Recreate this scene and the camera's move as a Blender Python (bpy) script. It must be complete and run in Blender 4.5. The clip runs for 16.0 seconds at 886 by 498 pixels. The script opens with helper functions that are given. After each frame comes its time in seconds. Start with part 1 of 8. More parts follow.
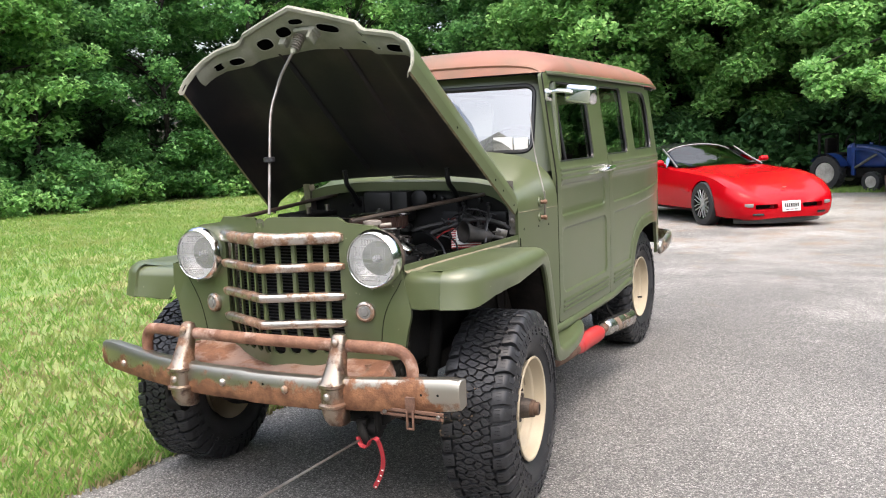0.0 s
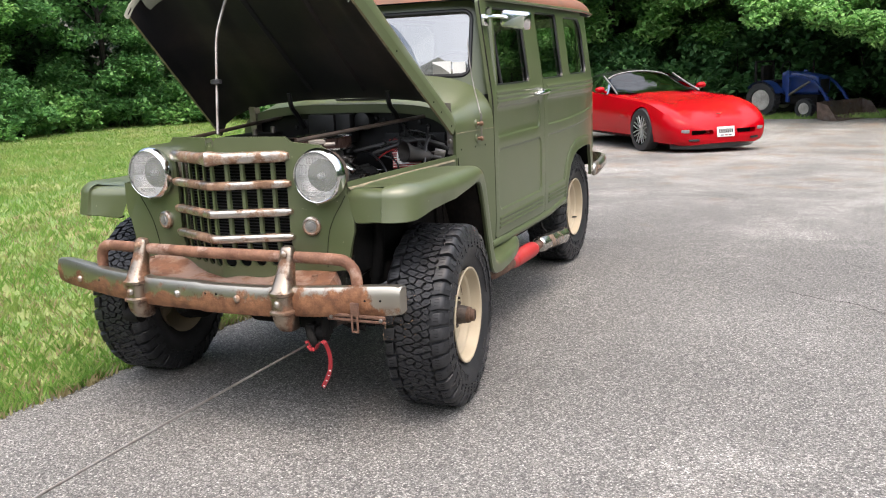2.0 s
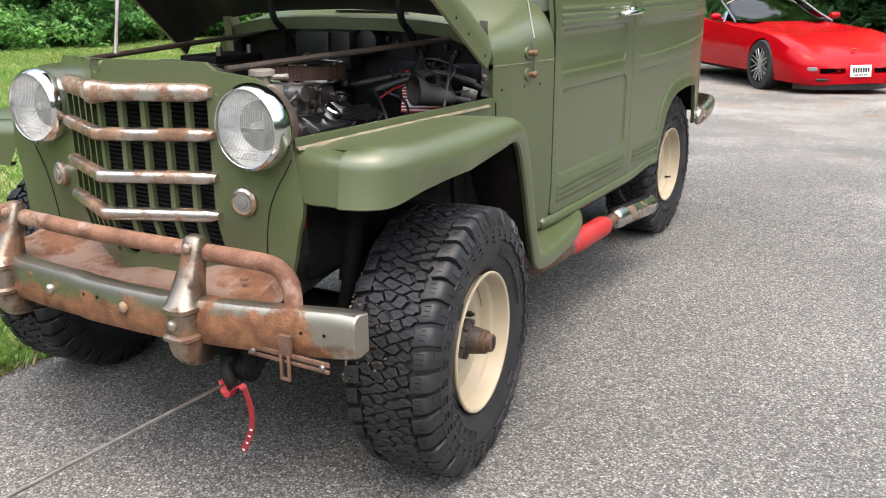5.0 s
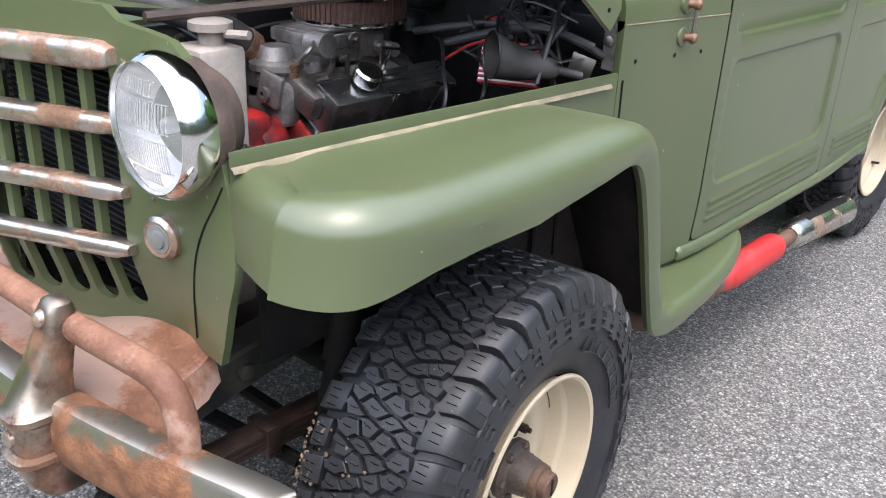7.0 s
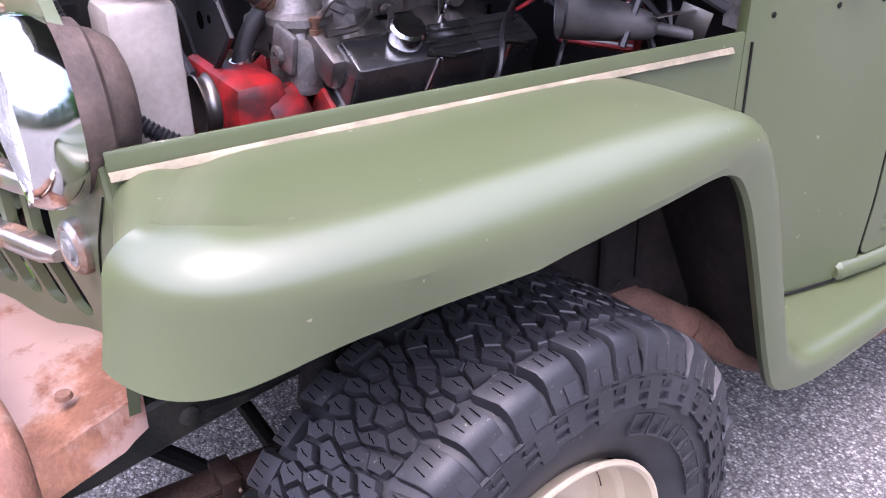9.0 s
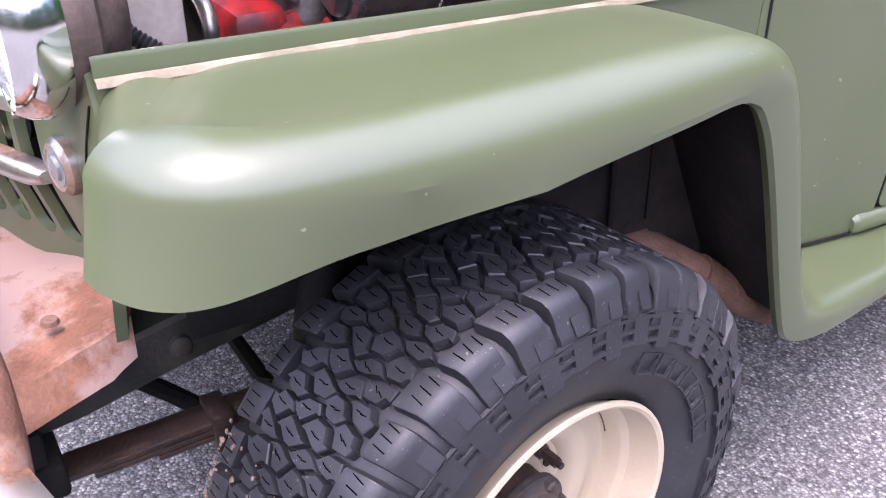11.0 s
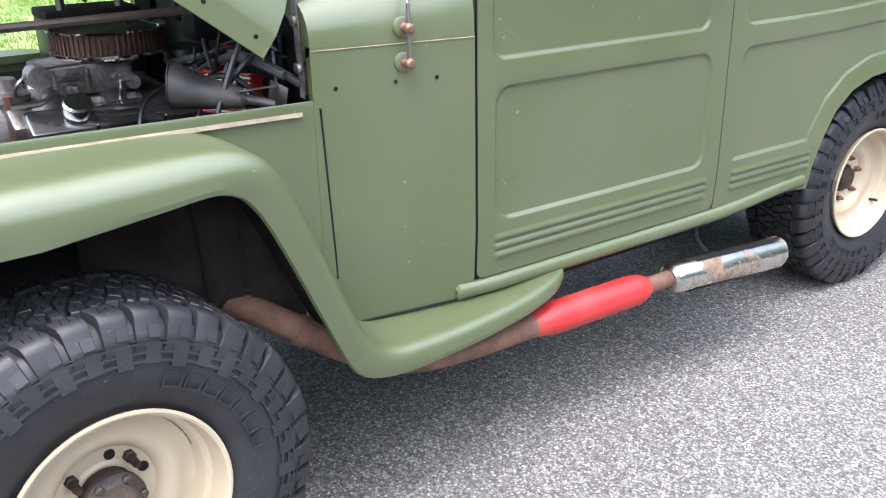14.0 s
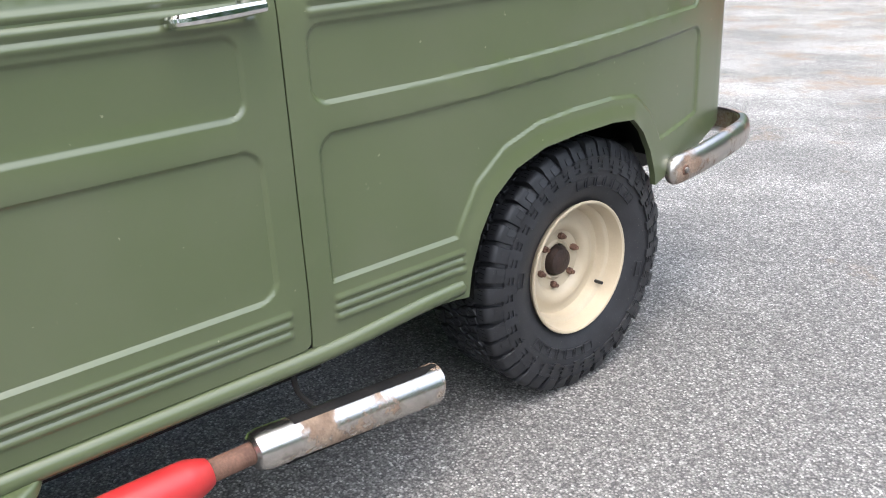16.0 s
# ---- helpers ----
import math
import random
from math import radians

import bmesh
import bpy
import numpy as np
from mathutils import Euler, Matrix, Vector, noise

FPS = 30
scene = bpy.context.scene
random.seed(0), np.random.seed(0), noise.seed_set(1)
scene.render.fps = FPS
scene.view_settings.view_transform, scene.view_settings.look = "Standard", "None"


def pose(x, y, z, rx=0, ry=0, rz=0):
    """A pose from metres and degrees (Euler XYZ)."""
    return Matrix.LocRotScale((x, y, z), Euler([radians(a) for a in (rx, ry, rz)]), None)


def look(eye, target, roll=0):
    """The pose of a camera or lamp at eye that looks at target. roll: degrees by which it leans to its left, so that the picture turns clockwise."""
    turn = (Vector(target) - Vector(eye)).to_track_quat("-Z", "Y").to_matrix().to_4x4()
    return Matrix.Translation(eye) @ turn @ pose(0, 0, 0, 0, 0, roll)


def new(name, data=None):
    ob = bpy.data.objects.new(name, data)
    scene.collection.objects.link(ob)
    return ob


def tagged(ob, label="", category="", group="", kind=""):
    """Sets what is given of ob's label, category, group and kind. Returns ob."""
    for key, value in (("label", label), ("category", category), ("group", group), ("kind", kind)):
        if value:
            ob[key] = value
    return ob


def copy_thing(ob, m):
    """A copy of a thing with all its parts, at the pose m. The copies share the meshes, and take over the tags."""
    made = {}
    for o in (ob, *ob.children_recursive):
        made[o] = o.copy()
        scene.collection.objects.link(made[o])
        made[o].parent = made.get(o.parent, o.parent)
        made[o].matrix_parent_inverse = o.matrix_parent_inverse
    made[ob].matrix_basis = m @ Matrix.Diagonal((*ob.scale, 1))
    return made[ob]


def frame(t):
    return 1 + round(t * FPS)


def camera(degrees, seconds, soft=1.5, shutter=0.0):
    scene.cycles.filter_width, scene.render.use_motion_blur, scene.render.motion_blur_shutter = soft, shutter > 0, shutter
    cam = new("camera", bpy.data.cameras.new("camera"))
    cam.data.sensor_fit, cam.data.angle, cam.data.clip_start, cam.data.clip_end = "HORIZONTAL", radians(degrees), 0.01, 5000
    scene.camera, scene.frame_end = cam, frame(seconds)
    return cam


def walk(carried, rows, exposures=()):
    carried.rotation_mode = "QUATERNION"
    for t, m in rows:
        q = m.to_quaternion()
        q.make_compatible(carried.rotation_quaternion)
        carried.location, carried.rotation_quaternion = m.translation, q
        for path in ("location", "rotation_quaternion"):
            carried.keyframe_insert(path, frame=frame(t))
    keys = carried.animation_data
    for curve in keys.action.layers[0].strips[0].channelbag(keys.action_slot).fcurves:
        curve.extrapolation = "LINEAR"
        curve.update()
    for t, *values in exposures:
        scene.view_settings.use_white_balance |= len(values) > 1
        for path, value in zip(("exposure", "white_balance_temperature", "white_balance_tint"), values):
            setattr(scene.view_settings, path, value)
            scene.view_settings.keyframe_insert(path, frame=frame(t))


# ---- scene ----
cam = camera(53.6, 16.0, 1.1)
PATH = [
    (0, (2.026, -3.013, 1.408), (1.112, -1.252, 1.156), -2.4),
    (0.5, (2.076, -3.177, 1.406), (1.198, -1.402, 1.13), -2.2),
    (1, (2.113, -3.213, 1.395), (1.267, -1.43, 1.072), -2.1),
    (1.5, (2.135, -3.233, 1.393), (1.317, -1.447, 1.018), -2.1),
    (2, (2.147, -3.212, 1.392), (1.349, -1.425, 0.976), -2.3),
    (2.5, (2.149, -3.098, 1.377), (1.363, -1.316, 0.922), -2.2),
    (3, (2.155, -2.888, 1.364), (1.372, -1.114, 0.872), -2.3),
    (3.5, (2.05, -2.675, 1.347), (1.259, -0.918, 0.814), -1.9),
    (4, (1.945, -2.461, 1.346), (1.143, -0.726, 0.757), -2.2),
    (4.5, (1.93, -2.202, 1.336), (1.064, -0.5, 0.741), -1.6),
    (5, (1.861, -1.994, 1.323), (0.889, -0.345, 0.743), -0.3),
    (5.2, (1.802, -1.914, 1.328), (0.82, -0.271, 0.745), -0.2),
    (7.3, (1.448, -0.937, 1.352), (0.214, 0.377, 0.485), 3.1),
    (7.5, (1.424, -0.864, 1.337), (0.178, 0.41, 0.43), 3.0),
    (8, (1.444, -0.619, 1.322), (0.117, 0.553, 0.391), 0.2),
    (8.5, (1.427, -0.533, 1.329), (0.007, 0.54, 0.416), -1.4),
    (8.7, (1.413, -0.543, 1.323), (-0.056, 0.456, 0.404), -0.9),
    (10.8, (1.366, -0.564, 1.239), (-0.099, 0.341, 0.221), 0.5),
    (11, (1.382, -0.541, 1.24), (-0.071, 0.393, 0.233), 0.5),
    (11.5, (1.411, -0.503, 1.213), (-0.028, 0.493, 0.244), 0.3),
    (12, (1.532, -0.529, 1.216), (0.101, 0.519, 0.293), 0.2),
    (12.5, (1.712, -0.58, 1.253), (0.28, 0.506, 0.374), -0.1),
    (13, (1.901, -0.55, 1.319), (0.426, 0.533, 0.512), -0.9),
    (13.5, (2.107, -0.407, 1.329), (0.624, 0.696, 0.564), -0.5),
    (14, (2.129, -0.237, 1.341), (0.595, 0.81, 0.597), -1.1),
    (14.5, (2.097, -0.007, 1.34), (0.571, 1.072, 0.628), -2.6),
    (15, (2.154, 0.27, 1.33), (0.662, 1.4, 0.627), -3.0),
    (15.5, (2.163, 0.554, 1.337), (0.695, 1.709, 0.623), -2.7),
    (16, (2.063, 0.885, 1.359), (0.634, 2.081, 0.632), -2.9),
]
walk(cam, [(t, look(eye, target, roll)) for t, eye, target, roll in PATH],
     [(0, 1.42, 6520, 12), (1.5, 1.26, 6520, 12), (3.5, 1.12, 6520, 10), (5.2, 1.31, 6480, 10), (7.3, 1.66, 5800, 14), (7.9, 1.97, 5600, 23),
      (8.5, 2.01, 5650, 37), (8.9, 2.01, 5650, 36), (11, 1.99, 5690, 33), (11.6, 2.08, 5600, 38), (12.1, 2.1, 5680, 34), (12.6, 2.08, 5800, 20),
      (13.5, 2.03, 5800, 14), (14.5, 2.06, 5850, 12), (15, 1.73, 5900, 11), (16, 1.57, 6000, 10)])
from mathutils.geometry import delaunay_2d_cdt

# ---- world and light: bright overcast noon ----
world = bpy.data.worlds.new("world")
scene.world = world
world.use_nodes = True
wn = world.node_tree.nodes
sky = wn.new("ShaderNodeTexSky")
sky.sky_type, sky.sun_disc = "NISHITA", False
sky.sun_elevation, sky.sun_rotation = radians(70), radians(139)
sky.air_density, sky.dust_density, sky.ozone_density = 1.2, 6.0, 0.6
hue = wn.new("ShaderNodeHueSaturation")
hue.inputs["Saturation"].default_value = 0.85
world.node_tree.links.new(sky.outputs[0], hue.inputs["Color"])
world.node_tree.links.new(hue.outputs[0], wn["Background"].inputs["Color"])
wn["Background"].inputs["Strength"].default_value = 0.15
sun = new("sun", bpy.data.lights.new("sun", "SUN"))
sun.data.energy, sun.data.angle, sun.data.color = 1.5, radians(125), (1.0, 0.98, 0.95)
sun.matrix_world = look((0, 0, 0), (-0.22, 0.25, -1.0))


# ---- materials ----
def mat(name, a, b=None, scale=6.0, rough=0.5, metal=0.0, bump=0.0, bscale=60.0, fine=0.0, lo=0.35, hi=0.65, coat=0.0,
        rough2=None, spec=0.5):
    """Two base colours mixed by a large noise, a fine grain of brightness, and a bump."""
    m = bpy.data.materials.new(name)
    m.use_nodes = True
    n, k = m.node_tree.nodes, m.node_tree.links.new
    p = n["Principled BSDF"]
    p.inputs["Roughness"].default_value, p.inputs["Metallic"].default_value = rough, metal
    p.inputs["Coat Weight"].default_value, p.inputs["Coat Roughness"].default_value = coat, 0.06
    p.inputs["Specular IOR Level"].default_value = spec
    co = n.new("ShaderNodeTexCoord")
    b = b or a
    big = n.new("ShaderNodeTexNoise")
    big.inputs["Scale"].default_value, big.inputs["Detail"].default_value = scale, 6
    k(co.outputs["Object"], big.inputs["Vector"])
    ramp = n.new("ShaderNodeValToRGB")
    ramp.color_ramp.elements[0].position, ramp.color_ramp.elements[1].position = lo, hi
    ramp.color_ramp.elements[0].color, ramp.color_ramp.elements[1].color = (*a, 1), (*b, 1)
    k(big.outputs[0], ramp.inputs[0])
    small = n.new("ShaderNodeTexNoise")
    small.inputs["Scale"].default_value, small.inputs["Detail"].default_value = bscale, 3
    k(co.outputs["Object"], small.inputs["Vector"])
    out = ramp.outputs[0]
    if fine:
        grain = n.new("ShaderNodeMapRange")
        grain.inputs[3].default_value, grain.inputs[4].default_value = 1 - fine, 1 + fine
        k(small.outputs[0], grain.inputs[0])
        mul = n.new("ShaderNodeMix")
        mul.data_type, mul.blend_type, mul.inputs[0].default_value = "RGBA", "MULTIPLY", 1.0
        k(out, mul.inputs[6])
        k(grain.outputs[0], mul.inputs[7])
        out = mul.outputs[2]
    k(out, p.inputs["Base Color"])
    if rough2 is not None:
        rr = n.new("ShaderNodeMapRange")
        rr.inputs[1].default_value, rr.inputs[2].default_value = lo, hi
        rr.inputs[3].default_value, rr.inputs[4].default_value = rough, rough2
        k(big.outputs[0], rr.inputs[0])
        k(rr.outputs[0], p.inputs["Roughness"])
    if bump:
        bn = n.new("ShaderNodeBump")
        bn.inputs["Strength"].default_value, bn.inputs["Distance"].default_value = bump, 0.004
        k(small.outputs[0], bn.inputs["Height"])
        k(bn.outputs[0], p.inputs["Normal"])
    return m


def rusted(name, clean, rust_a, rust_b, amount, rough=0.18, scale=9.0, metal=1.0, bias=()):
    """Metal or paint with patches of rust, sharp at the edges and rough."""
    m = mat(name, rust_a, rust_b, scale * 2.2, 0.75, 0.0, 0.5, 140.0, 0.35)
    n, k = m.node_tree.nodes, m.node_tree.links.new
    rust = n["Principled BSDF"]
    shine = n.new("ShaderNodeBsdfPrincipled")
    shine.inputs["Base Color"].default_value = (*clean, 1)
    shine.inputs["Metallic"].default_value, shine.inputs["Roughness"].default_value = metal, rough
    co = n.new("ShaderNodeTexCoord")
    t = n.new("ShaderNodeTexNoise")
    t.inputs["Scale"].default_value, t.inputs["Detail"].default_value, t.inputs["Roughness"].default_value = scale, 9, 0.68
    k(co.outputs["Object"], t.inputs["Vector"])
    r = n.new("ShaderNodeMapRange")
    r.inputs[1].default_value, r.inputs[2].default_value = 0.5 - (amount - 0.5) * 0.5 - 0.05, 0.5 - (amount - 0.5) * 0.5 + 0.05
    worn = t.outputs[0]
    if bias:
        # the lower half rusts first; some stretches along the bar are rustier or barer
        xyz = n.new("ShaderNodeSeparateXYZ")
        k(co.outputs["Object"], xyz.inputs[0])
        low = n.new("ShaderNodeMath")
        low.operation = "MULTIPLY_ADD"
        low.inputs[1].default_value, low.inputs[2].default_value = -4.0, bias[0][1] * 4.0
        k(xyz.outputs[2], low.inputs[0])
        add = n.new("ShaderNodeMath")
        k(worn, add.inputs[0])
        k(low.outputs[0], add.inputs[1])
        worn = add.outputs[0]
        for at, wide, gain in bias[1:]:
            far, bell, more = n.new("ShaderNodeMath"), n.new("ShaderNodeMapRange"), n.new("ShaderNodeMath")
            far.operation = "SUBTRACT"
            far.inputs[1].default_value = at
            k(xyz.outputs[0], far.inputs[0])
            size = n.new("ShaderNodeMath")
            size.operation = "ABSOLUTE"
            k(far.outputs[0], size.inputs[0])
            bell.inputs[1].default_value, bell.inputs[2].default_value, bell.inputs[3].default_value, bell.inputs[4].default_value = wide - 0.03, wide + 0.03, -gain, 0.0
            k(size.outputs[0], bell.inputs[0])
            k(worn, more.inputs[0])
            k(bell.outputs[0], more.inputs[1])
            worn = more.outputs[0]
    k(worn, r.inputs[0])
    mix = n.new("ShaderNodeMixShader")
    k(r.outputs[0], mix.inputs[0])
    k(shine.outputs[0], mix.inputs[1])
    k(rust.outputs[0], mix.inputs[2])
    k(mix.outputs[0], n["Material Output"].inputs["Surface"])
    return m


def glass_mat(name, tint=(1, 1, 1), rough=0.0, clear=0.75, ior=1.75):
    """Thin glass: mostly see-through, with a mirror that grows at a slant."""
    m = bpy.data.materials.new(name)
    m.use_nodes = True
    n, k = m.node_tree.nodes, m.node_tree.links.new
    tr, gl, mix, fr = (n.new("ShaderNode" + s) for s in ("BsdfTransparent", "BsdfGlossy", "MixShader", "Fresnel"))
    tr.inputs[0].default_value = (*(c * clear for c in tint), 1)
    gl.inputs["Roughness"].default_value = rough
    fr.inputs[0].default_value = ior
    k(fr.outputs[0], mix.inputs[0])
    k(tr.outputs[0], mix.inputs[1])
    k(gl.outputs[0], mix.inputs[2])
    k(mix.outputs[0], n["Material Output"].inputs["Surface"])
    return m


GREEN = mat("olive_paint", (0.070, 0.089, 0.039), (0.079, 0.098, 0.045), 2.5, 0.285, 0, 0.0, 300, 0.0, rough2=0.33, spec=0.70)
gn, gk = GREEN.node_tree.nodes, GREEN.node_tree.links.new
chips, cut_off, mixer, dust, dust_cut, duster = (gn.new("ShaderNode" + q) for q in ("TexNoise", "MapRange", "Mix", "TexNoise", "MapRange", "Mix"))
gco = gn.new("ShaderNodeTexCoord")
for tex, size, rough, detail in ((chips, 55, 0.5, 2), (dust, 3.5, 0.45, 3)):
    tex.inputs["Scale"].default_value, tex.inputs["Detail"].default_value, tex.inputs["Roughness"].default_value = size, detail, rough
    gk(gco.outputs["Object"], tex.inputs["Vector"])
cut_off.inputs[1].default_value, cut_off.inputs[2].default_value, cut_off.inputs[4].default_value = 0.755, 0.775, 0.6
dust_cut.inputs[1].default_value, dust_cut.inputs[2].default_value, dust_cut.inputs[4].default_value = 0.40, 0.80, 0.35
gk(chips.outputs[0], cut_off.inputs[0])
gk(dust.outputs[0], dust_cut.inputs[0])
mixer.data_type = duster.data_type = "RGBA"
duster.inputs[7].default_value, mixer.inputs[7].default_value = (0.112, 0.118, 0.075, 1), (0.30, 0.29, 0.20, 1)
gk(gn["Principled BSDF"].inputs["Base Color"].links[0].from_socket, duster.inputs[6])
gk(dust_cut.outputs[0], duster.inputs[0])
gk(duster.outputs[2], mixer.inputs[6])
gk(cut_off.outputs[0], mixer.inputs[0])
gk(mixer.outputs[2], gn["Principled BSDF"].inputs["Base Color"])
GREEN_IN = mat("olive_under_paint", (0.17, 0.180, 0.135), (0.24, 0.240, 0.195), 9, 0.6, 0, 0.1, 120, 0.12)
ROOF = mat("primer_roof", (0.225, 0.095, 0.058), (0.13, 0.088, 0.05), 3.2, 0.5, 0, 0.03, 220, 0.08, 0.45, 0.72)
CHROME = mat("chrome", (0.78, 0.78, 0.78), (0.7, 0.7, 0.69), 12, 0.06, 1.0, 0.0, rough2=0.14)
WORN = rusted("worn_chrome", (0.50, 0.475, 0.44), (0.14, 0.075, 0.042), (0.27, 0.17, 0.11), 0.50, 0.34, 9)
RUSTY = rusted("rusty_guard", (0.36, 0.30, 0.24), (0.052, 0.028, 0.018), (0.17, 0.085, 0.045), 0.46, 0.34, 9)
BUMPER = rusted("rusty_bumper", (0.42, 0.39, 0.335), (0.110, 0.044, 0.019), (0.235, 0.108, 0.050), 0.54, 0.38, 12, 1.0, ((0.0, 0.566, 5.0), (0.535, 0.150, -0.21), (0.80, 0.10, 0.16)))
APRON = rusted("worn_pink_primer", (0.275, 0.185, 0.150), (0.125, 0.050, 0.024), (0.235, 0.110, 0.060), 0.50, 0.42, 7, 0.0)
PLATE = rusted("rusty_primer", (0.31, 0.21, 0.165), (0.120, 0.052, 0.030), (0.225, 0.112, 0.068), 0.66, 0.40, 8, 0.0)
RUST = mat("rust", (0.085, 0.042, 0.027), (0.16, 0.085, 0.055), 16, 0.8, 0, 0.5, 180, 0.4)
RUBBER = mat("tyre_rubber", (0.0125, 0.0130, 0.0149), (0.0215, 0.0222, 0.0252), 14, 0.50, 0, 0.08, 260, 0.3, spec=0.48)
rn, rk = RUBBER.node_tree.nodes, RUBBER.node_tree.links.new
grit, grit_cut, grit_mix, grit_co = (rn.new("ShaderNode" + q) for q in ("TexNoise", "MapRange", "Mix", "TexCoord"))
grit.inputs["Scale"].default_value, grit.inputs["Detail"].default_value = 190, 4
grit_cut.inputs[1].default_value, grit_cut.inputs[2].default_value, grit_cut.inputs[4].default_value = 0.685, 0.72, 0.8
grit_mix.data_type = "RGBA"
grit_mix.inputs[7].default_value = (0.13, 0.115, 0.095, 1)
rk(grit_co.outputs["Object"], grit.inputs["Vector"])
rk(grit.outputs[0], grit_cut.inputs[0])
rk(grit_cut.outputs[0], grit_mix.inputs[0])
rk(rn["Principled BSDF"].inputs["Base Color"].links[0].from_socket, grit_mix.inputs[6])
rk(grit_mix.outputs[2], rn["Principled BSDF"].inputs["Base Color"])
CREAM = mat("cream_paint", (0.39, 0.325, 0.225), (0.45, 0.38, 0.27), 5, 0.48, 0, 0.02, 200, 0.06)
BLACK = mat("black_grime", (0.006, 0.006, 0.006), (0.014, 0.013, 0.012), 8, 0.7, 0, 0.3, 120, 0.4, spec=0.12)
BAY = mat("black_satin_paint", (0.008, 0.008, 0.009), (0.015, 0.015, 0.016), 6, 0.45, 0, 0.08, 90, 0.2, spec=0.3)
UNDER = mat("hood_underside_black", (0.005, 0.005, 0.006), (0.040, 0.028, 0.024), 3.0, 0.55, 0, 0.1, 60, 0.3, 0.45, 0.75)
PLASTIC = mat("black_plastic", (0.014, 0.014, 0.015), None, 5, 0.35)
ALU = mat("cast_aluminium", (0.38, 0.36, 0.34), (0.27, 0.25, 0.235), 14, 0.42, 1.0, 0.2, 150, 0.2)
REDENG = mat("engine_red", (0.34, 0.016, 0.016), (0.06, 0.012, 0.011), 22, 0.38, 0, 0.1, 90, 0.2)
SPRAYRED = mat("primer_red", (0.38, 0.022, 0.022), (0.36, 0.055, 0.045), 9, 0.45, 0, 0.05, 90, 0.1, 0.5, 0.8)
WHITE = mat("white_paint", (0.75, 0.75, 0.73), (0.68, 0.68, 0.66), 10, 0.5)
STEEL = mat("dull_steel", (0.33, 0.31, 0.29), (0.22, 0.19, 0.165), 20, 0.4, 1.0, 0.1, 160, 0.2)
BRASS = mat("old_brass", (0.15, 0.075, 0.045), (0.24, 0.16, 0.11), 60, 0.5, 0.5, 0.3, 200, 0.3)
UNDERSEAL = mat("underseal", (0.009, 0.0085, 0.0085), (0.026, 0.021, 0.018), 9, 0.75, 0, 0.6, 60, 0.3, spec=0.12)
SEAM = mat("seam_sealer", (0.26, 0.22, 0.145), (0.15, 0.135, 0.085), 22, 0.8, 0, 0.3, 150, 0.25)
GLASS = glass_mat("window_glass", (0.80, 0.88, 0.84), 0.0, 0.8, 2.3)
SCREENGLASS = glass_mat("screen_glass", (0.80, 0.86, 0.84), 0.0, 0.6, 3.6)


def fluted():
    """Ribbed lamp glass: clear glass with fine upright ribs that catch the sky."""
    m = mat("ribbed_lamp_glass", (0.42, 0.43, 0.43), (0.56, 0.57, 0.57), 20, 0.08, 0, 0)
    n, k = m.node_tree.nodes, m.node_tree.links.new
    co, wave, bn = n.new("ShaderNodeTexCoord"), n.new("ShaderNodeTexWave"), n.new("ShaderNodeBump")
    wave.inputs["Scale"].default_value, wave.inputs["Distortion"].default_value = 34, 1.5
    k(co.outputs["Object"], wave.inputs["Vector"])
    k(wave.outputs[0], bn.inputs["Height"])
    bn.inputs["Strength"].default_value, bn.inputs["Distance"].default_value = 0.9, 0.004
    p = n["Principled BSDF"]
    k(bn.outputs[0], p.inputs["Normal"])
    tr, mix = n.new("ShaderNodeBsdfTransparent"), n.new("ShaderNodeMixShader")
    mix.inputs[0].default_value = 0.36
    k(tr.outputs[0], mix.inputs[1])
    k(p.outputs[0], mix.inputs[2])
    k(mix.outputs[0], n["Material Output"].inputs["Surface"])
    return m


FLUTED = fluted()
HOLE = mat("deep_hole", (0.002, 0.002, 0.002), None, 5, 1.0, 0, 0, spec=0.0)
REFLECT = mat("lamp_reflector", (0.90, 0.90, 0.89), (0.66, 0.66, 0.655), 26, 0.50, 1.0, 0.30, 38)
STRAP = mat("red_webbing", (0.24, 0.010, 0.016), None, 20, 0.7, 0, 0.3, 400, 0.2)
DARK = mat("dark_interior", (0.030, 0.029, 0.027), (0.045, 0.042, 0.038), 4, 0.7)


# ---- building helpers ----
def mesh_of(name, verts, faces, smooth=35.0):
    me = bpy.data.meshes.new(name)
    me.from_pydata([tuple(v) for v in verts], [], faces)
    me.update()
    if smooth:
        me.polygons.foreach_set("use_smooth", [True] * len(me.polygons))
        me.set_sharp_from_angle(angle=radians(smooth))
    return me


def part(name, geo, material, parent=None, label="", m=None, smooth=35.0):
    """Links (verts, faces), a mesh or a bmesh as one object under a thing or a part."""
    if isinstance(geo, tuple):
        geo = mesh_of(name, *geo, smooth)
    elif isinstance(geo, bmesh.types.BMesh):
        bm, geo = geo, bpy.data.meshes.new(name)
        bm.to_mesh(geo)
        bm.free()
        geo.polygons.foreach_set("use_smooth", [True] * len(geo.polygons))
        geo.set_sharp_from_angle(angle=radians(smooth))
    if material and not geo.materials:
        geo.materials.append(material)
    ob = new(name, geo)
    if parent:
        ob.parent = parent
    if m is not None:
        ob.matrix_basis = m
    return tagged(ob, label)


def thing(name, label, category, group="", m=None, kind=""):
    ob = tagged(new(name), label, category, group, kind)
    ob.empty_display_size = 0.1
    if m is not None:
        ob.matrix_basis = m
    return ob


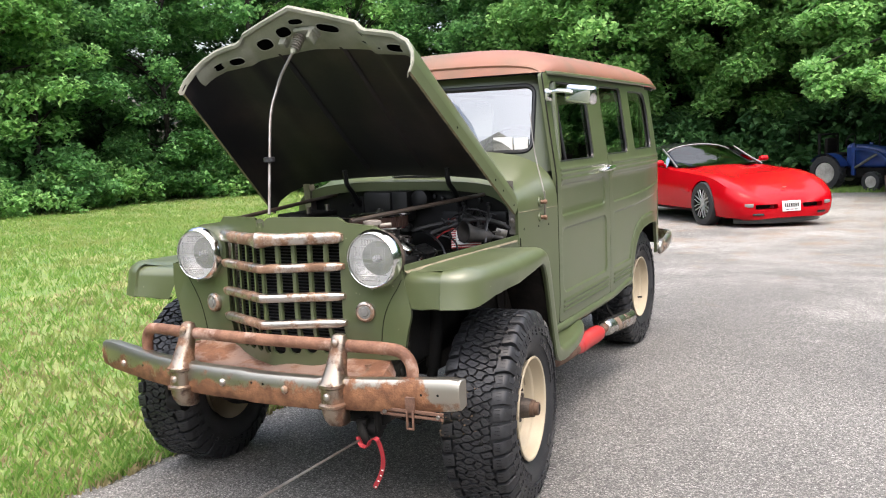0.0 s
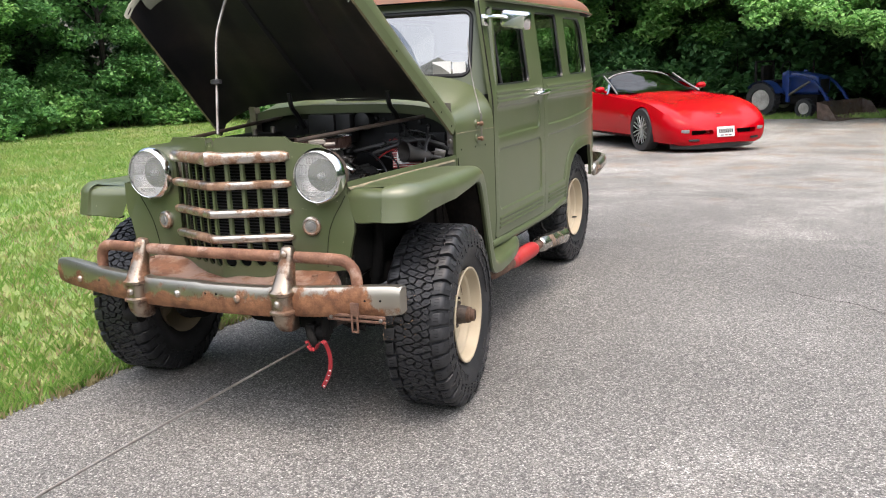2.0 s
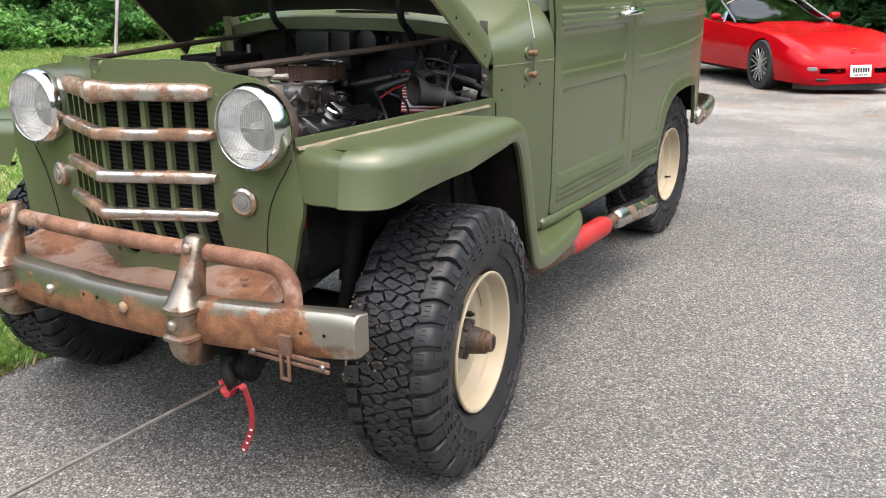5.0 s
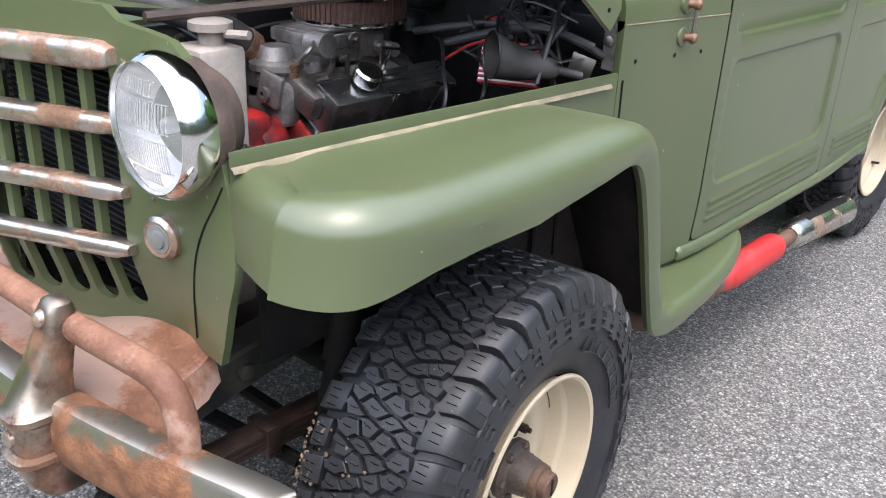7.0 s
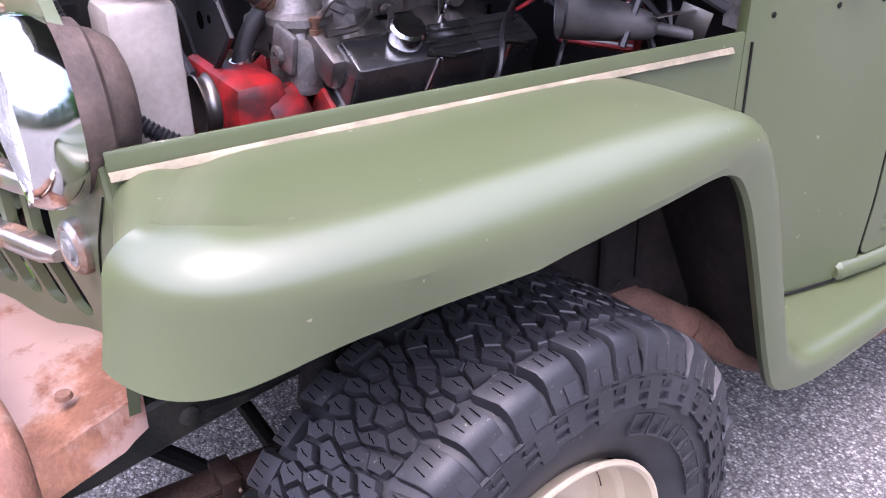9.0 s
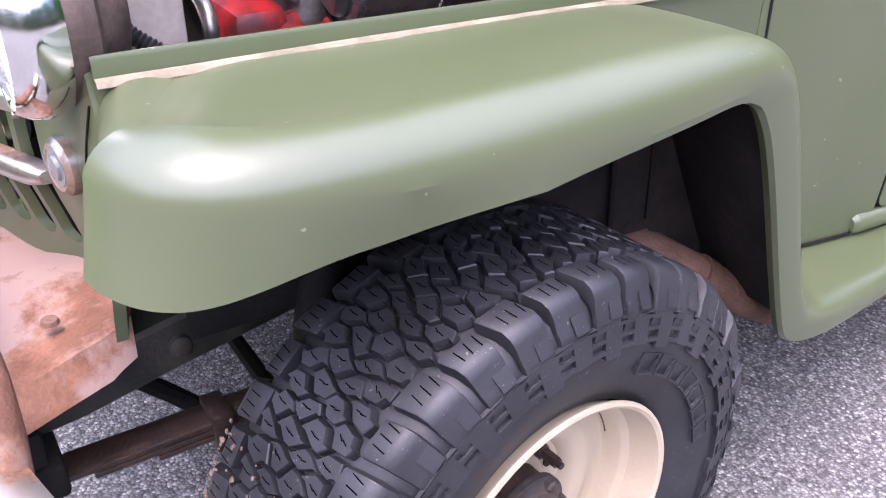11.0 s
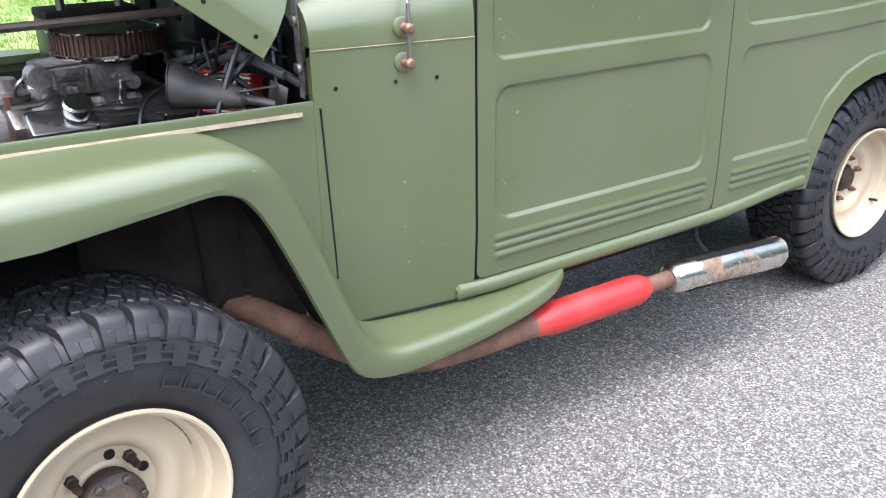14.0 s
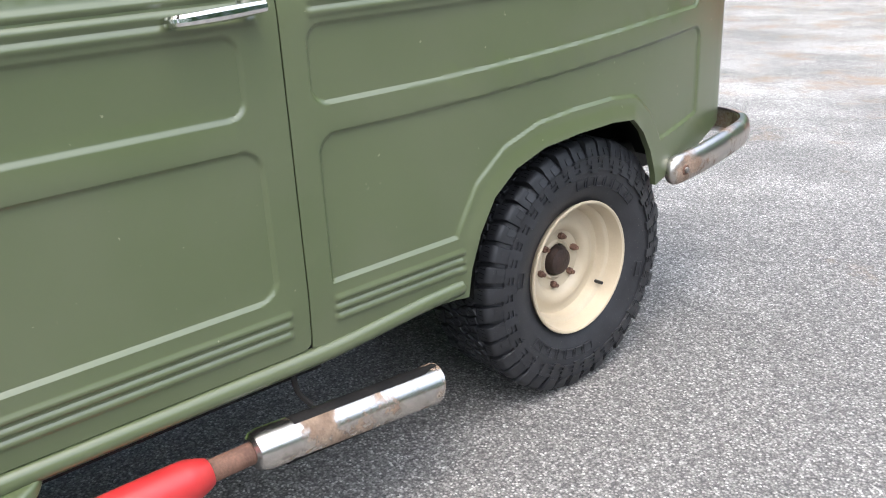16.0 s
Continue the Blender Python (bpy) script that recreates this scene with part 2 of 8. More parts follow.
def join(*geos):
    verts, faces = [], []
    for v, f in geos:
        o = len(verts)
        verts += [tuple(p) for p in v]
        faces += [tuple(i + o for i in q) for q in f]
    return verts, faces


def moved(geo, m):
    return [tuple(m @ Vector(p)) for p in geo[0]], geo[1]


def mirrored(geo):
    return [(-p[0], p[1], p[2]) for p in geo[0]], [tuple(reversed(q)) for q in geo[1]]


def loft(rings, closed=True, cap=(True, True), loop=False):
    """Skin over rings of equal point count."""
    n = len(rings[0])
    verts = [p for r in rings for p in r]
    faces, count = [], len(rings)
    for i in range(count if loop else count - 1):
        j = (i + 1) % count
        for a in range(n if closed else n - 1):
            b = (a + 1) % n
            faces.append((i * n + a, i * n + b, j * n + b, j * n + a))
    if closed and not loop:
        if cap[0]:
            faces.append(tuple(reversed(range(n))))
        if cap[1]:
            faces.append(tuple(range((count - 1) * n, count * n)))
    return verts, faces


def lathe(profile, axis="x", n=40, m=None):
    """Spins (along, radius) pairs round an axis."""
    rings = []
    for s, r in profile:
        ring = []
        for i in range(n):
            a = 2 * math.pi * i / n
            c, d = r * math.cos(a), r * math.sin(a)
            ring.append({"x": (s, c, d), "y": (d, s, c), "z": (c, d, s)}[axis])
        rings.append(ring)
    geo = loft(rings)
    return moved(geo, m) if m is not None else geo


def curve_points(points, steps=6):
    """A smooth line through the points."""
    p = [Vector(q) for q in points]
    if len(p) < 3:
        return p
    out = []
    for i in range(len(p) - 1):
        a, b, c, d = p[max(i - 1, 0)], p[i], p[i + 1], p[min(i + 2, len(p) - 1)]
        for s in range(steps):
            t = s / steps
            out.append(0.5 * (2 * b + (c - a) * t + (2 * a - 5 * b + 4 * c - d) * t * t + (3 * b - 3 * c + d - a) * t ** 3))
    return out + [p[-1]]


def tube(points, radius, n=10, steps=6, flat=1.0):
    """A round bar along a smooth line; radius may be a list, flat squeezes it."""
    pts = curve_points(points, steps) if steps else [Vector(q) for q in points]
    rad = radius if isinstance(radius, (list, tuple)) else [radius]
    rings, side = [], None
    for i, p in enumerate(pts):
        d = (pts[min(i + 1, len(pts) - 1)] - pts[max(i - 1, 0)]).normalized()
        if side is None:
            side = d.orthogonal().normalized()
        side = (side - d * side.dot(d)).normalized()
        up = d.cross(side)
        u = i / max(len(pts) - 1, 1) * (len(rad) - 1)
        k = min(int(u), len(rad) - 2) if len(rad) > 1 else 0
        r = rad[k] + (rad[k + 1] - rad[k]) * (u - k) if len(rad) > 1 else rad[0]
        rings.append([p + side * (r * math.cos(a)) + up * (r * flat * math.sin(a)) for a in (2 * math.pi * j / n for j in range(n))])
    return loft(rings)


def box(size, at=(0, 0, 0), bevel=0.0, seg=2):
    bm = bmesh.new()
    bmesh.ops.create_cube(bm, size=1.0)
    bmesh.ops.scale(bm, vec=size, verts=bm.verts)
    if bevel:
        bmesh.ops.bevel(bm, geom=bm.edges[:], offset=bevel, segments=seg, affect="EDGES", profile=0.5)
    bmesh.ops.translate(bm, vec=at, verts=bm.verts)
    bm.verts.index_update()
    geo = [v.co[:] for v in bm.verts], [tuple(v.index for v in f.verts) for f in bm.faces]
    bm.free()
    return geo


def rounded(y0, y1, z0, z1, r, n=5):
    """Corners of a rounded rectangle, anticlockwise; r may be four radii from the low near corner on."""
    rr = r if isinstance(r, (list, tuple)) else [r] * 4
    out = []
    for (cy, cz, a0), q in zip(((y0, z0, 180), (y1, z0, 270), (y1, z1, 0), (y0, z1, 90)), rr):
        oy, oz = cy + (q if cy == y0 else -q), cz + (q if cz == z0 else -q)
        for i in range(n + 1):
            a = radians(a0 + 90 * i / n)
            out.append((oy + q * math.cos(a), oz + q * math.sin(a)))
    return out


def rect_distance(y, z, y0, y1, z0, z1, r):
    """Signed distance to a rounded rectangle, negative inside."""
    dy, dz = abs(y - (y0 + y1) / 2) - (y1 - y0) / 2 + r, abs(z - (z0 + z1) / 2) - (z1 - z0) / 2 + r
    return math.hypot(max(dy, 0), max(dz, 0)) + min(max(dy, dz), 0) - r


def step(a, b, v):
    t = min(max((v - a) / (b - a), 0), 1)
    return t * t * (3 - 2 * t)


def along(line, gap):
    """Evenly spaced points on a closed line."""
    out = []
    for (a, b), (c, d) in zip(line, line[1:] + line[:1]):
        n = max(1, round(math.hypot(c - a, d - b) / gap))
        out += [(a + (c - a) * i / n, b + (d - b) * i / n) for i in range(n)]
    return out


def inside(p, line):
    hit = False
    for (a, b), (c, d) in zip(line, line[1:] + line[:1]):
        if (b > p[1]) != (d > p[1]) and p[0] < (c - a) * (p[1] - b) / (d - b) + a:
            hit = not hit
    return hit


def sheet(outline, holes, place, gap=0.03, fine=None, thick=0.004, cell=0.0045):
    """A pressed metal sheet: outline and holes in two dimensions, place(u, v) puts a point in space, fine(u, v) tells where
    close points are wanted. The rims of the sheet are turned in by thick."""
    loops = [along(outline, gap)] + [along(h, min(gap, 0.02)) for h in holes]
    pts, edges = [], []
    for lp in loops:
        o = len(pts)
        pts += lp
        edges += [(o + i, o + (i + 1) % len(lp)) for i in range(len(lp))]
    us, vs = [p[0] for p in outline], [p[1] for p in outline]
    every = max(1, round(gap / cell))
    rim = set()
    for a, b in pts:
        for i in (-1, 0, 1):
            for j in (-1, 0, 1):
                rim.add((round(a / cell) + i, round(b / cell) + j))
    for i in range(math.ceil(min(us) / cell), math.floor(max(us) / cell) + 1):
        for j in range(math.ceil(min(vs) / cell), math.floor(max(vs) / cell) + 1):
            if (i % every or j % every) and not (fine and fine(i * cell, j * cell)):
                continue
            p = (i * cell, j * cell)
            if (i, j) not in rim and inside(p, loops[0]) and not any(inside(p, h) for h in loops[1:]):
                pts.append(p)
    v, _, f, *_ = delaunay_2d_cdt([Vector(p) for p in pts], edges, [], 0, 1e-6)
    keep = []
    for q in f:
        c = (sum(v[i].x for i in q) / len(q), sum(v[i].y for i in q) / len(q))
        if inside(c, loops[0]) and not any(inside(c, h) for h in loops[1:]):
            keep.append(tuple(q))
    verts = [tuple(place(p.x, p.y, 0.0)) for p in v]
    count = {}
    for q in keep:
        for a, b in zip(q, q[1:] + q[:1]):
            count[(a, b)] = count.get((a, b), 0) + 1
    extra, faces = {}, list(keep)
    for a, b in list(count):
        if (b, a) not in count:
            for i in (a, b):
                if i not in extra:
                    extra[i] = len(verts)
                    verts.append(tuple(place(v[i].x, v[i].y, thick)))
            faces.append((b, a, extra[a], extra[b]))
    return verts, faces

# ---- ground: one sheet, asphalt drive and lawn on it ----
def lawn_edge(y):
    return -0.93 + 0.05 * math.sin(y * 1.3) + 0.03 * math.sin(y * 4.1 + 1) + 0.02 * math.sin(y * 9.7) - 0.75 * max(y - 3.5, 0)


def land(x, y):
    return -0.032 * max(min(y, 13) - 5.0, 0)


def mp_of(n, k, co, shift):
    mp = n.new("ShaderNodeMapping")
    mp.inputs["Location"].default_value = shift
    k(co.outputs["Object"], mp.inputs[0])
    return mp.outputs[0]


def asphalt_mat():
    m = bpy.data.materials.new("asphalt")
    m.use_nodes = True
    n, k = m.node_tree.nodes, m.node_tree.links.new
    p = n["Principled BSDF"]
    co = n.new("ShaderNodeTexCoord")
    cells = n.new("ShaderNodeTexVoronoi")
    cells.inputs["Scale"].default_value = 155
    k(co.outputs["Object"], cells.inputs["Vector"])
    sep = n.new("ShaderNodeSeparateColor")
    k(cells.outputs["Color"], sep.inputs[0])
    ramp = n.new("ShaderNodeValToRGB")
    e = ramp.color_ramp.elements
    e[0].position, e[0].color = 0.0, (0.070, 0.068, 0.065, 1)
    e[1].position, e[1].color = 1.0, (0.40, 0.387, 0.360, 1)
    for pos, v in ((0.35, 0.124), (0.7, 0.195), (0.88, 0.258)):
        q = e.new(pos)
        q.color = (v, v * 0.967, v * 0.905, 1)
    k(sep.outputs[0], ramp.inputs[0])
    gap = n.new("ShaderNodeMapRange")
    gap.inputs[1].default_value, gap.inputs[2].default_value = 0.25, 0.75
    gap.inputs[3].default_value, gap.inputs[4].default_value = 1.10, 0.52
    k(cells.outputs["Distance"], gap.inputs[0])
    blot = n.new("ShaderNodeTexNoise")
    blot.inputs["Scale"].default_value, blot.inputs["Detail"].default_value = 0.55, 8
    k(co.outputs["Object"], blot.inputs["Vector"])
    br = n.new("ShaderNodeMapRange")
    br.inputs[1].default_value, br.inputs[2].default_value = 0.3, 0.7
    br.inputs[3].default_value, br.inputs[4].default_value = 0.86, 1.30
    k(blot.outputs[0], br.inputs[0])
    m1, m2 = n.new("ShaderNodeMix"), n.new("ShaderNodeMix")
    for q in (m1, m2):
        q.data_type, q.blend_type, q.inputs[0].default_value = "RGBA", "MULTIPLY", 1.0
    k(ramp.outputs[0], m1.inputs[6])
    k(gap.outputs[0], m1.inputs[7])
    k(m1.outputs[2], m2.inputs[6])
    k(br.outputs[0], m2.inputs[7])
    # farther up the drive the asphalt gets paler in patches, with brown leaf stains
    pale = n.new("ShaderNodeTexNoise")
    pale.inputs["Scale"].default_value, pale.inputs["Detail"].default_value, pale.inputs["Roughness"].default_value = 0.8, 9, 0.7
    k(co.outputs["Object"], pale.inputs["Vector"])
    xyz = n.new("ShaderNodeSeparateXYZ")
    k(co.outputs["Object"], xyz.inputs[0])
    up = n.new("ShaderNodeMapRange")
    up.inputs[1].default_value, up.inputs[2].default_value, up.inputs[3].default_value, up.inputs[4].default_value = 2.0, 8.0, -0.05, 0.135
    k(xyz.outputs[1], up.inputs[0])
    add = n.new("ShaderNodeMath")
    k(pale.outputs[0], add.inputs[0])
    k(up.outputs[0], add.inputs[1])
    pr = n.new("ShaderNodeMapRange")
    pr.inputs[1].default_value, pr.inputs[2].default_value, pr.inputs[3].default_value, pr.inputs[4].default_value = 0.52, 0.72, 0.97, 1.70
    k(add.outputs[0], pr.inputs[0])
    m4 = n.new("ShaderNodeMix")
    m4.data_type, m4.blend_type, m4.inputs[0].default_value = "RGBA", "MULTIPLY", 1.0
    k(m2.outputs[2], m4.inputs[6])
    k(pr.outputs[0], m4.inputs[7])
    spot = n.new("ShaderNodeTexNoise")
    spot.inputs["Scale"].default_value, spot.inputs["Detail"].default_value, spot.inputs["Roughness"].default_value = 1.7, 8, 0.7
    k(mp_of(n, k, co, (7.3, 2.2, 0)), spot.inputs["Vector"])
    add2 = n.new("ShaderNodeMath")
    k(spot.outputs[0], add2.inputs[0])
    k(up.outputs[0], add2.inputs[1])
    sr = n.new("ShaderNodeMapRange")
    sr.inputs[1].default_value, sr.inputs[2].default_value, sr.inputs[4].default_value = 0.645, 0.79, 0.75
    k(add2.outputs[0], sr.inputs[0])
    m3 = n.new("ShaderNodeMix")
    m3.data_type = "RGBA"
    m3.inputs[7].default_value = (0.19, 0.13, 0.08, 1)
    k(sr.outputs[0], m3.inputs[0])
    grit = n.new("ShaderNodeTexNoise")
    grit.inputs["Scale"].default_value, grit.inputs["Detail"].default_value, grit.inputs["Roughness"].default_value = 48, 5, 0.8
    k(co.outputs["Object"], grit.inputs["Vector"])
    gr = n.new("ShaderNodeMapRange")
    gr.inputs[1].default_value, gr.inputs[2].default_value, gr.inputs[3].default_value, gr.inputs[4].default_value = 0.3, 0.7, 0.60, 1.40
    k(grit.outputs[0], gr.inputs[0])
    m5 = n.new("ShaderNodeMix")
    m5.data_type, m5.blend_type, m5.inputs[0].default_value = "RGBA", "MULTIPLY", 1.0
    k(m4.outputs[2], m5.inputs[6])
    k(gr.outputs[0], m5.inputs[7])
    k(m5.outputs[2], m3.inputs[6])
    k(m3.outputs[2], p.inputs["Base Color"])
    p.inputs["Roughness"].default_value = 0.75
    bn = n.new("ShaderNodeBump")
    bn.inputs["Strength"].default_value, bn.inputs["Distance"].default_value, bn.invert = 0.8, 0.004, True
    k(cells.outputs["Distance"], bn.inputs["Height"])
    k(bn.outputs[0], p.inputs["Normal"])
    return m


ASPHALT = asphalt_mat()
SOIL = mat("lawn_soil", (0.10, 0.18, 0.040), (0.20, 0.22, 0.075), 1.6, 0.9, 0, 0.8, 40, 0.45)
HUMUS = mat("wood_floor", (0.030, 0.026, 0.016), (0.05, 0.055, 0.022), 1.5, 0.95, 0, 0.8, 20, 0.5)
xs = [-400, -150, -60, -30, -20, -12, -7, -4, -2, 0, 2, 4, 7, 12, 20, 40, 100, 400]
ys = [-400, -120, -40, -15, -6, -2, 0, 2, 4, 5, 7, 9, 11, 13, 14, 17, 20, 25, 35, 60, 150, 400]
verts = [(x, y, land(x, y) - 0.012) for y in ys for x in xs]
w = len(xs)
faces = [(j * w + i, j * w + i + 1, (j + 1) * w + i + 1, (j + 1) * w + i) for j in range(len(ys) - 1) for i in range(w - 1)]
tagged(part("ground", (verts, faces), HUMUS, smooth=0), "leaf-strewn woodland ground round the yard", "ground", kind="structure")
ring = [[(lawn_edge(y) - 0.03, y, land(0, y)), (lawn_edge(y) * 0.4, y, land(0, y)), (4, y, land(0, y)), (9, y, land(0, y)), (14, y, land(0, y))]
        for y in [-14 + 0.25 * i for i in range(125)] + [17.5, 18.0, 19.0, 19.5]]
DRIVE = tagged(part("driveway", loft(ring, False), ASPHALT, smooth=0), "coarse grey asphalt driveway with pale patches", "driveway", kind="structure")
ring = [[(x, y, 0.008 + land(0, y) + 0.012 * math.sin(x * 1.7) * math.sin(y * 1.1) * (1 if x < -2 else 0)) for x in (lawn_edge(y) - q for q in (26, 20, 14, 9, 5, 3, 1.2, 0.12))]
        + [(lawn_edge(y), y, 0.004 + land(0, y))] for y in [-14 + 0.25 * i for i in range(170)]]
tagged(part("lawn", loft(ring, False), SOIL, smooth=60), "mown summer lawn beside the driveway", "lawn", kind="structure")
# thin crack across the asphalt
line = curve_points([(1.972, 2.131, 0.0), (2.148, 2.004, 0.0), (2.312, 1.951, 0.0), (2.477, 1.753, 0.0)], 8)
wob = random.Random(3)
rows = []
for i, q in enumerate(line):
    o, w = wob.uniform(-0.012, 0.012), 0.003 + 0.002 * wob.random()
    rows.append([(q.x, q.y + o - w, 0.0012), (q.x, q.y + o + w, 0.0012)])
part("crack", loft(rows, False), HOLE, DRIVE, "thin crack in the asphalt", smooth=0)

# ---- the green station wagon ----
wagon = thing("station_wagon", "olive green old station wagon with open hood and rusty bumper", "car")


def side_x(y, z):
    """Half width of the body: narrower at the cowl, drawn in above the belt and towards the tail."""
    x = 0.62 - 0.15 * max(0.9 - y, 0) - 0.18 * max(y - 2.5, 0) ** 2
    x -= 0.13 * max(z - 1.2, 0) + 0.06 * max(0.62 - z, 0)
    return x - 0.03 * step(3.45, 3.55, y)


BEADS = (1.186, 1.210, 1.234)
LOW = (0.553, 0.576, 0.599)


def recess(d):
    return -0.0075 * step(0.004, -0.006, d)


def bead(v, c, h=0.0055, w=0.009):
    return h * max(0.0, 1 - ((v - c) / w) ** 2) if abs(v - c) < w else 0.0


DOOR = (0.893, 1.7255)


def door_press(y, z):
    e = recess(rect_distance(y, z, 0.943, 1.662, 0.643, 0.952, 0.045))
    e += recess(rect_distance(y, z, 0.935, 1.642, 1.014, 1.164, 0.035))
    k = step(0.935, 0.95, y) * step(1.69, 1.675, y)
    return e + sum(bead(z, c) for c in LOW + BEADS) * k


ARCH = [(2.168, 0.478), (2.178, 0.55), (2.205, 0.63), (2.255, 0.71), (2.33, 0.765), (2.43, 0.796), (2.56, 0.806), (2.70, 0.806),
        (2.80, 0.794), (2.865, 0.745), (2.91, 0.68), (2.945, 0.60), (2.955, 0.565)]


def arch_distance(y, z):
    best = 9.0
    for (a, b), (c, d) in zip(ARCH, ARCH[1:]):
        t = min(max(((y - a) * (c - a) + (z - b) * (d - b)) / ((c - a) ** 2 + (d - b) ** 2), 0), 1)
        best = min(best, math.hypot(y - a - t * (c - a), z - b - t * (d - b)))
    return best


def quarter_press(y, z):
    rise = 0.04 * step(2.0, 3.2, y)
    low = max(rect_distance(y, z - rise, 1.79, 3.225, 0.56, 0.952, 0.045), 0.638 - z, 0.062 - arch_distance(y, z))
    if y > 2.84:
        low = max(low, 0.70 + 0.10 * (y - 2.95) - z)
    e = recess(low) + recess(rect_distance(y, z - rise * step(1.15, 1.05, z), 1.785, 3.20, 1.012, 1.164, 0.035))
    e += 0.008 * step(0.05, 0.0, arch_distance(y, z)) * step(2.88, 2.80, y)
    k = step(1.785, 1.80, y)
    e += sum(bead(z, c) for c in LOW) * k * step(2.165, 2.15, y)
    return e + sum(bead(z, c) for c in BEADS) * k * step(3.365, 3.35, y)


def near(press):
    """Close points where the pressing bends."""
    def test(y, z):
        v = press(y, z)
        return any(abs(press(y + a, z + b) - v) > 2e-5 for a, b in ((0.006, 0), (-0.006, 0), (0, 0.006), (0, -0.006)))
    return test


def on_side(press, sign, out=0.0):
    return lambda y, z, t: (sign * (side_x(y, z) + press(y, z) + out - t), y, z)


def plain(y, z):
    return 0.0


def flip(geo, sign):
    return geo if sign > 0 else (geo[0], [tuple(reversed(q)) for q in geo[1]])


WINDOWS = [rounded(0.945, 1.50, 1.268, 1.655, [0.03, 0.03, 0.05, 0.06]), rounded(1.735, 2.165, 1.275, 1.655, [0.03, 0.03, 0.03, 0.04]),
           rounded(2.315, 2.80, 1.285, 1.645, [0.03, 0.06, 0.13, 0.03])]
DOOR_LINE = rounded(DOOR[0], DOOR[1], 0.505, 1.69, [0.02, 0.02, 0.02, 0.02], 3)
QUARTER = ([(1.729, 0.505)] + ARCH + [(3.15, 0.60), (3.54, 0.655), (3.54, 1.69), (1.729, 1.69)])
COWL = [(0.527, 0.52), (0.56, 0.44), (0.886, 0.44), (0.886, 1.075), (0.527, 1.075)]
door_geo = sheet(DOOR_LINE, [WINDOWS[0]], on_side(door_press, 1), 0.04, near(door_press), 0.025)
quarter_geo = sheet(QUARTER, WINDOWS[1:], on_side(quarter_press, 1), 0.04, near(quarter_press), 0.02)
for s in (1, -1):
    door = part("door", door_geo if s > 0 else mirrored(door_geo), GREEN, wagon,
                "pressed olive green door with two ribbed panels")
    for i, (name, w) in enumerate((("door_window", WINDOWS[0]), ("side_window", WINDOWS[1]), ("side_window", WINDOWS[2]))):
        glass = part(name, flip(sheet(w, [], on_side(plain, s, -0.02), 0.1, None, 0.004), s), GLASS, door if i == 0 else wagon,
                     "clear side glass in a dark rubber seal")
        ring = [Vector((s * (side_x(y, z) - 0.012), y, z)) for y, z in along(w, 0.03)]
        seal = tube(ring + ring[:1], 0.009, 6, 0)
        part("window_seal", seal, PLASTIC, glass)
    if s > 0:
        post = tube([(side_x(1.05, 1.27) - 0.016, 1.075, 1.27), (side_x(1.05, 1.65) - 0.016, 1.055, 1.65)], 0.009, 6, 0)
        part("vent_post", post, PLASTIC, door)
    handle = join(tube([(s * 0.628, 1.515, 1.200), (s * 0.662, 1.525, 1.204), (s * 0.667, 1.60, 1.208), (s * 0.662, 1.68, 1.212)],
                       [0.010, 0.011, 0.013, 0.011], 10, 5),
                  lathe([(0, 0.016), (0.012, 0.016), (0.04, 0.012)], "x", 16, pose(s * 0.618, 1.66, 1.21, 0, 0 if s > 0 else 180, 0)))
    part("door_handle", handle, CHROME, door, "chrome door handle")
    part("quarter_panel", quarter_geo if s > 0 else mirrored(quarter_geo), GREEN, wagon,
         "pressed olive green rear side panel with ribs")
    part("cowl_side", flip(sheet(COWL, [], on_side(plain, s), 0.04, None, 0.02), s), GREEN, wagon)
    sill = []
    for i in range(25):
        y = 0.838 + (2.16 - 0.838) * i / 24
        y = y if 1 < i < 23 else {0: 0.838, 1: 0.846, 23: 2.15, 24: 2.16}[i]
        r = 0.021 * (0.62 if i in (0, 24) else 1)
        sill.append([(s * (side_x(y, 0.5) - 0.004 + r * 0.9 * math.cos(a)), y, 0.482 + 0.026 * step(1.72, 2.15, y) + r * math.sin(a)) for a in (2 * math.pi * j / 12 for j in range(12))])
    part("sill_moulding", flip(loft(sill), -s), GREEN, wagon, "rounded sill strip under the door")
    part("cowl_seam", tube([(s * (side_x(y, 1.068) + 0.0006), y, 1.068) for y in (0.53, 0.62, 0.70, 0.80, 0.885)], 0.0013, 6, 0), SEAM, wagon)
    gap_line = [Vector((s * (side_x(y, z) - 0.0045), y, z)) for y, z in along(DOOR_LINE, 0.05)]
    part("door_gap", tube(gap_line + gap_line[:1], 0.0032, 6, 0), BLACK, wagon)
    part("panel_seam", tube([(s * (side_x(0.545, z) + 0.0008), 0.540 + 0.039 * (0.945 - z), z) for z in (0.955, 0.85, 0.75, 0.65, 0.58)], 0.0022, 6, 0), BLACK, wagon)
    # inner sides and floor edge
    part("rocker_panel", box((0.02, 0.86, 0.07), (s * 0.572, 1.33, 0.470)), BLACK, wagon)
    for y in (0.8895, 1.7255):
        part("door_jamb", box((0.012, 0.03, 0.56), (s * 0.600, y, 0.78)), BLACK, wagon)

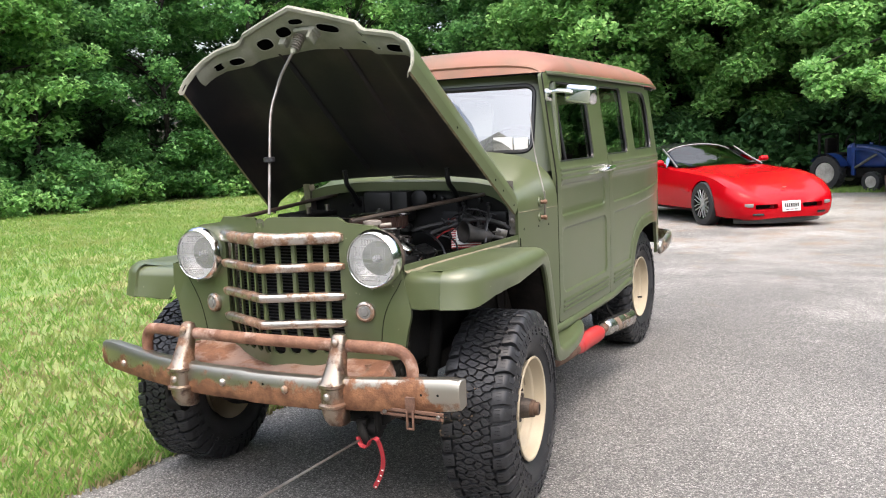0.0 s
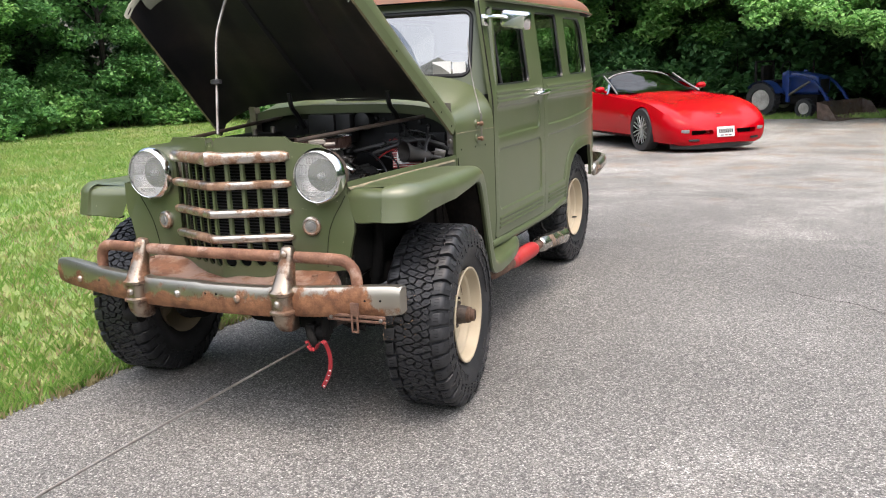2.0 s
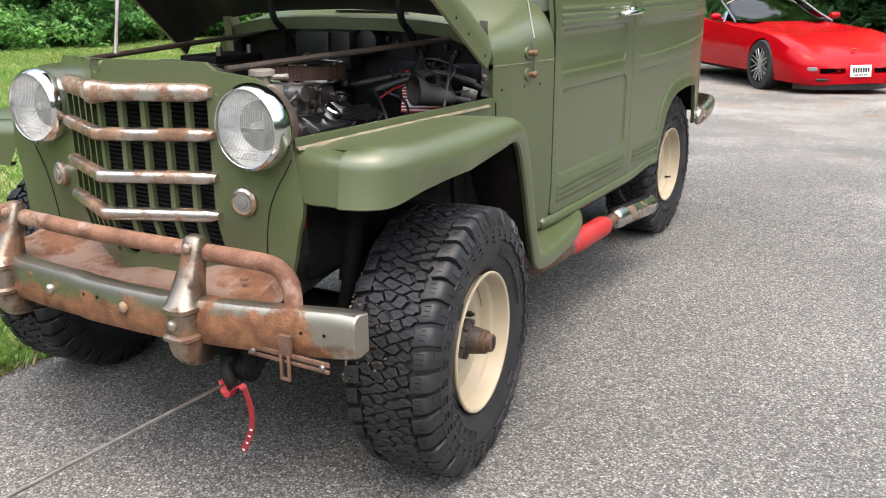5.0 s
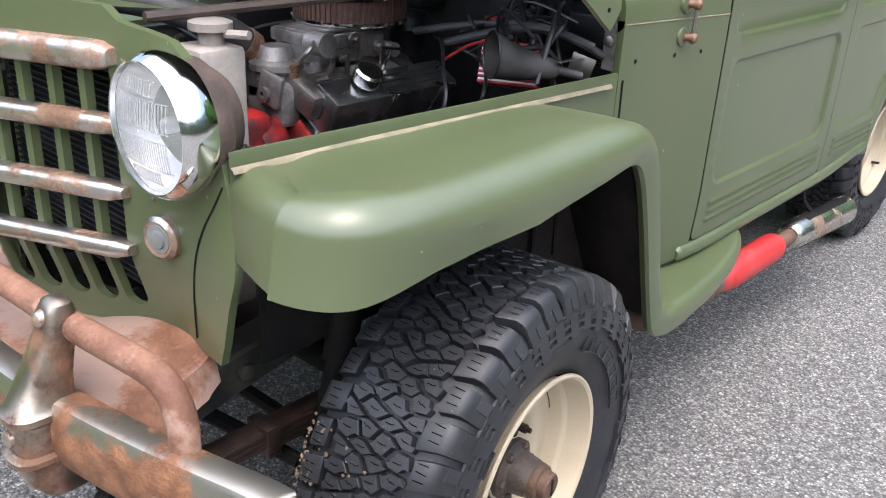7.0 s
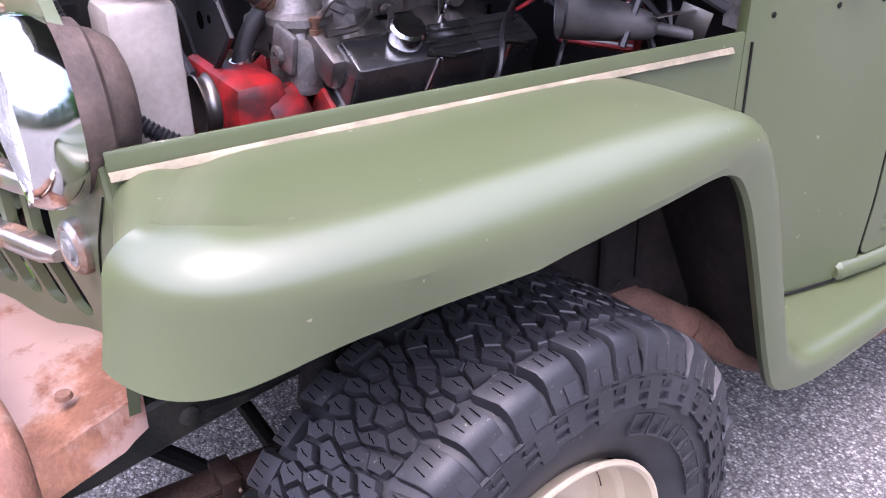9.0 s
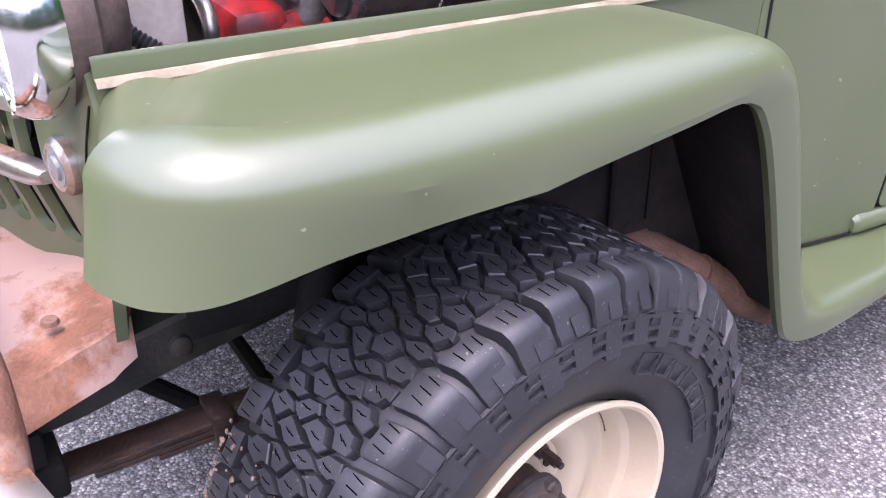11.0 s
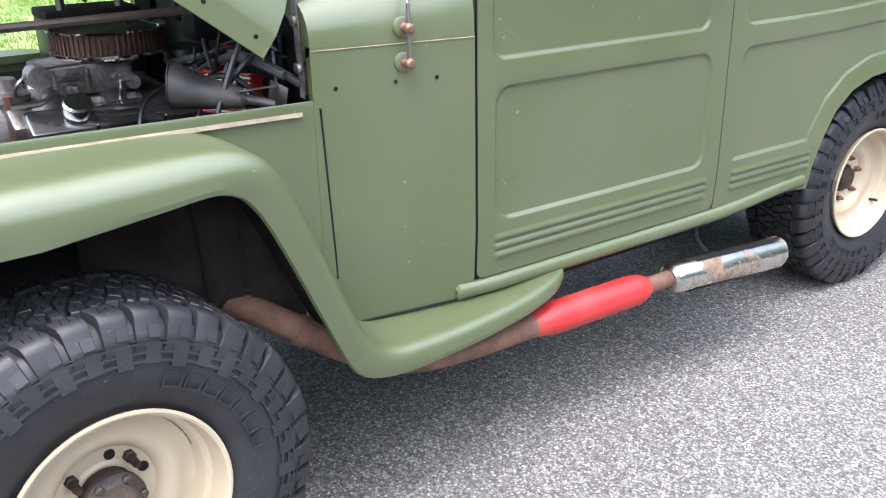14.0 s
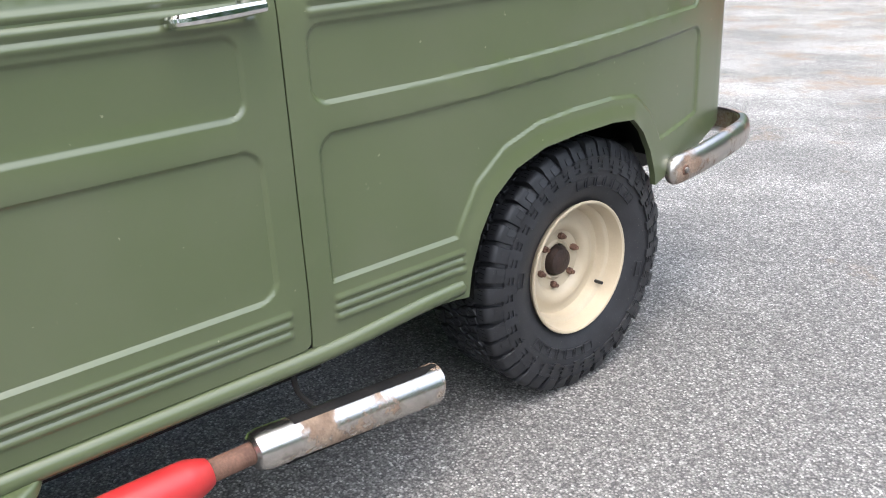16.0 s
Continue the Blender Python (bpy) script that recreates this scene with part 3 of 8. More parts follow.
# hinge studs and rod mirror stays on the cowl
for z in (1.100, 1.030):
    x = side_x(0.722, z)
    stud = part("hinge_stud", lathe([(-0.004, 0.016), (0.005, 0.015), (0.007, 0.009), (0.020, 0.008), (0.021, 0.0115), (0.030, 0.011), (0.034, 0.007), (0.035, 0.001)], "x", 18, pose(x, 0.722, z)), BRASS, wagon, "corroded stud on the cowl")
    part("stud_washer", lathe([(-0.004, 0.0215), (0.003, 0.0205), (0.006, 0.015)], "x", 20, pose(x, 0.722, z)), GREEN, stud)
aerial = part("aerial", join(tube([(side_x(0.72, 1.0) + 0.024, 0.722, 1.02), (side_x(0.72, 1.1) + 0.024, 0.722, 1.15)], 0.0045, 8, 0),
                             tube([(side_x(0.72, 1.1) + 0.024, 0.722, 1.13), (0.56, 0.755, 1.33), (0.535, 0.78, 1.50)], [0.004, 0.0025, 0.002], 6, 3)),
              STEEL, wagon, "thin whip aerial")
for y, z in ((0.574, 0.991), (0.703, 0.992), (0.796, 0.992)):
    part("bolt_hole", lathe([(0, 0.0045), (0.0015, 0.0045)], "x", 10, pose(side_x(y, z) + 0.0003, y, z)), BLACK, wagon)

# cowl top, from the hood opening up to the windscreen
def cowl_ring(y, top, edge, sx, cor, pull=0.0):
    half, left = [], 1.08
    for i in range(15):
        t = i / 14
        a = t * math.pi / 2
        x = sx * math.cos(a) ** (2 / 3.6)
        z = edge + (top - edge) * math.sin(a) ** (2 / cor)
        half.append((x, y - pull * (x / sx) ** 2, z))
    return half + [(-x * left, yy, z) for x, yy, z in reversed(half[:-1])]


cowl = [cowl_ring(0.527, 1.212, 1.07, 0.564, 2.9), cowl_ring(0.56, 1.218, 1.07, 0.569, 2.9), cowl_ring(0.68, 1.245, 1.07, 0.587, 2.7),
        cowl_ring(0.80, 1.285, 1.07, 0.605, 2.6, 0.0), cowl_ring(0.885, 1.335, 1.07, 0.618, 2.6, 0.0)]
part("cowl", loft(cowl, False), GREEN, wagon, "satin olive cowl below the windscreen")
lip = [[(x * k, y, z - d) for x, y, z in cowl[0]] for k, d, y in ((1.0, 0.0, 0.527), (0.99, 0.012, 0.515), (0.94, 0.03, 0.52), (0.93, 0.04, 0.56))]
part("hood_gutter", loft(lip, False), GREEN, wagon, "olive gutter round the hood opening")
vent = box((0.30, 0.02, 0.006), (0.05, 0.60, 1.232), 0.002)
part("cowl_vent", vent, BLACK, wagon)

# windscreen frame and roof
def screen(x, z, t=0.0):
    return (x, 0.895 + (z - 1.30) * 0.20 + 0.10 * (x / 0.6) ** 4 + t, z)


FRAME = [(-0.60, 1.20), (0.60, 1.20), (0.598, 1.30), (0.555, 1.69), (-0.555, 1.69), (-0.598, 1.30)]
SCREEN = rounded(-0.475, 0.475, 1.325, 1.64, 0.045, 6)
part("windscreen_frame", sheet(FRAME, [SCREEN], screen, 0.05, None, 0.02), GREEN, wagon, "olive windscreen surround", smooth=50)
ws = part("windscreen", sheet(SCREEN, [], lambda x, z, t: screen(x, z, 0.012 + t), 0.08), SCREENGLASS, wagon, "flat windscreen in a black rubber seal")
rim = [Vector(screen(x, z, 0.002)) for x, z in along(SCREEN, 0.03)]
part("windscreen_seal", tube(rim + rim[:1], 0.011, 8, 0), PLASTIC, ws)
part("paper_sheet", join(box((0.10, 0.002, 0.062), (0.330, 0.931, 1.366)), box((0.070, 0.002, 0.056), (0.425, 0.931, 1.364))), WHITE, ws, "white paper behind the glass")


def roof_z(x, y):
    u, v = min(abs(x) / 0.60, 1), min(max((y - 0.90) / 2.50, 0), 1)
    across = (1 - u ** 3.2) ** 0.5
    front, back = min(v / 0.13, 1), min((1 - v) / 0.10, 1)
    lengthwise = (1 - (1 - front) ** 2.6) ** 0.5 * (1 - (1 - back) ** 2.6) ** 0.5
    return 1.692 + 0.142 * across * lengthwise + 0.02 * (1 - u ** 2) * math.sin(math.pi * v)


rows = []
for j in range(49):
    v = j / 48
    y = 0.90 + 2.50 * (v + 0.10 * math.sin(2 * math.pi * v) * -1)
    w = 0.578 * (1 - 0.22 * step(0.14, 0.0, v) ** 2 * 0.35) - 0.10 * step(0.58, 1.0, v) - 0.05 * step(0.9, 1.0, v)
    rows.append([(w * math.sin(math.pi / 2 * (k / 16)), y, roof_z(0.60 * math.sin(math.pi / 2 * abs(k) / 16), y)) for k in range(-16, 17)])
roof = part("roof", loft(rows, False), ROOF, wagon, "faded roof in patchy red primer over green")
gutter = [Vector(r[-1]) for r in rows[2:-2]]
for s in (1, -1):
    part("drip_rail", tube([Vector((s * (p.x + 0.004), p.y, p.z - 0.002)) for p in gutter[::4]], 0.010, 6, 2), GREEN, roof)
part("roof_visor", tube([Vector(p) + Vector((0, 0.0, -0.004)) for p in rows[1][::4]], 0.009, 6, 2), ROOF, roof)
part("tailgate", sheet([(-0.40, 0.62), (0.40, 0.62), (0.34, 1.69), (-0.34, 1.69)], [rounded(-0.32, 0.32, 1.28, 1.62, 0.05)],
                       lambda x, z, t: (x, 3.54 - 0.1 * max(z - 1.25, 0) - t, z), 0.1), GREEN, wagon)
part("tailgate_window", sheet(rounded(-0.32, 0.32, 1.28, 1.62, 0.05), [], lambda x, z, t: (x, 3.515 - 0.1 * (z - 1.25) - t, z), 0.1), GLASS, wagon)

# inside of the cabin
part("cabin_floor", box((1.10, 1.4, 0.02), (0, 1.45, 0.50)), DARK, wagon)
part("bulkhead", box((1.04, 0.03, 0.68), (0, 0.60, 0.79)), BAY, wagon, "black firewall of the engine bay")
firewall = [[(x * 0.965, 0.585, z - 0.016) for x, y, z in cowl[1]], [(x * 0.965, 0.585, 1.05) for x, y, z in cowl[1]]]
part("upper_firewall", loft(firewall, False), BAY, wagon, "black firewall under the cowl")
part("dashboard", box((0.98, 0.16, 0.12), (0, 1.02, 1.24), 0.03), DARK, wagon)
part("bench_seat", join(box((1.0, 0.45, 0.16), (0, 1.55, 0.85), 0.04), box((1.0, 0.12, 0.5), (0, 1.80, 1.10), 0.04)), DARK, wagon)
for s in (1, -1):
    part("door_card", box((0.012, 1.2, 0.72), (s * 0.56, 1.5, 0.87)), DARK, wagon)
part("headlining", loft([[(x * 0.96, y, z - 0.025) for x, y, z in r] for r in rows[1:-1:4]], False), DARK, wagon)
part("steering_wheel", tube([(0.28 + 0.19 * math.cos(a), 1.16 + 0.07 * math.sin(a), 1.27 + 0.175 * math.sin(a)) for a in (2 * math.pi * i / 20 for i in range(21))], 0.011, 6, 0), PLASTIC, wagon)

# door mirrors
for s, d in ((1, 0), (-1, 0.0)):
    bracket = tube([(s * 0.575, 0.915, 1.585), (s * 0.60, 0.91, 1.60), (s * 0.66, 0.90, 1.598), (s * 0.70, 0.90, 1.59)], 0.009, 8, 4)
    mirror = part("mirror", join(bracket, moved(box((0.03, 0.05, 0.06), (0, 0, 0), 0.01), pose(s * 0.575, 0.915, 1.585))), CHROME, wagon, "chrome door mirror")
    head = moved(box((0.155, 0.055, 0.085), (0, 0, 0), 0.018, 3), pose(s * 0.735, 0.915, 1.578, 0, s * 8, s * -14))
    part("mirror_head", head, CHROME, mirror)

# ---- front fenders with the step behind them ----
def fender(s):
    # crown of the wing seen from the side (y, z), half width inside and outside, roundness, lower edge of the skirt (y, z)
    stations = [(0.000, 0.959, 0.530, 0.798, 0.058, 0.000, 0.866), (0.150, 0.960, 0.541, 0.793, 0.053, 0.140, 0.882),
                (0.250, 0.957, 0.543, 0.787, 0.046, 0.225, 0.890), (0.310, 0.943, 0.543, 0.782, 0.040, 0.265, 0.880),
                (0.350, 0.912, 0.545, 0.777, 0.035, 0.290, 0.860), (0.385, 0.850, 0.548, 0.772, 0.032, 0.322, 0.812),
                (0.430, 0.745, 0.565, 0.764, 0.030, 0.370, 0.710), (0.485, 0.615, 0.572, 0.754, 0.030, 0.425, 0.585),
                (0.530, 0.520, 0.580, 0.747, 0.030, 0.470, 0.485), (0.565, 0.482, 0.550, 0.742, 0.032, 0.500, 0.440),
                (0.605, 0.465, 0.540, 0.738, 0.032, 0.550, 0.413), (0.655, 0.460, 0.540, 0.734, 0.030, 0.630, 0.402),
                (0.740, 0.457, 0.540, 0.726, 0.028, 0.735, 0.403), (0.850, 0.458, 0.540, 0.715, 0.026, 0.850, 0.407),
                (0.980, 0.461, 0.540, 0.695, 0.024, 0.980, 0.415), (1.080, 0.468, 0.540, 0.670, 0.021, 1.080, 0.427),
                (1.140, 0.472, 0.540, 0.640, 0.013, 1.140, 0.445), (1.165, 0.474, 0.580, 0.612, 0.006, 1.165, 0.462)]
    dense = []
    for i in range(len(stations) - 1):
        a, b, c, d = (stations[min(max(i + k, 0), len(stations) - 1)] for k in (-1, 0, 1, 2))
        for q in range(5):
            t = q / 5
            dense.append([0.5 * (2 * b[k] + (c[k] - a[k]) * t + (2 * a[k] - 5 * b[k] + 4 * c[k] - d[k]) * t * t + (3 * b[k] - 3 * c[k] + d[k] - a[k]) * t ** 3) for k in range(7)])
    dense.append(list(stations[-1]))
    fractions = (0.0, 0.2, 0.42, 0.75, 0.96)
    # the nose: rings that fan round from the seam at the grille to the side
    seam_end, crease = Vector((0.499, -0.385, 0)), Vector((0.672, -0.428, 0))
    plan = [seam_end.lerp(crease, q / 10) for q in range(10)]
    plan += curve_points([crease, (0.705, -0.420, 0), (0.742, -0.399, 0), (0.773, -0.360, 0), (0.791, -0.305, 0), (0.799, -0.23, 0), (0.800, -0.15, 0), (0.799, -0.06, 0)], 5)
    rings, n = [], len(plan)
    spots = []
    for i, p in enumerate(plan):
        d0, d1 = (p - plan[max(i - 1, 0)]), (plan[min(i + 1, n - 1)] - p)
        if i == 10:
            spots += [(i / (n - 1), p, 0.0, d0), (i / (n - 1), p, 1.0, d1)]
        else:
            spots.append((i / (n - 1), p, 0.0 if i < 10 else 1.0, d0 + d1))
    for u, p, proud, d in spots:
        d = d.normalized()
        out = Vector((d.y, -d.x, 0))
        side = step(0.45, 0.85, u)
        r = 0.040 + 0.012 * step(0.2, 0.45, u) + 0.006 * step(0.6, 1.0, u)
        top = 0.946 + 0.012 * step(0.05, 0.55, u)
        low = 0.817 + 0.014 * step(0.0, 0.25, u) + 0.022 * step(0.48, 0.75, u) + 0.010 * step(0.75, 1.0, u)
        lean = out * (0.020 * (1 - side)) + Vector((0.046 * step(0.22, 0.0, u), 0.012 * side, 0)) + Vector((-0.010 * step(0.35, 0.6, u) * (1 - step(0.8, 1.0, u)), 0, 0))
        y0 = -0.330 + 0.270 * u ** 1.5
        q = Vector((0.499 + 0.031 * (y0 + 0.385) / 0.385, y0, 0))
        bulge = proud * 0.010 * (1 - 0.8 * side)
        edge = p - out * r
        pts = []
        for f in fractions:
            m = q.lerp(edge, f)
            pts.append((m.x, m.y, top + bulge * f ** 5 * 0.9 - 0.011 * (1 - f) ** 2 * step(0.0, 0.3, u)))
        for g in range(9):
            a = math.pi / 2 * g / 8
            m = edge + out * ((r + bulge) * math.sin(a)) + lean * (0.10 * g / 8)
            pts.append((m.x, m.y, top + bulge - r + r * math.cos(a)))
        base = edge + out * (r + bulge)
        for h, back in ((0.5, 0.0), (0.95, 0.0), (1.0, 0.007), (0.985, 0.020), (0.90, 0.024)):
            m = base + lean * (0.1 + 0.9 * h) - out * back
            pts.append((m.x, m.y, (top - r) + (low - top + r) * h))
        rings.append([(s * x, y, z) for x, y, z in pts])
    for y, z, xi, xo, r, ye, ze in dense:
        d = math.hypot(ye - y, ze - z)
        ny, nz = (y - ye) / d, (z - ze) / d
        r = min(r, d * 0.9)
        pts = [(xi + (xo - r - xi) * f, -0.011 * (1 - f) ** 2 * step(0.42, 0.25, y)) for f in fractions]
        for g in range(9):
            a = math.pi / 2 * g / 8
            pts.append((xo - r + r * math.sin(a), r * math.cos(a) - r))
        pts += [(xo + 0.001, -r - (d - r) * 0.5), (xo - 0.001, -d + (d - r) * 0.1), (xo - 0.008, -d), (xo - 0.022, -d + 0.004), (xo - 0.026, -d + 0.02)]
        rings.append([(s * x, y + ny * h, z + nz * h) for x, h in pts])
    return flip(loft(rings, False), s)


for s in (1, -1):
    wing = part("fender", fender(s), GREEN, wagon, "satin olive front fender running down into a step",
                None if s > 0 else Matrix.Translation((-0.055, 0, -0.018)), smooth=14)
    # dry sealer: a flat, uneven bead in the corner between fender top and inner wing
    bead_rnd, bead_rows = random.Random(6), []
    for i in range(61):
        y = -0.385 + 0.885 * i / 60
        x = 0.505 + 0.058 * (y + 0.365) / 0.895
        w = 0.0085 - 0.003 * step(0.24, 0.32, y) + bead_rnd.uniform(-0.0015, 0.0015)
        z = 0.9440 + 0.0030 * step(-0.40, -0.05, y)
        bead_rows.append([(s * (x + 0.001), y, z + 0.005), (s * (x + 0.004), y, z + 0.006), (s * (x + w), y, z + 0.0035), (s * (x + w + 0.003), y, z - 0.002)])
    part("seam_sealer", flip(loft(bead_rows, False), s), SEAM, wing, "dry beige sealer along the fender top")
    wall = [[(s * (0.505 + 0.058 * t), -0.385 + 0.915 * t, z) for z in (0.86 if t < 0.6 else 0.62 if t < 0.85 else 0.53, 0.88, 0.95, 0.966)] + [(s * (0.503 + 0.058 * t), -0.385 + 0.915 * t, 0.971), (s * (0.499 + 0.058 * t), -0.385 + 0.915 * t, 0.971), (s * (0.497 + 0.058 * t), -0.385 + 0.915 * t, 0.95)] for t in (i / 8 for i in range(9))]
    part("inner_wing", flip(loft(wall, False), -s), GREEN, wing, "upright strip between fender and engine bay")
    part("step_joint", tube([(s * (side_x(y, 0.46) + 0.003), y, 0.4635 + 0.002 * step(0.6, 1.0, y)) for y in (0.60, 0.68, 0.76, 0.84)], 0.003, 6, 3), BLACK, wing)
    well = [[(s * x, y, z) for y in (-0.33, -0.1, 0.15, 0.24, 0.28 + 0.26 * (z < 0.7))] for x, z in ((0.485, 0.60), (0.482, 0.80), (0.487, 0.90), (0.53, 0.928), (0.70, 0.926), (0.765, 0.90))]
    part("wheel_housing", loft(well, False), BLACK, wing)
    back = box((0.17, 0.02, 0.44), (s * 0.65, 0.415, 0.68), 0.004)
    liner = [[(s * x, y, 0.60 - 1.25 * max(y - 0.35, 0) + (top - 0.60 + 1.25 * max(y - 0.35, 0)) * q) for q in (0, 0.3, 0.7, 1)] for x, y, top in ((0.535, 0.05, 0.945), (0.545, 0.20, 0.945), (0.565, 0.29, 0.910), (0.568, 0.35, 0.855), (0.570, 0.385, 0.79), (0.572, 0.43, 0.66), (0.574, 0.47, 0.56))]
    part("arch_liner", loft(liner, False), UNDERSEAL, wing, "dark undersealed liner inside the arch")
    for y in (0.27, 0.345):
        part("liner_rib", tube([(s * 0.571, y, 0.62), (s * 0.569, y - 0.005, 0.75), (s * 0.560, y - 0.02, 0.86)], 0.006, 6, 3), UNDERSEAL, wing)
    scrap = random.Random(12)
    for k in range(7):
        y = 0.10 + 0.30 * k / 6
        part("liner_scrap", moved(box((0.003, scrap.uniform(0.015, 0.035), scrap.uniform(0.02, 0.05)), (0, 0, 0), 0.001), pose(s * 0.562, y, 0.60 - 0.9 * max(y - 0.33, 0) + scrap.uniform(-0.01, 0.01), scrap.uniform(-30, 30), scrap.uniform(-25, 25), scrap.uniform(-20, 20))), RUST if k % 3 == 0 else UNDERSEAL, wing)
    part("splash_shield", moved(back, Matrix.Translation((0, 0.42, 0.68)) @ Matrix.Rotation(radians(25), 4, "X") @ Matrix.Translation((0, -0.42, -0.68))), UNDERSEAL, wing, "dark undersealed splash shield")

FROST = mat("frosted_lens", (0.22, 0.22, 0.21), (0.17, 0.17, 0.16), 30, 0.15, 0, 0.3, 200)
LAMPRUST = mat("grimy_lamp_rust", (0.050, 0.036, 0.028), (0.115, 0.082, 0.066), 18, 0.65, 0.2, 0.3, 140, 0.3)
TANK = mat("brushed_aluminium", (0.35, 0.315, 0.28), (0.26, 0.23, 0.20), 11, 0.5, 0.3, 0.12, 120, 0.2)
# ---- front end: grille, lamps, bumper ----
def front_y(x, z):
    """The nose in plan: a shallow V at the grille, swept back towards the fenders."""
    a = abs(x)
    if a < 0.275:
        y = -0.535 + 0.436 * a
    elif a < 0.36:
        y = -0.4151 + 0.20 * (a - 0.275)
    else:
        y = -0.3981 - 0.06 * max(a - 0.47, 0) - 0.10 * max(0.85 - z, 0) * step(0.40, 0.55, a)
    return y + 0.03 * step(0.78, 0.62, z) * step(0.45, 0.30, a) + 0.010 * step(0.80, 0.90, z) * step(0.46, 0.51, a)


SLOTS = []
for i in range(10):
    cx = (i - 4.5) * 0.0535
    SLOTS.append(rounded(cx - 0.0212, cx + 0.0212, 0.642, 1.066, 0.020, 5))
half = [(0.0, 0.588), (0.15, 0.594), (0.30, 0.612), (0.42, 0.626), (0.500, 0.640), (0.512, 0.68), (0.523, 0.74), (0.536, 0.79), (0.535, 0.82), (0.515, 0.88), (0.500, 0.935),
        (0.487, 1.02), (0.455, 1.075), (0.40, 1.108), (0.31, 1.118), (0.285, 1.122), (0.262, 1.142), (0.05, 1.150), (0.03, 1.148), (0.016, 1.134), (0.0, 1.130)]
shell = half + [(-x, z) for x, z in reversed(half[1:-1])]
grille = part("grille_shell", sheet(shell, SLOTS, lambda x, z, t: (x, front_y(x, z) + t, z), 0.03, None, 0.014), GREEN, wagon, "olive pressed grille shell with tall slots", smooth=50)
cap = [[(0.262 * t, front_y(0.262 * t, 1.13) + 0.006 + q * 0.13, 1.142 + 0.008 * (1 - abs(t)) * 1.1 - 0.016 * q - 0.002) for t in (k / 10 for k in range(-10, 11))] for q in (0, 0.15, 1.0)]
part("shell_top", loft(cap, False), GREEN, grille)
for s in (1, -1):
    groove = curve_points([(s * 0.402, front_y(0.402, 0.66) - 0.0012, 0.640), (s * 0.410, front_y(0.410, 0.72) - 0.0012, 0.72), (s * 0.426, front_y(0.426, 0.79) - 0.0012, 0.79), (s * 0.452, front_y(0.452, 0.845) - 0.0012, 0.845), (s * 0.478, front_y(0.478, 0.885) - 0.0012, 0.885), (s * 0.497, front_y(0.497, 0.92) - 0.0012, 0.92)], 5)
    part("shell_seam", tube(groove, 0.0014, 6, 0), BLACK, grille)
for z in (1.070, 0.966, 0.858, 0.760):
    rings = []
    for i in range(29):
        x = -0.279 + 0.558 * i / 28
        big = (1.35 + 0.45 * max(0, 1 - abs(x) / 0.05)) if z > 1.05 else 1.0
        k = min(1.0, 0.55 + 20 * (0.279 - abs(x)))
        y = front_y(x, 0.9) - 0.004
        rings.append([(x, y - 0.024 * k * max(math.copysign(abs(math.cos(a)) ** 0.6, math.cos(a)), -0.3) * (0.6 + 0.4 * big), z + 0.0165 * k * big * math.copysign(abs(math.sin(a)) ** 0.7, math.sin(a))) for a in (2 * math.pi * j / 16 for j in range(16))])
    part("grille_bar", loft(rings), WORN, grille, "worn chrome grille bar with rust")
part("latch_notch", lathe([(0, 0.018), (0.006, 0.018), (0.012, 0.012)], "y", 16, pose(0, -0.53, 1.128)), STEEL, grille)
FIN = mat("radiator_fins", (0.030, 0.032, 0.040), (0.05, 0.05, 0.058), 9, 0.5, 0.4)
fins = [box((0.52, 0.02, 0.42), (0, -0.345, 0.86))]
radiator = part("radiator", fins[0], BLACK, wagon, "dark radiator core behind the grille")
for i in range(34):
    part("radiator_fin", box((0.52, 0.012, 0.003), (0, -0.358, 0.648 + i * 0.0123)), FIN, radiator)
part("header_tank", box((0.085, 0.085, 0.44), (0.318, -0.285, 0.86), 0.010), TANK, radiator, "brushed aluminium radiator end tank")
part("header_tank", box((0.085, 0.085, 0.44), (-0.318, -0.285, 0.86), 0.010), TANK, radiator)
part("overflow_spout", tube([(0.345, -0.27, 1.098), (0.385, -0.255, 1.100)], 0.007, 8, 0), TANK, radiator)
part("radiator_cap", lathe([(0, 0.020), (0.02, 0.020), (0.022, 0.034), (0.034, 0.034), (0.037, 0.026)], "z", 20, pose(0.318, -0.278, 1.080)), TANK, radiator, "radiator filler cap")
part("fan_shroud", box((0.55, 0.03, 0.36), (0, -0.265, 0.86), 0.01), BLACK, wagon)

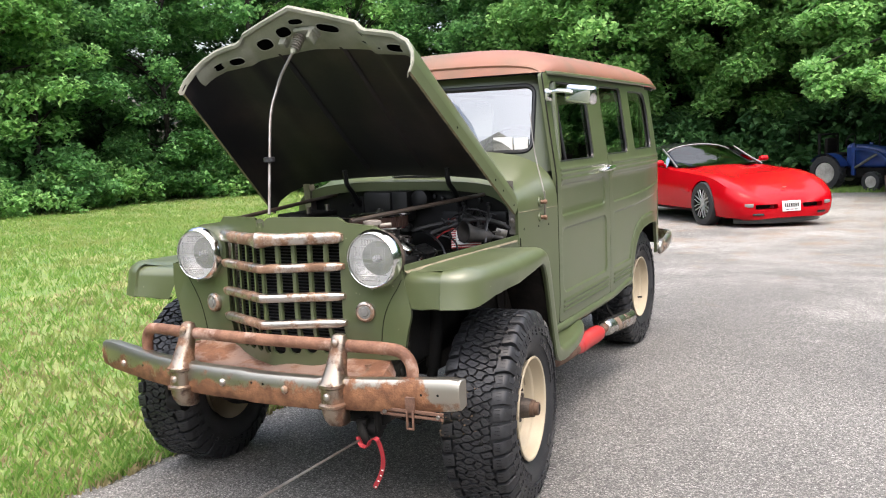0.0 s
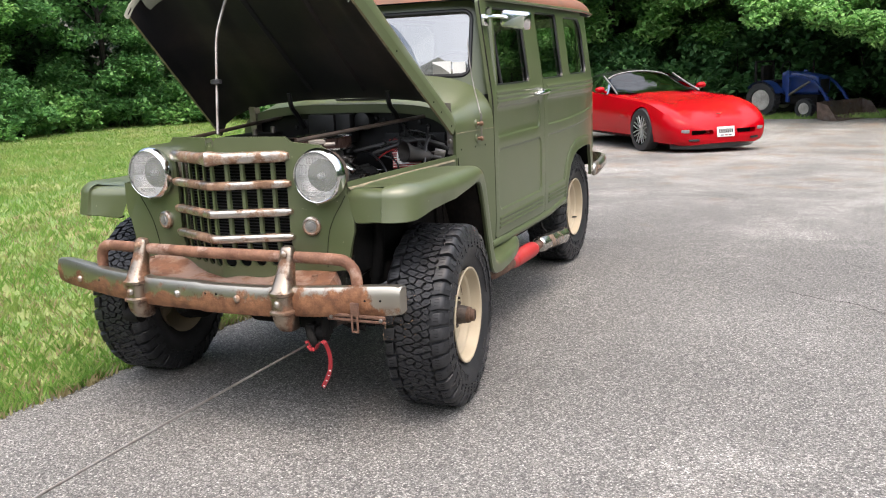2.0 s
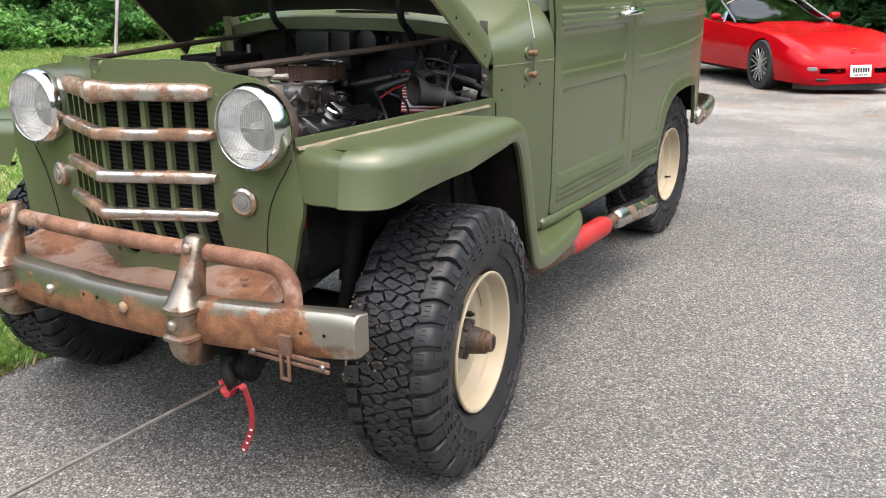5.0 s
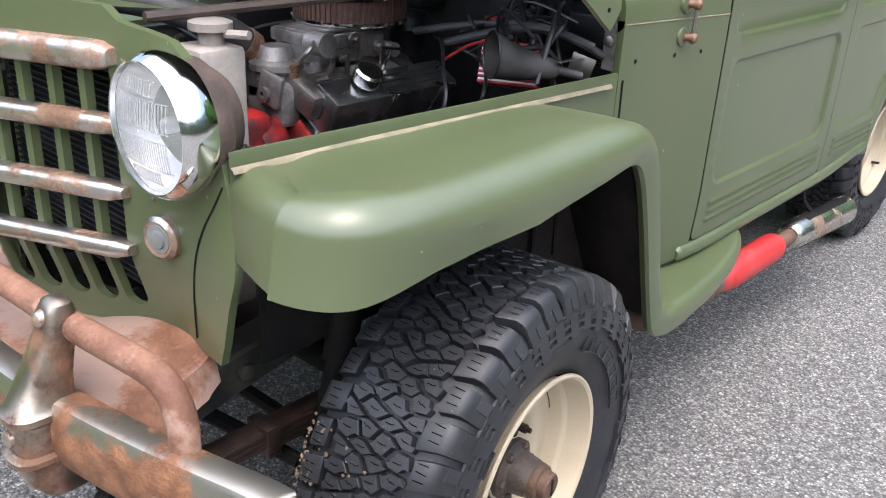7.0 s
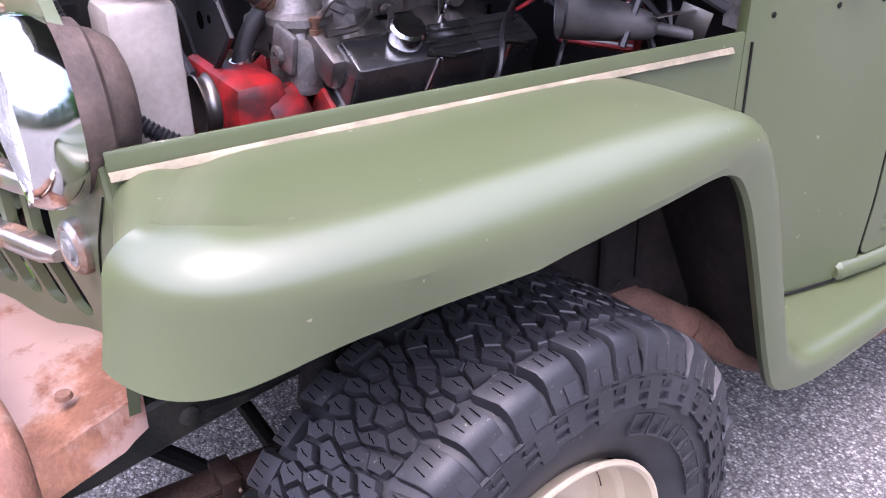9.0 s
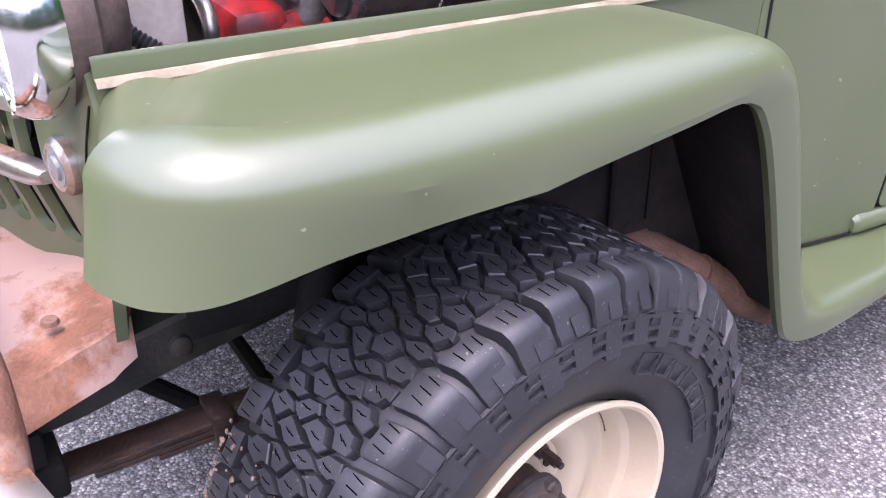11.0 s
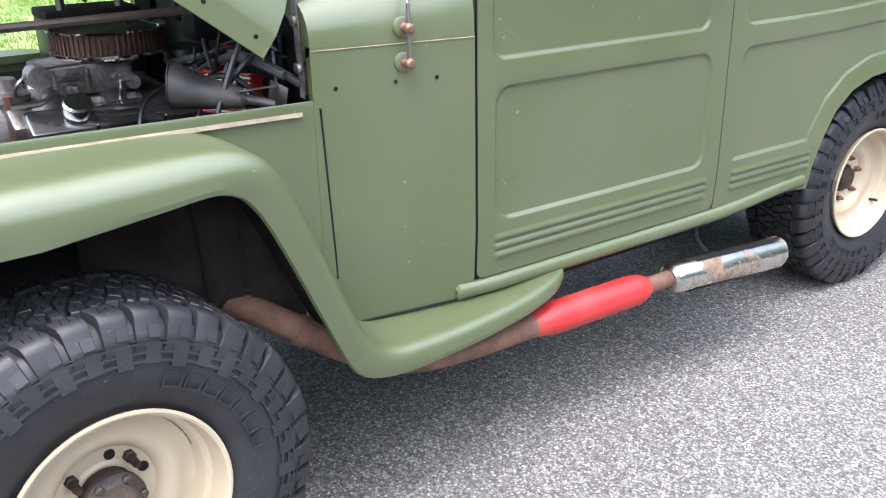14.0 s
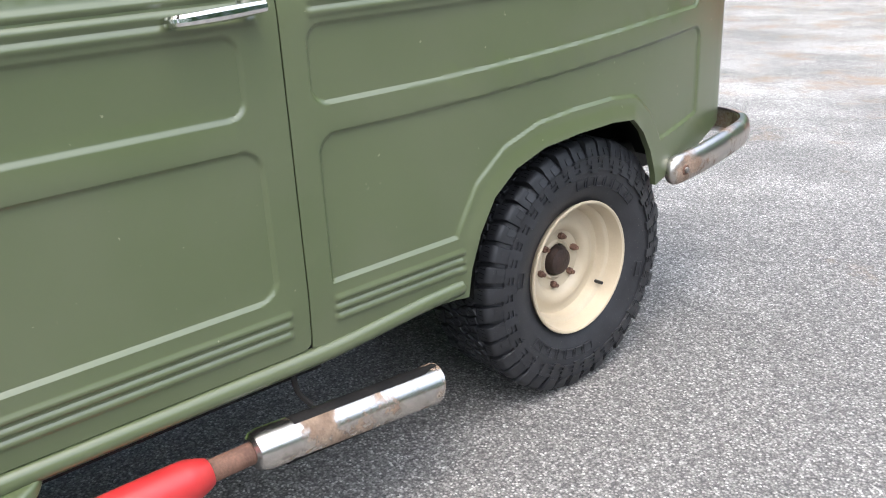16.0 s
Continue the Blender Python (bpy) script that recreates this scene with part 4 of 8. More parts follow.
for s in (1, -1):
    at = pose(0.412 if s > 0 else -0.385, -0.420, 0.996, 0, 0, 0)
    v, f = lathe([(0.055, 0.085), (0.050, 0.092), (0.02, 0.097), (0.0, 0.098)], "y", 40)
    bucket = part("headlight", (v, [q for q in f if len(q) == 4]), LAMPRUST if s > 0 else STEEL, wagon, "round headlight in a chrome ring", at)
    ring = [(0.02, 0.098), (0.006, 0.1045), (-0.008, 0.1065), (-0.020, 0.1045), (-0.031, 0.0985), (-0.036, 0.0945), (-0.035, 0.0925), (-0.028, 0.0915)]
    v, f = lathe(ring, "y", 48)
    part("lamp_ring", (v, [q for q in f if len(q) == 4]), CHROME, bucket, "chrome lamp ring")
    bowl = [(-0.027, 0.0915), (-0.006, 0.086), (0.018, 0.068), (0.032, 0.046), (0.040, 0.022), (0.042, 0.002)]
    v, f = lathe(bowl, "y", 36)
    part("reflector", (v, [q for q in f if len(q) == 4]), REFLECT, bucket)
    part("bulb", lathe([(0.03, 0.012), (0.0, 0.012), (-0.008, 0.009), (-0.012, 0.002)], "y", 14), REFLECT, bucket)
    lens = [(-0.029, 0.0917), (-0.035, 0.078), (-0.041, 0.05), (-0.044, 0.025), (-0.045, 0.002)]
    v, f = lathe(lens, "y", 40)
    part("lens", (v, [q for q in f if len(q) == 4]), FLUTED, bucket, "clear domed lens")
    ribs = []
    for z0, z1, wide, gap in ((0.006, 0.046, 0.066, 0.0065), (-0.050, -0.008, 0.064, 0.0048), (0.052, 0.072, 0.034, 0.0065), (-0.072, -0.056, 0.036, 0.0048)):
        for i in range(int(2 * wide / gap)):
            x = -wide + gap * (i + 0.5)
            if math.hypot(x, max(abs(z0), abs(z1))) < 0.086:
                ribs.append(tube([(x, -0.0456 + 1.75 * (x * x + z * z) - 0.0004, z) for z in (z0, (z0 + z1) / 2, z1)], 0.0011, 5, 0))
        for z in (z0, z1):
            ribs.append(tube([(wide * q, -0.0456 + 1.75 * (wide * wide * q * q + z * z), z) for q in (-1, -0.5, 0, 0.5, 1)], 0.0011, 5, 0))
    part("lens_ribs", join(*ribs), FLUTED, bucket, "moulded ribs of the lens")
    part("lamp_housing", lathe([(0.05, 0.084), (0.068, 0.078), (0.084, 0.066), (0.090, 0.050), (0.091, 0.002)], "y", 28), LAMPRUST, bucket, "rusty back of the lamp housing")
    part("ring_screw", lathe([(0, 0.005), (-0.006, 0.004)], "y", 10, pose(0, -0.03, -0.101)), STEEL, bucket)
    mk = pose(s * 0.350, -0.404, 0.802, 0, 0, s * 12)
    lamp = part("marker_lamp", lathe([(0.02, 0.034), (0.0, 0.037), (-0.010, 0.036), (-0.016, 0.029), (-0.014, 0.026)], "y", 32), WORN, wagon, "small round parking lamp", mk)
    part("marker_lens", lathe([(-0.010, 0.0262), (-0.015, 0.023), (-0.015, 0.016), (-0.019, 0.014), (-0.020, 0.006), (-0.021, 0.001)], "y", 28), FROST, lamp)


# the far fender stands a little wider: a flat gusset joins it to the shell
gusset = [[(-0.490, -0.386, z), (-0.490 - w * 0.5, -0.390, z), (-0.490 - w, -0.394, z)] for z, w in ((0.950, 0.075), (0.90, 0.078), (0.85, 0.078), (0.81, 0.070), (0.77, 0.048), (0.72, 0.026), (0.66, 0.010))]
part("fender_gusset", loft(gusset, False), GREEN, wagon, "olive gusset between fender and grille shell", smooth=50)
# bumper: a pressed channel, bowed forward, with two guards and a tube over it
def bumper_y(x):
    return -0.645 + (0.107 if x > 0 else 0.13) * abs(x / 0.82) ** 2.2


rings = []
for i in range(61):
    x = -0.885 + 1.667 * i / 60
    e = 1 - 0.10 * step(0.74, 0.79, x) - 0.12 * step(0.81, 0.885, -x)
    mid = 0.567 - 0.004 * (x > 0) + 0.012 * step(0.35, 0.8, abs(x))
    if abs(x) < 0.30:
        mid -= 0.006
    prof = [(0.045, 0.052), (0.012, 0.058), (-0.002, 0.054), (-0.009, 0.042), (-0.013, 0.015), (-0.013, -0.015), (-0.009, -0.042), (-0.002, -0.054), (0.012, -0.058),
            (0.045, -0.052), (0.045, -0.047), (0.010, -0.050), (0.0, 0.0), (0.010, 0.050), (0.045, 0.047)]
    rings.append([(x, bumper_y(x) + a * 1.0, mid + b * e) for a, b in prof])
bumper = part("bumper", loft(rings), BUMPER, wagon, "rusty pitted chrome front bumper")
for x0, way in ((0.782, 1), (-0.885, -1)):
    caps = []
    for d, k in ((-0.012, 0.97), (0.0, 1.0), (0.004, 0.985), (0.007, 0.93)):
        e = k * (1 - 0.10 if way > 0 else 1 - 0.12)
        caps.append([(x0 + way * d, bumper_y(x0) + 0.018 + (a - 0.018) * k, 0.567 - 0.004 * (way > 0) + 0.012 + b * e) for a, b in prof[:10]])
    part("bumper_end", flip(loft(caps), way), BUMPER, bumper, "closed end of the bumper")
for x in (-0.70, -0.56, -0.114, 0.163, 0.02, 0.07, 0.665, 0.720):
    if x in (-0.56, 0.02, 0.07) or x > 0.6:
        part("bumper_hole", lathe([(0, 0.0045), (-0.0012, 0.0045)], "y", 10, pose(x, bumper_y(x) - 0.0128, 0.578)), BLACK, bumper)
    else:
        part("bumper_bolt", lathe([(0.0, 0.014), (-0.006, 0.0135), (-0.011, 0.009), (-0.013, 0.002)], "y", 18, pose(x, bumper_y(x) - 0.012, 0.567)), WORN, bumper, "round bumper bolt")
for s in (1, -1):
    gx, y0 = (0.355 if s > 0 else -0.325), bumper_y(0.35)
    rings = []
    # height, half width, front, back: a pressed upright that leans back over the tube, with two rolled collars at the bumper
    for z, w, d0, d1 in ((0.448, 0.024, 0.0, 0.05), (0.455, 0.036, -0.020, 0.055), (0.48, 0.041, -0.040, 0.05), (0.50, 0.043, -0.047, 0.045), (0.520, 0.044, -0.050, 0.04), (0.525, 0.050, -0.060, 0.04),
                         (0.534, 0.050, -0.061, 0.04), (0.540, 0.044, -0.051, 0.04), (0.56, 0.043, -0.050, 0.04), (0.588, 0.043, -0.050, 0.04), (0.594, 0.049, -0.059, 0.045), (0.604, 0.049, -0.058, 0.05),
                         (0.612, 0.042, -0.047, 0.045), (0.65, 0.037, -0.024, 0.048), (0.69, 0.033, -0.002, 0.056), (0.72, 0.031, 0.012, 0.062), (0.744, 0.030, 0.018, 0.064), (0.757, 0.026, 0.026, 0.060), (0.762, 0.016, 0.036, 0.052)):
        ring = []
        for j in range(20):
            a = 2 * math.pi * j / 20
            cx, cy = math.copysign(abs(math.cos(a)) ** 0.7, math.cos(a)), math.copysign(abs(math.sin(a)) ** 0.6, math.sin(a))
            ring.append((gx + 0.88 * w * cx, y0 + (d1 - d0) / 2 * cy + (d0 + d1) / 2, z))
        rings.append(ring)
    guard = part("bumper_guard", loft(rings), RUSTY, bumper, "rusted upright bumper guard")
    for z, d in ((0.565, -0.049), (0.735, 0.017)):
        part("guard_bolt", lathe([(0.004, 0.014), (-0.006, 0.013), (-0.010, 0.008), (-0.012, 0.002)], "y", 16, pose(gx, y0 + d, z)), WORN, guard)
tube_pts = [(-0.590, -0.540, 0.60), (-0.592, -0.538, 0.65), (-0.586, -0.538, 0.683), (-0.562, -0.545, 0.708), (-0.52, -0.552, 0.717), (-0.325, -0.576, 0.719), (0, -0.588, 0.719),
            (0.35, -0.576, 0.719), (0.53, -0.556, 0.714), (0.578, -0.552, 0.704), (0.606, -0.552, 0.678), (0.616, -0.553, 0.645), (0.618, -0.556, 0.60)]
part("bumper_tube", tube(tube_pts, 0.0215, 14, 5), PLATE, bumper, "bent tube over the bumper in rusty primer")
# rusty splash apron between bumper and grille
rows, dent_rnd = [], random.Random(12)
for i in range(41):
    u = -1 + i / 20
    fold = step(0.93, 1.0, abs(u))
    row = []
    for q, (y, z) in enumerate(((-0.632, 0.555), (-0.628, 0.596), (-0.600, 0.600), (-0.560, 0.601), (-0.520, 0.603), (-0.480, 0.606), (-0.440, 0.609), (None, 0.611), (None, 0.616))):
        back = max(q - 1, 0) / 7
        x = u * (0.520 - 0.065 * back)
        if y is None:
            y = front_y(x, 0.62) - 0.004 + 0.02 * (q == 8)
        else:
            y += 0.06 * (abs(x) / 0.5) ** 2 * (1 - back)
        rise = back * (0.020 * step(0.12, 0.34, abs(x)) + 0.030 * step(0.14, 0.30, -x) - 0.014)
        dents = 0.006 * math.sin(9 * x + 2.0) * math.sin(21 * y) + 0.004 * math.sin(31 * x + 14 * y) + dent_rnd.uniform(-0.0012, 0.0012)
        row.append((x, y, z + rise + dents * min(1, 3 * back) - 0.045 * fold ** 2))
    rows.append(row)
apron = part("splash_apron", loft(rows, False), APRON, wagon, "dented splash apron in worn pink primer and rust", smooth=60)
for s in (1, -1):
    part("apron_bolt", lathe([(0, 0.012), (0.006, 0.010)], "z", 12, pose(s * 0.39, -0.47, 0.622 + 0.03 * (s < 0))), RUST, apron)
# number plate bracket under the bumper
br = part("plate_bracket", join(box((0.235, 0.006, 0.012), (0.635, bumper_y(0.62) - 0.018, 0.524), 0.002), box((0.235, 0.006, 0.010), (0.635, bumper_y(0.62) - 0.018, 0.508), 0.002),
                               box((0.034, 0.012, 0.05), (0.632, bumper_y(0.62) - 0.02, 0.548), 0.003)), RUST, bumper, "rusty slotted number plate bracket")
part("bracket_clip", join(box((0.008, 0.006, 0.06), (0.622, bumper_y(0.62) - 0.026, 0.497), 0.002), box((0.008, 0.006, 0.06), (0.644, bumper_y(0.62) - 0.026, 0.497), 0.002), box((0.03, 0.006, 0.008), (0.633, bumper_y(0.62) - 0.026, 0.468), 0.002)), RUST, br)
for x in (0.535, 0.735):
    part("bracket_screw", lathe([(0, 0.008), (-0.006, 0.006)], "y", 10, pose(x, bumper_y(0.62) - 0.021, 0.516)), STEEL, br)

# winch hook, wire rope and red pull strap
hook = thing("winch_hook", "dark winch hook with a red pull strap", "hook")
hook.matrix_basis = pose(0.425, -0.585, 0.425)
part("fairlead", box((0.16, 0.05, 0.05), (-0.01, 0.06, 0.04), 0.008), BLACK, hook)
part("hook_body", join(tube([(0, 0.04, 0.035), (0.0, 0.0, 0.02), (0.018, -0.015, -0.005), (0.022, -0.005, -0.035), (0.0, 0.0, -0.05), (-0.02, 0.0, -0.03)], [0.014, 0.016, 0.015, 0.013, 0.011, 0.007], 10, 5),
                       lathe([(-0.02, 0.014), (0.02, 0.014)], "x", 12, pose(0, 0.01, 0.03))), BLACK, hook, "black forged hook")
path = curve_points([(-0.007, -0.015, -0.014), (0.011, -0.027, -0.036), (0.039, -0.033, -0.038), (0.053, -0.033, -0.015), (0.075, -0.033, -0.004), (0.09, -0.033, -0.026), (0.099, -0.033, -0.062), (0.095, -0.03, -0.102), (0.079, -0.027, -0.142), (0.055, -0.025, -0.183)], 4)
rings = []
for i, q in enumerate(path):
    ahead = (path[min(i + 1, len(path) - 1)] - path[max(i - 1, 0)]).normalized()
    flat = Vector((0.35, 0.9, 0.25)) if i < 18 else Vector((0.8, -0.1, 0.3))
    w = (flat - ahead * flat.dot(ahead)).normalized() * 0.0085
    n = ahead.cross(w).normalized() * 0.0015
    rings.append([q + w + n, q - w + n, q - w - n, q + w - n])
strap = part("pull_strap", loft(rings), STRAP, hook, "red webbing strap with pale printed marks")
for k in range(4):
    q = path[29 + k * 2]
    part("printed_mark", moved(box((0.007, 0.0012, 0.004), (0, 0, 0)), Matrix.Translation(q + Vector((0.004, -0.006, 0)))), WHITE, strap)
rope = thing("winch_rope", "grey steel winch rope pulled tight from the hook", "rope")
part("steel_rope", tube([(0.425, -0.595, 0.400), (0.35, -1.4, 0.36), (0.255, -2.4, 0.30), (0.02, -5.0, 0.16), (-0.25, -8.0, 0.03), (-0.5, -10.5, 0.006)], 0.0042, 8, 4), STEEL, rope)

# ---- open hood ----
HOOD = Matrix.Translation((0, 0.415, 1.072)) @ Matrix.Rotation(radians(-37.7), 4, "X")


def hood_h(x, v):
    """Height of the hood's skin over its lower edge; v runs from the back (0) to the front (1)."""
    back = ((0, 0.222), (0.20, 0.214), (0.34, 0.198), (0.43, 0.172), (0.49, 0.130), (0.52, 0.085), (0.531, 0.045))
    nose = ((0, 0.250), (0.15, 0.236), (0.262, 0.221), (0.292, 0.197), (0.42, 0.182), (0.48, 0.150), (0.517, 0.095), (0.531, 0.045))
    a, out = abs(x), []
    for line in (back, nose):
        i = max(0, min(len(line) - 2, sum(1 for p in line if p[0] <= a) - 1))
        (x0, h0), (x1, h1) = line[i], line[i + 1]
        out.append(h0 + (h1 - h0) * min(max((a - x0) / (x1 - x0), 0), 1))
    t = step(0.15, 0.95, v)
    return out[0] + (out[1] - out[0]) * t


def hood_skin(inset=0.0, drop=0.0):
    rows = []
    for j in range(33):
        v = j / 32
        row = []
        for k in range(-24, 25):
            t = k / 24
            x = (0.53 + (0.07 if t > 0 else 0.15) * (1 - v) - inset) * math.copysign(abs(t) ** 0.8, t)
            length = 0.925 + 0.03 * step(0.53, 0.30, abs(x)) + 0.022 * step(0.295, 0.262, abs(x)) + 0.085 * max(0, 1 - abs(x) / 0.27)
            row.append((x, -length * v, hood_h(x * 0.53 / (0.53 + (0.07 if t > 0 else 0.15) * (1 - v)), v) - drop))
        x, xl = 0.53 + 0.07 * (1 - v) - inset, 0.53 + 0.15 * (1 - v) - inset
        row = [(-xl, -0.925 * v, 0.0), (-xl, -0.925 * v, 0.045)] + row + [(x, -0.925 * v, 0.045), (x, -0.925 * v, 0.0)]
        rows.append(row)
    return rows


outer = hood_skin()
hood = part("hood", flip(loft(outer, False), -1), GREEN, wagon, "open olive hood with a blackened underside", HOOD, smooth=40)
inner = hood_skin(0.012, 0.010)
part("hood_lining", loft(inner, False), UNDER, hood, "sooty black underside of the hood", smooth=40)
edge = loft([[outer[j][0] for j in range(33)], [inner[j][0] for j in range(33)]], False)
edge2 = loft([[outer[j][-1] for j in range(33)], [inner[j][-1] for j in range(33)]], False)
part("hood_edge", edge, SEAM, hood, "scraped hood edge")
part("hood_edge", edge2, SEAM, hood, "scraped hood edge")
for s in (1, -1):
    for v in (0.035, 0.155, 0.24, 0.62):
        x = 0.53 + (0.07 if s > 0 else 0.15) * (1 - v)
        part("side_hole", lathe([(0.0, 0.0045), (s * 0.0012, 0.0045)], "x", 12, pose(s * x, -0.925 * v, 0.026)), BLACK, hood)
# turned-in lip, and behind it a pale stiffening panel with oval holes and a nearly straight back edge
front_row = outer[-1]
lip = [[(x, y, z) for x, y, z in front_row], [(x * 0.995, y - 0.008, z - 0.004) for x, y, z in front_row], [(x * 0.990, y - 0.008, z - 0.016) for x, y, z in front_row], [(x * 0.982, y + 0.002, z - 0.022) for x, y, z in front_row], [(x * 0.975, y + 0.014, z - 0.013) for x, y, z in front_row]]
part("hood_lip", loft(lip, False), GREEN_IN, hood, "rolled front lip of the hood", smooth=50)


def nose_panel(x, q):
    """A point on the panel; q runs from the lip (0) to the back edge (1)."""
    a = abs(x)
    length = 0.925 + 0.03 * step(0.53, 0.30, a) + 0.022 * step(0.295, 0.262, a) + 0.085 * max(0, 1 - a / 0.27)
    back = 0.848 - 0.008 * (a / 0.5) ** 2
    y = -(length - 0.010) + (length - 0.010 - back) * q
    z0, z1 = hood_h(x, 1.0) - 0.014, hood_h(x, 0.92) - 0.022
    return Vector((x, y, z0 + (z1 - z0) * q - 0.010 * math.sin(math.pi * q)))


panel = [[nose_panel(-0.505 + 1.01 * k / 60, q / 6) for q in range(7)] + [nose_panel(-0.505 + 1.01 * k / 60, 1.0) + Vector((0, 0.002, 0.022))] for k in range(61)]
nose = part("nose_panel", loft(panel, False), GREEN_IN, hood, "pale stiffening panel with oval holes", smooth=60)
for x, q, long, tall in ((0.130, 0.28, 0.050, 0.019), (0.262, 0.42, 0.040, 0.024), (0.000, 0.24, 0.034, 0.014), (-0.075, 0.34, 0.036, 0.024), (-0.185, 0.46, 0.038, 0.027),
                         (-0.335, 0.55, 0.038, 0.019), (-0.425, 0.55, 0.030, 0.017), (0.405, 0.50, 0.040, 0.020), (0.476, 0.46, 0.020, 0.017), (0.330, 0.58, 0.008, 0.007)):
    at = nose_panel(x, q)
    d = (nose_panel(x + 0.01, q) - nose_panel(x - 0.01, q)).normalized()
    up = (nose_panel(x, q + 0.05) - nose_panel(x, q - 0.05)).normalized()
    nrm = d.cross(up).normalized()
    if nrm.z > 0:
        nrm = -nrm
    up = nrm.cross(d)
    m = Matrix((d, up, nrm)).transposed().to_4x4()
    m.translation = at + nrm * 0.0015
    oval = [(long * math.copysign(abs(math.cos(t)) ** 0.7, math.cos(t)), tall * math.copysign(abs(math.sin(t)) ** 0.8, math.sin(t))) for t in (2 * math.pi * i / 20 for i in range(20))]
    part("panel_hole", moved(([(u, v, 0.0) for u, v in oval], [tuple(range(20))]), m), HOLE, nose)
    part("hole_rim", moved(tube([Vector((u, v, 0.0)) for u, v in oval + oval[:1]], 0.0025, 5, 0), m), GREEN_IN, nose)
for x in (-0.16, 0.13):
    part("hood_brace", tube([(x, -0.08, hood_h(x, 0.1) - 0.016), (x, -0.45, hood_h(x, 0.5) - 0.014), (x, -0.86, hood_h(x, 0.9) - 0.016)], 0.012, 8, 3, 0.5), UNDER, hood)
part("safety_catch", join(box((0.10, 0.05, 0.02), (0.03, -0.955, 0.210), 0.005), box((0.015, 0.05, 0.05), (0.062, -0.955, 0.19), 0.004), lathe([(-0.02, 0.006), (0.0, 0.014), (0.085, 0.014)], "z", 14, pose(0.0, -0.955, 0.13))), GREEN_IN, hood, "hood latch with coil spring")
part("catch_tab", box((0.03, 0.03, 0.035), (-0.095, -0.925, 0.20), 0.006), GREEN_IN, hood)
for i in range(6):
    part("spring_coil", lathe([(0, 0.020), (0.003, 0.0225), (0.006, 0.020)], "z", 14, pose(0.0, -0.955, 0.130 + i * 0.012)), STEEL, hood)
prop = HOOD @ Vector((0.0, -0.955, 0.115))
rod = thing("hood_prop", "thin steel rod holding the hood open", "prop rod")
part("rod", tube([prop, prop.lerp(Vector((-0.066, -0.295, 1.613)), 0.55) + Vector((-0.008, 0, 0)), (-0.066, -0.295, 1.613), (-0.076, -0.325, 1.528), (-0.061, -0.365, 1.402), (-0.025, -0.44, 1.154)], 0.0055, 8, 6), STEEL, rod)
part("rod_collar", lathe([(-0.010, 0.010), (-0.008, 0.021), (0.008, 0.021), (0.010, 0.010)], "z", 16, pose(-0.056, -0.380, 1.353)), RUBBER, rod)
for s in (1, -1):
    part("hood_hinge", join(tube([(s * 0.27, 0.56, 1.10), (s * 0.27, 0.50, 1.17), (s * 0.268, 0.455, 1.21), (s * 0.268, 0.44, 1.275)], 0.012, 8, 4), box((0.035, 0.02, 0.08), (s * 0.27, 0.575, 1.10), 0.004)), BAY, wagon, "dark hood hinge arm")

# ---- wheels ----
R_TYRE, PITCHES = 0.375, 40
PITCH = 2 * math.pi * R_TYRE / PITCHES


def crown(v):
    """Radius of the tread at a distance from the tyre's middle."""
    a = abs(v)
    return R_TYRE - 0.10 * max(a - 0.027, 0) ** 2 - 3.0 * max(a - 0.103, 0) ** 1.6


def carcass():
    half = [(0.0, 0.362), (0.054, 0.361), (0.095, 0.357), (0.113, 0.346), (0.1245, 0.324), (0.1305, 0.295), (0.129, 0.266), (0.121, 0.237), (0.110, 0.213), (0.104, 0.200), (0.097, 0.190)]
    prof = [(-a, r) for a, r in reversed(half)] + half[1:]
    v, f = lathe(prof, "x", 72)
    return v, [q for q in f if len(q) == 4]


def block(poly, h, sink=0.013, taper=0.93):
    """A tread block: a polygon of (length round the tyre, place across it), raised on the crown."""
    cu, cv = sum(p[0] for p in poly) / len(poly), sum(p[1] for p in poly) / len(poly)
    n, verts = len(poly), []
    for t, d in ((1.05, -sink), (1.0, h - 0.0018), (taper, h)):
        for u, v in poly:
            uu, vv = cu + (u - cu) * t, cv + (v - cv) * t
            r, a = crown(vv) + d, uu / R_TYRE
            verts.append((vv, r * math.cos(a), r * math.sin(a)))
    faces = []
    for k in (0, 1):
        for i in range(n):
            j = (i + 1) % n
            faces.append((k * n + i, k * n + j, (k + 1) * n + j, (k + 1) * n + i))
    faces.append(tuple(range(2 * n, 3 * n)))
    return verts, faces


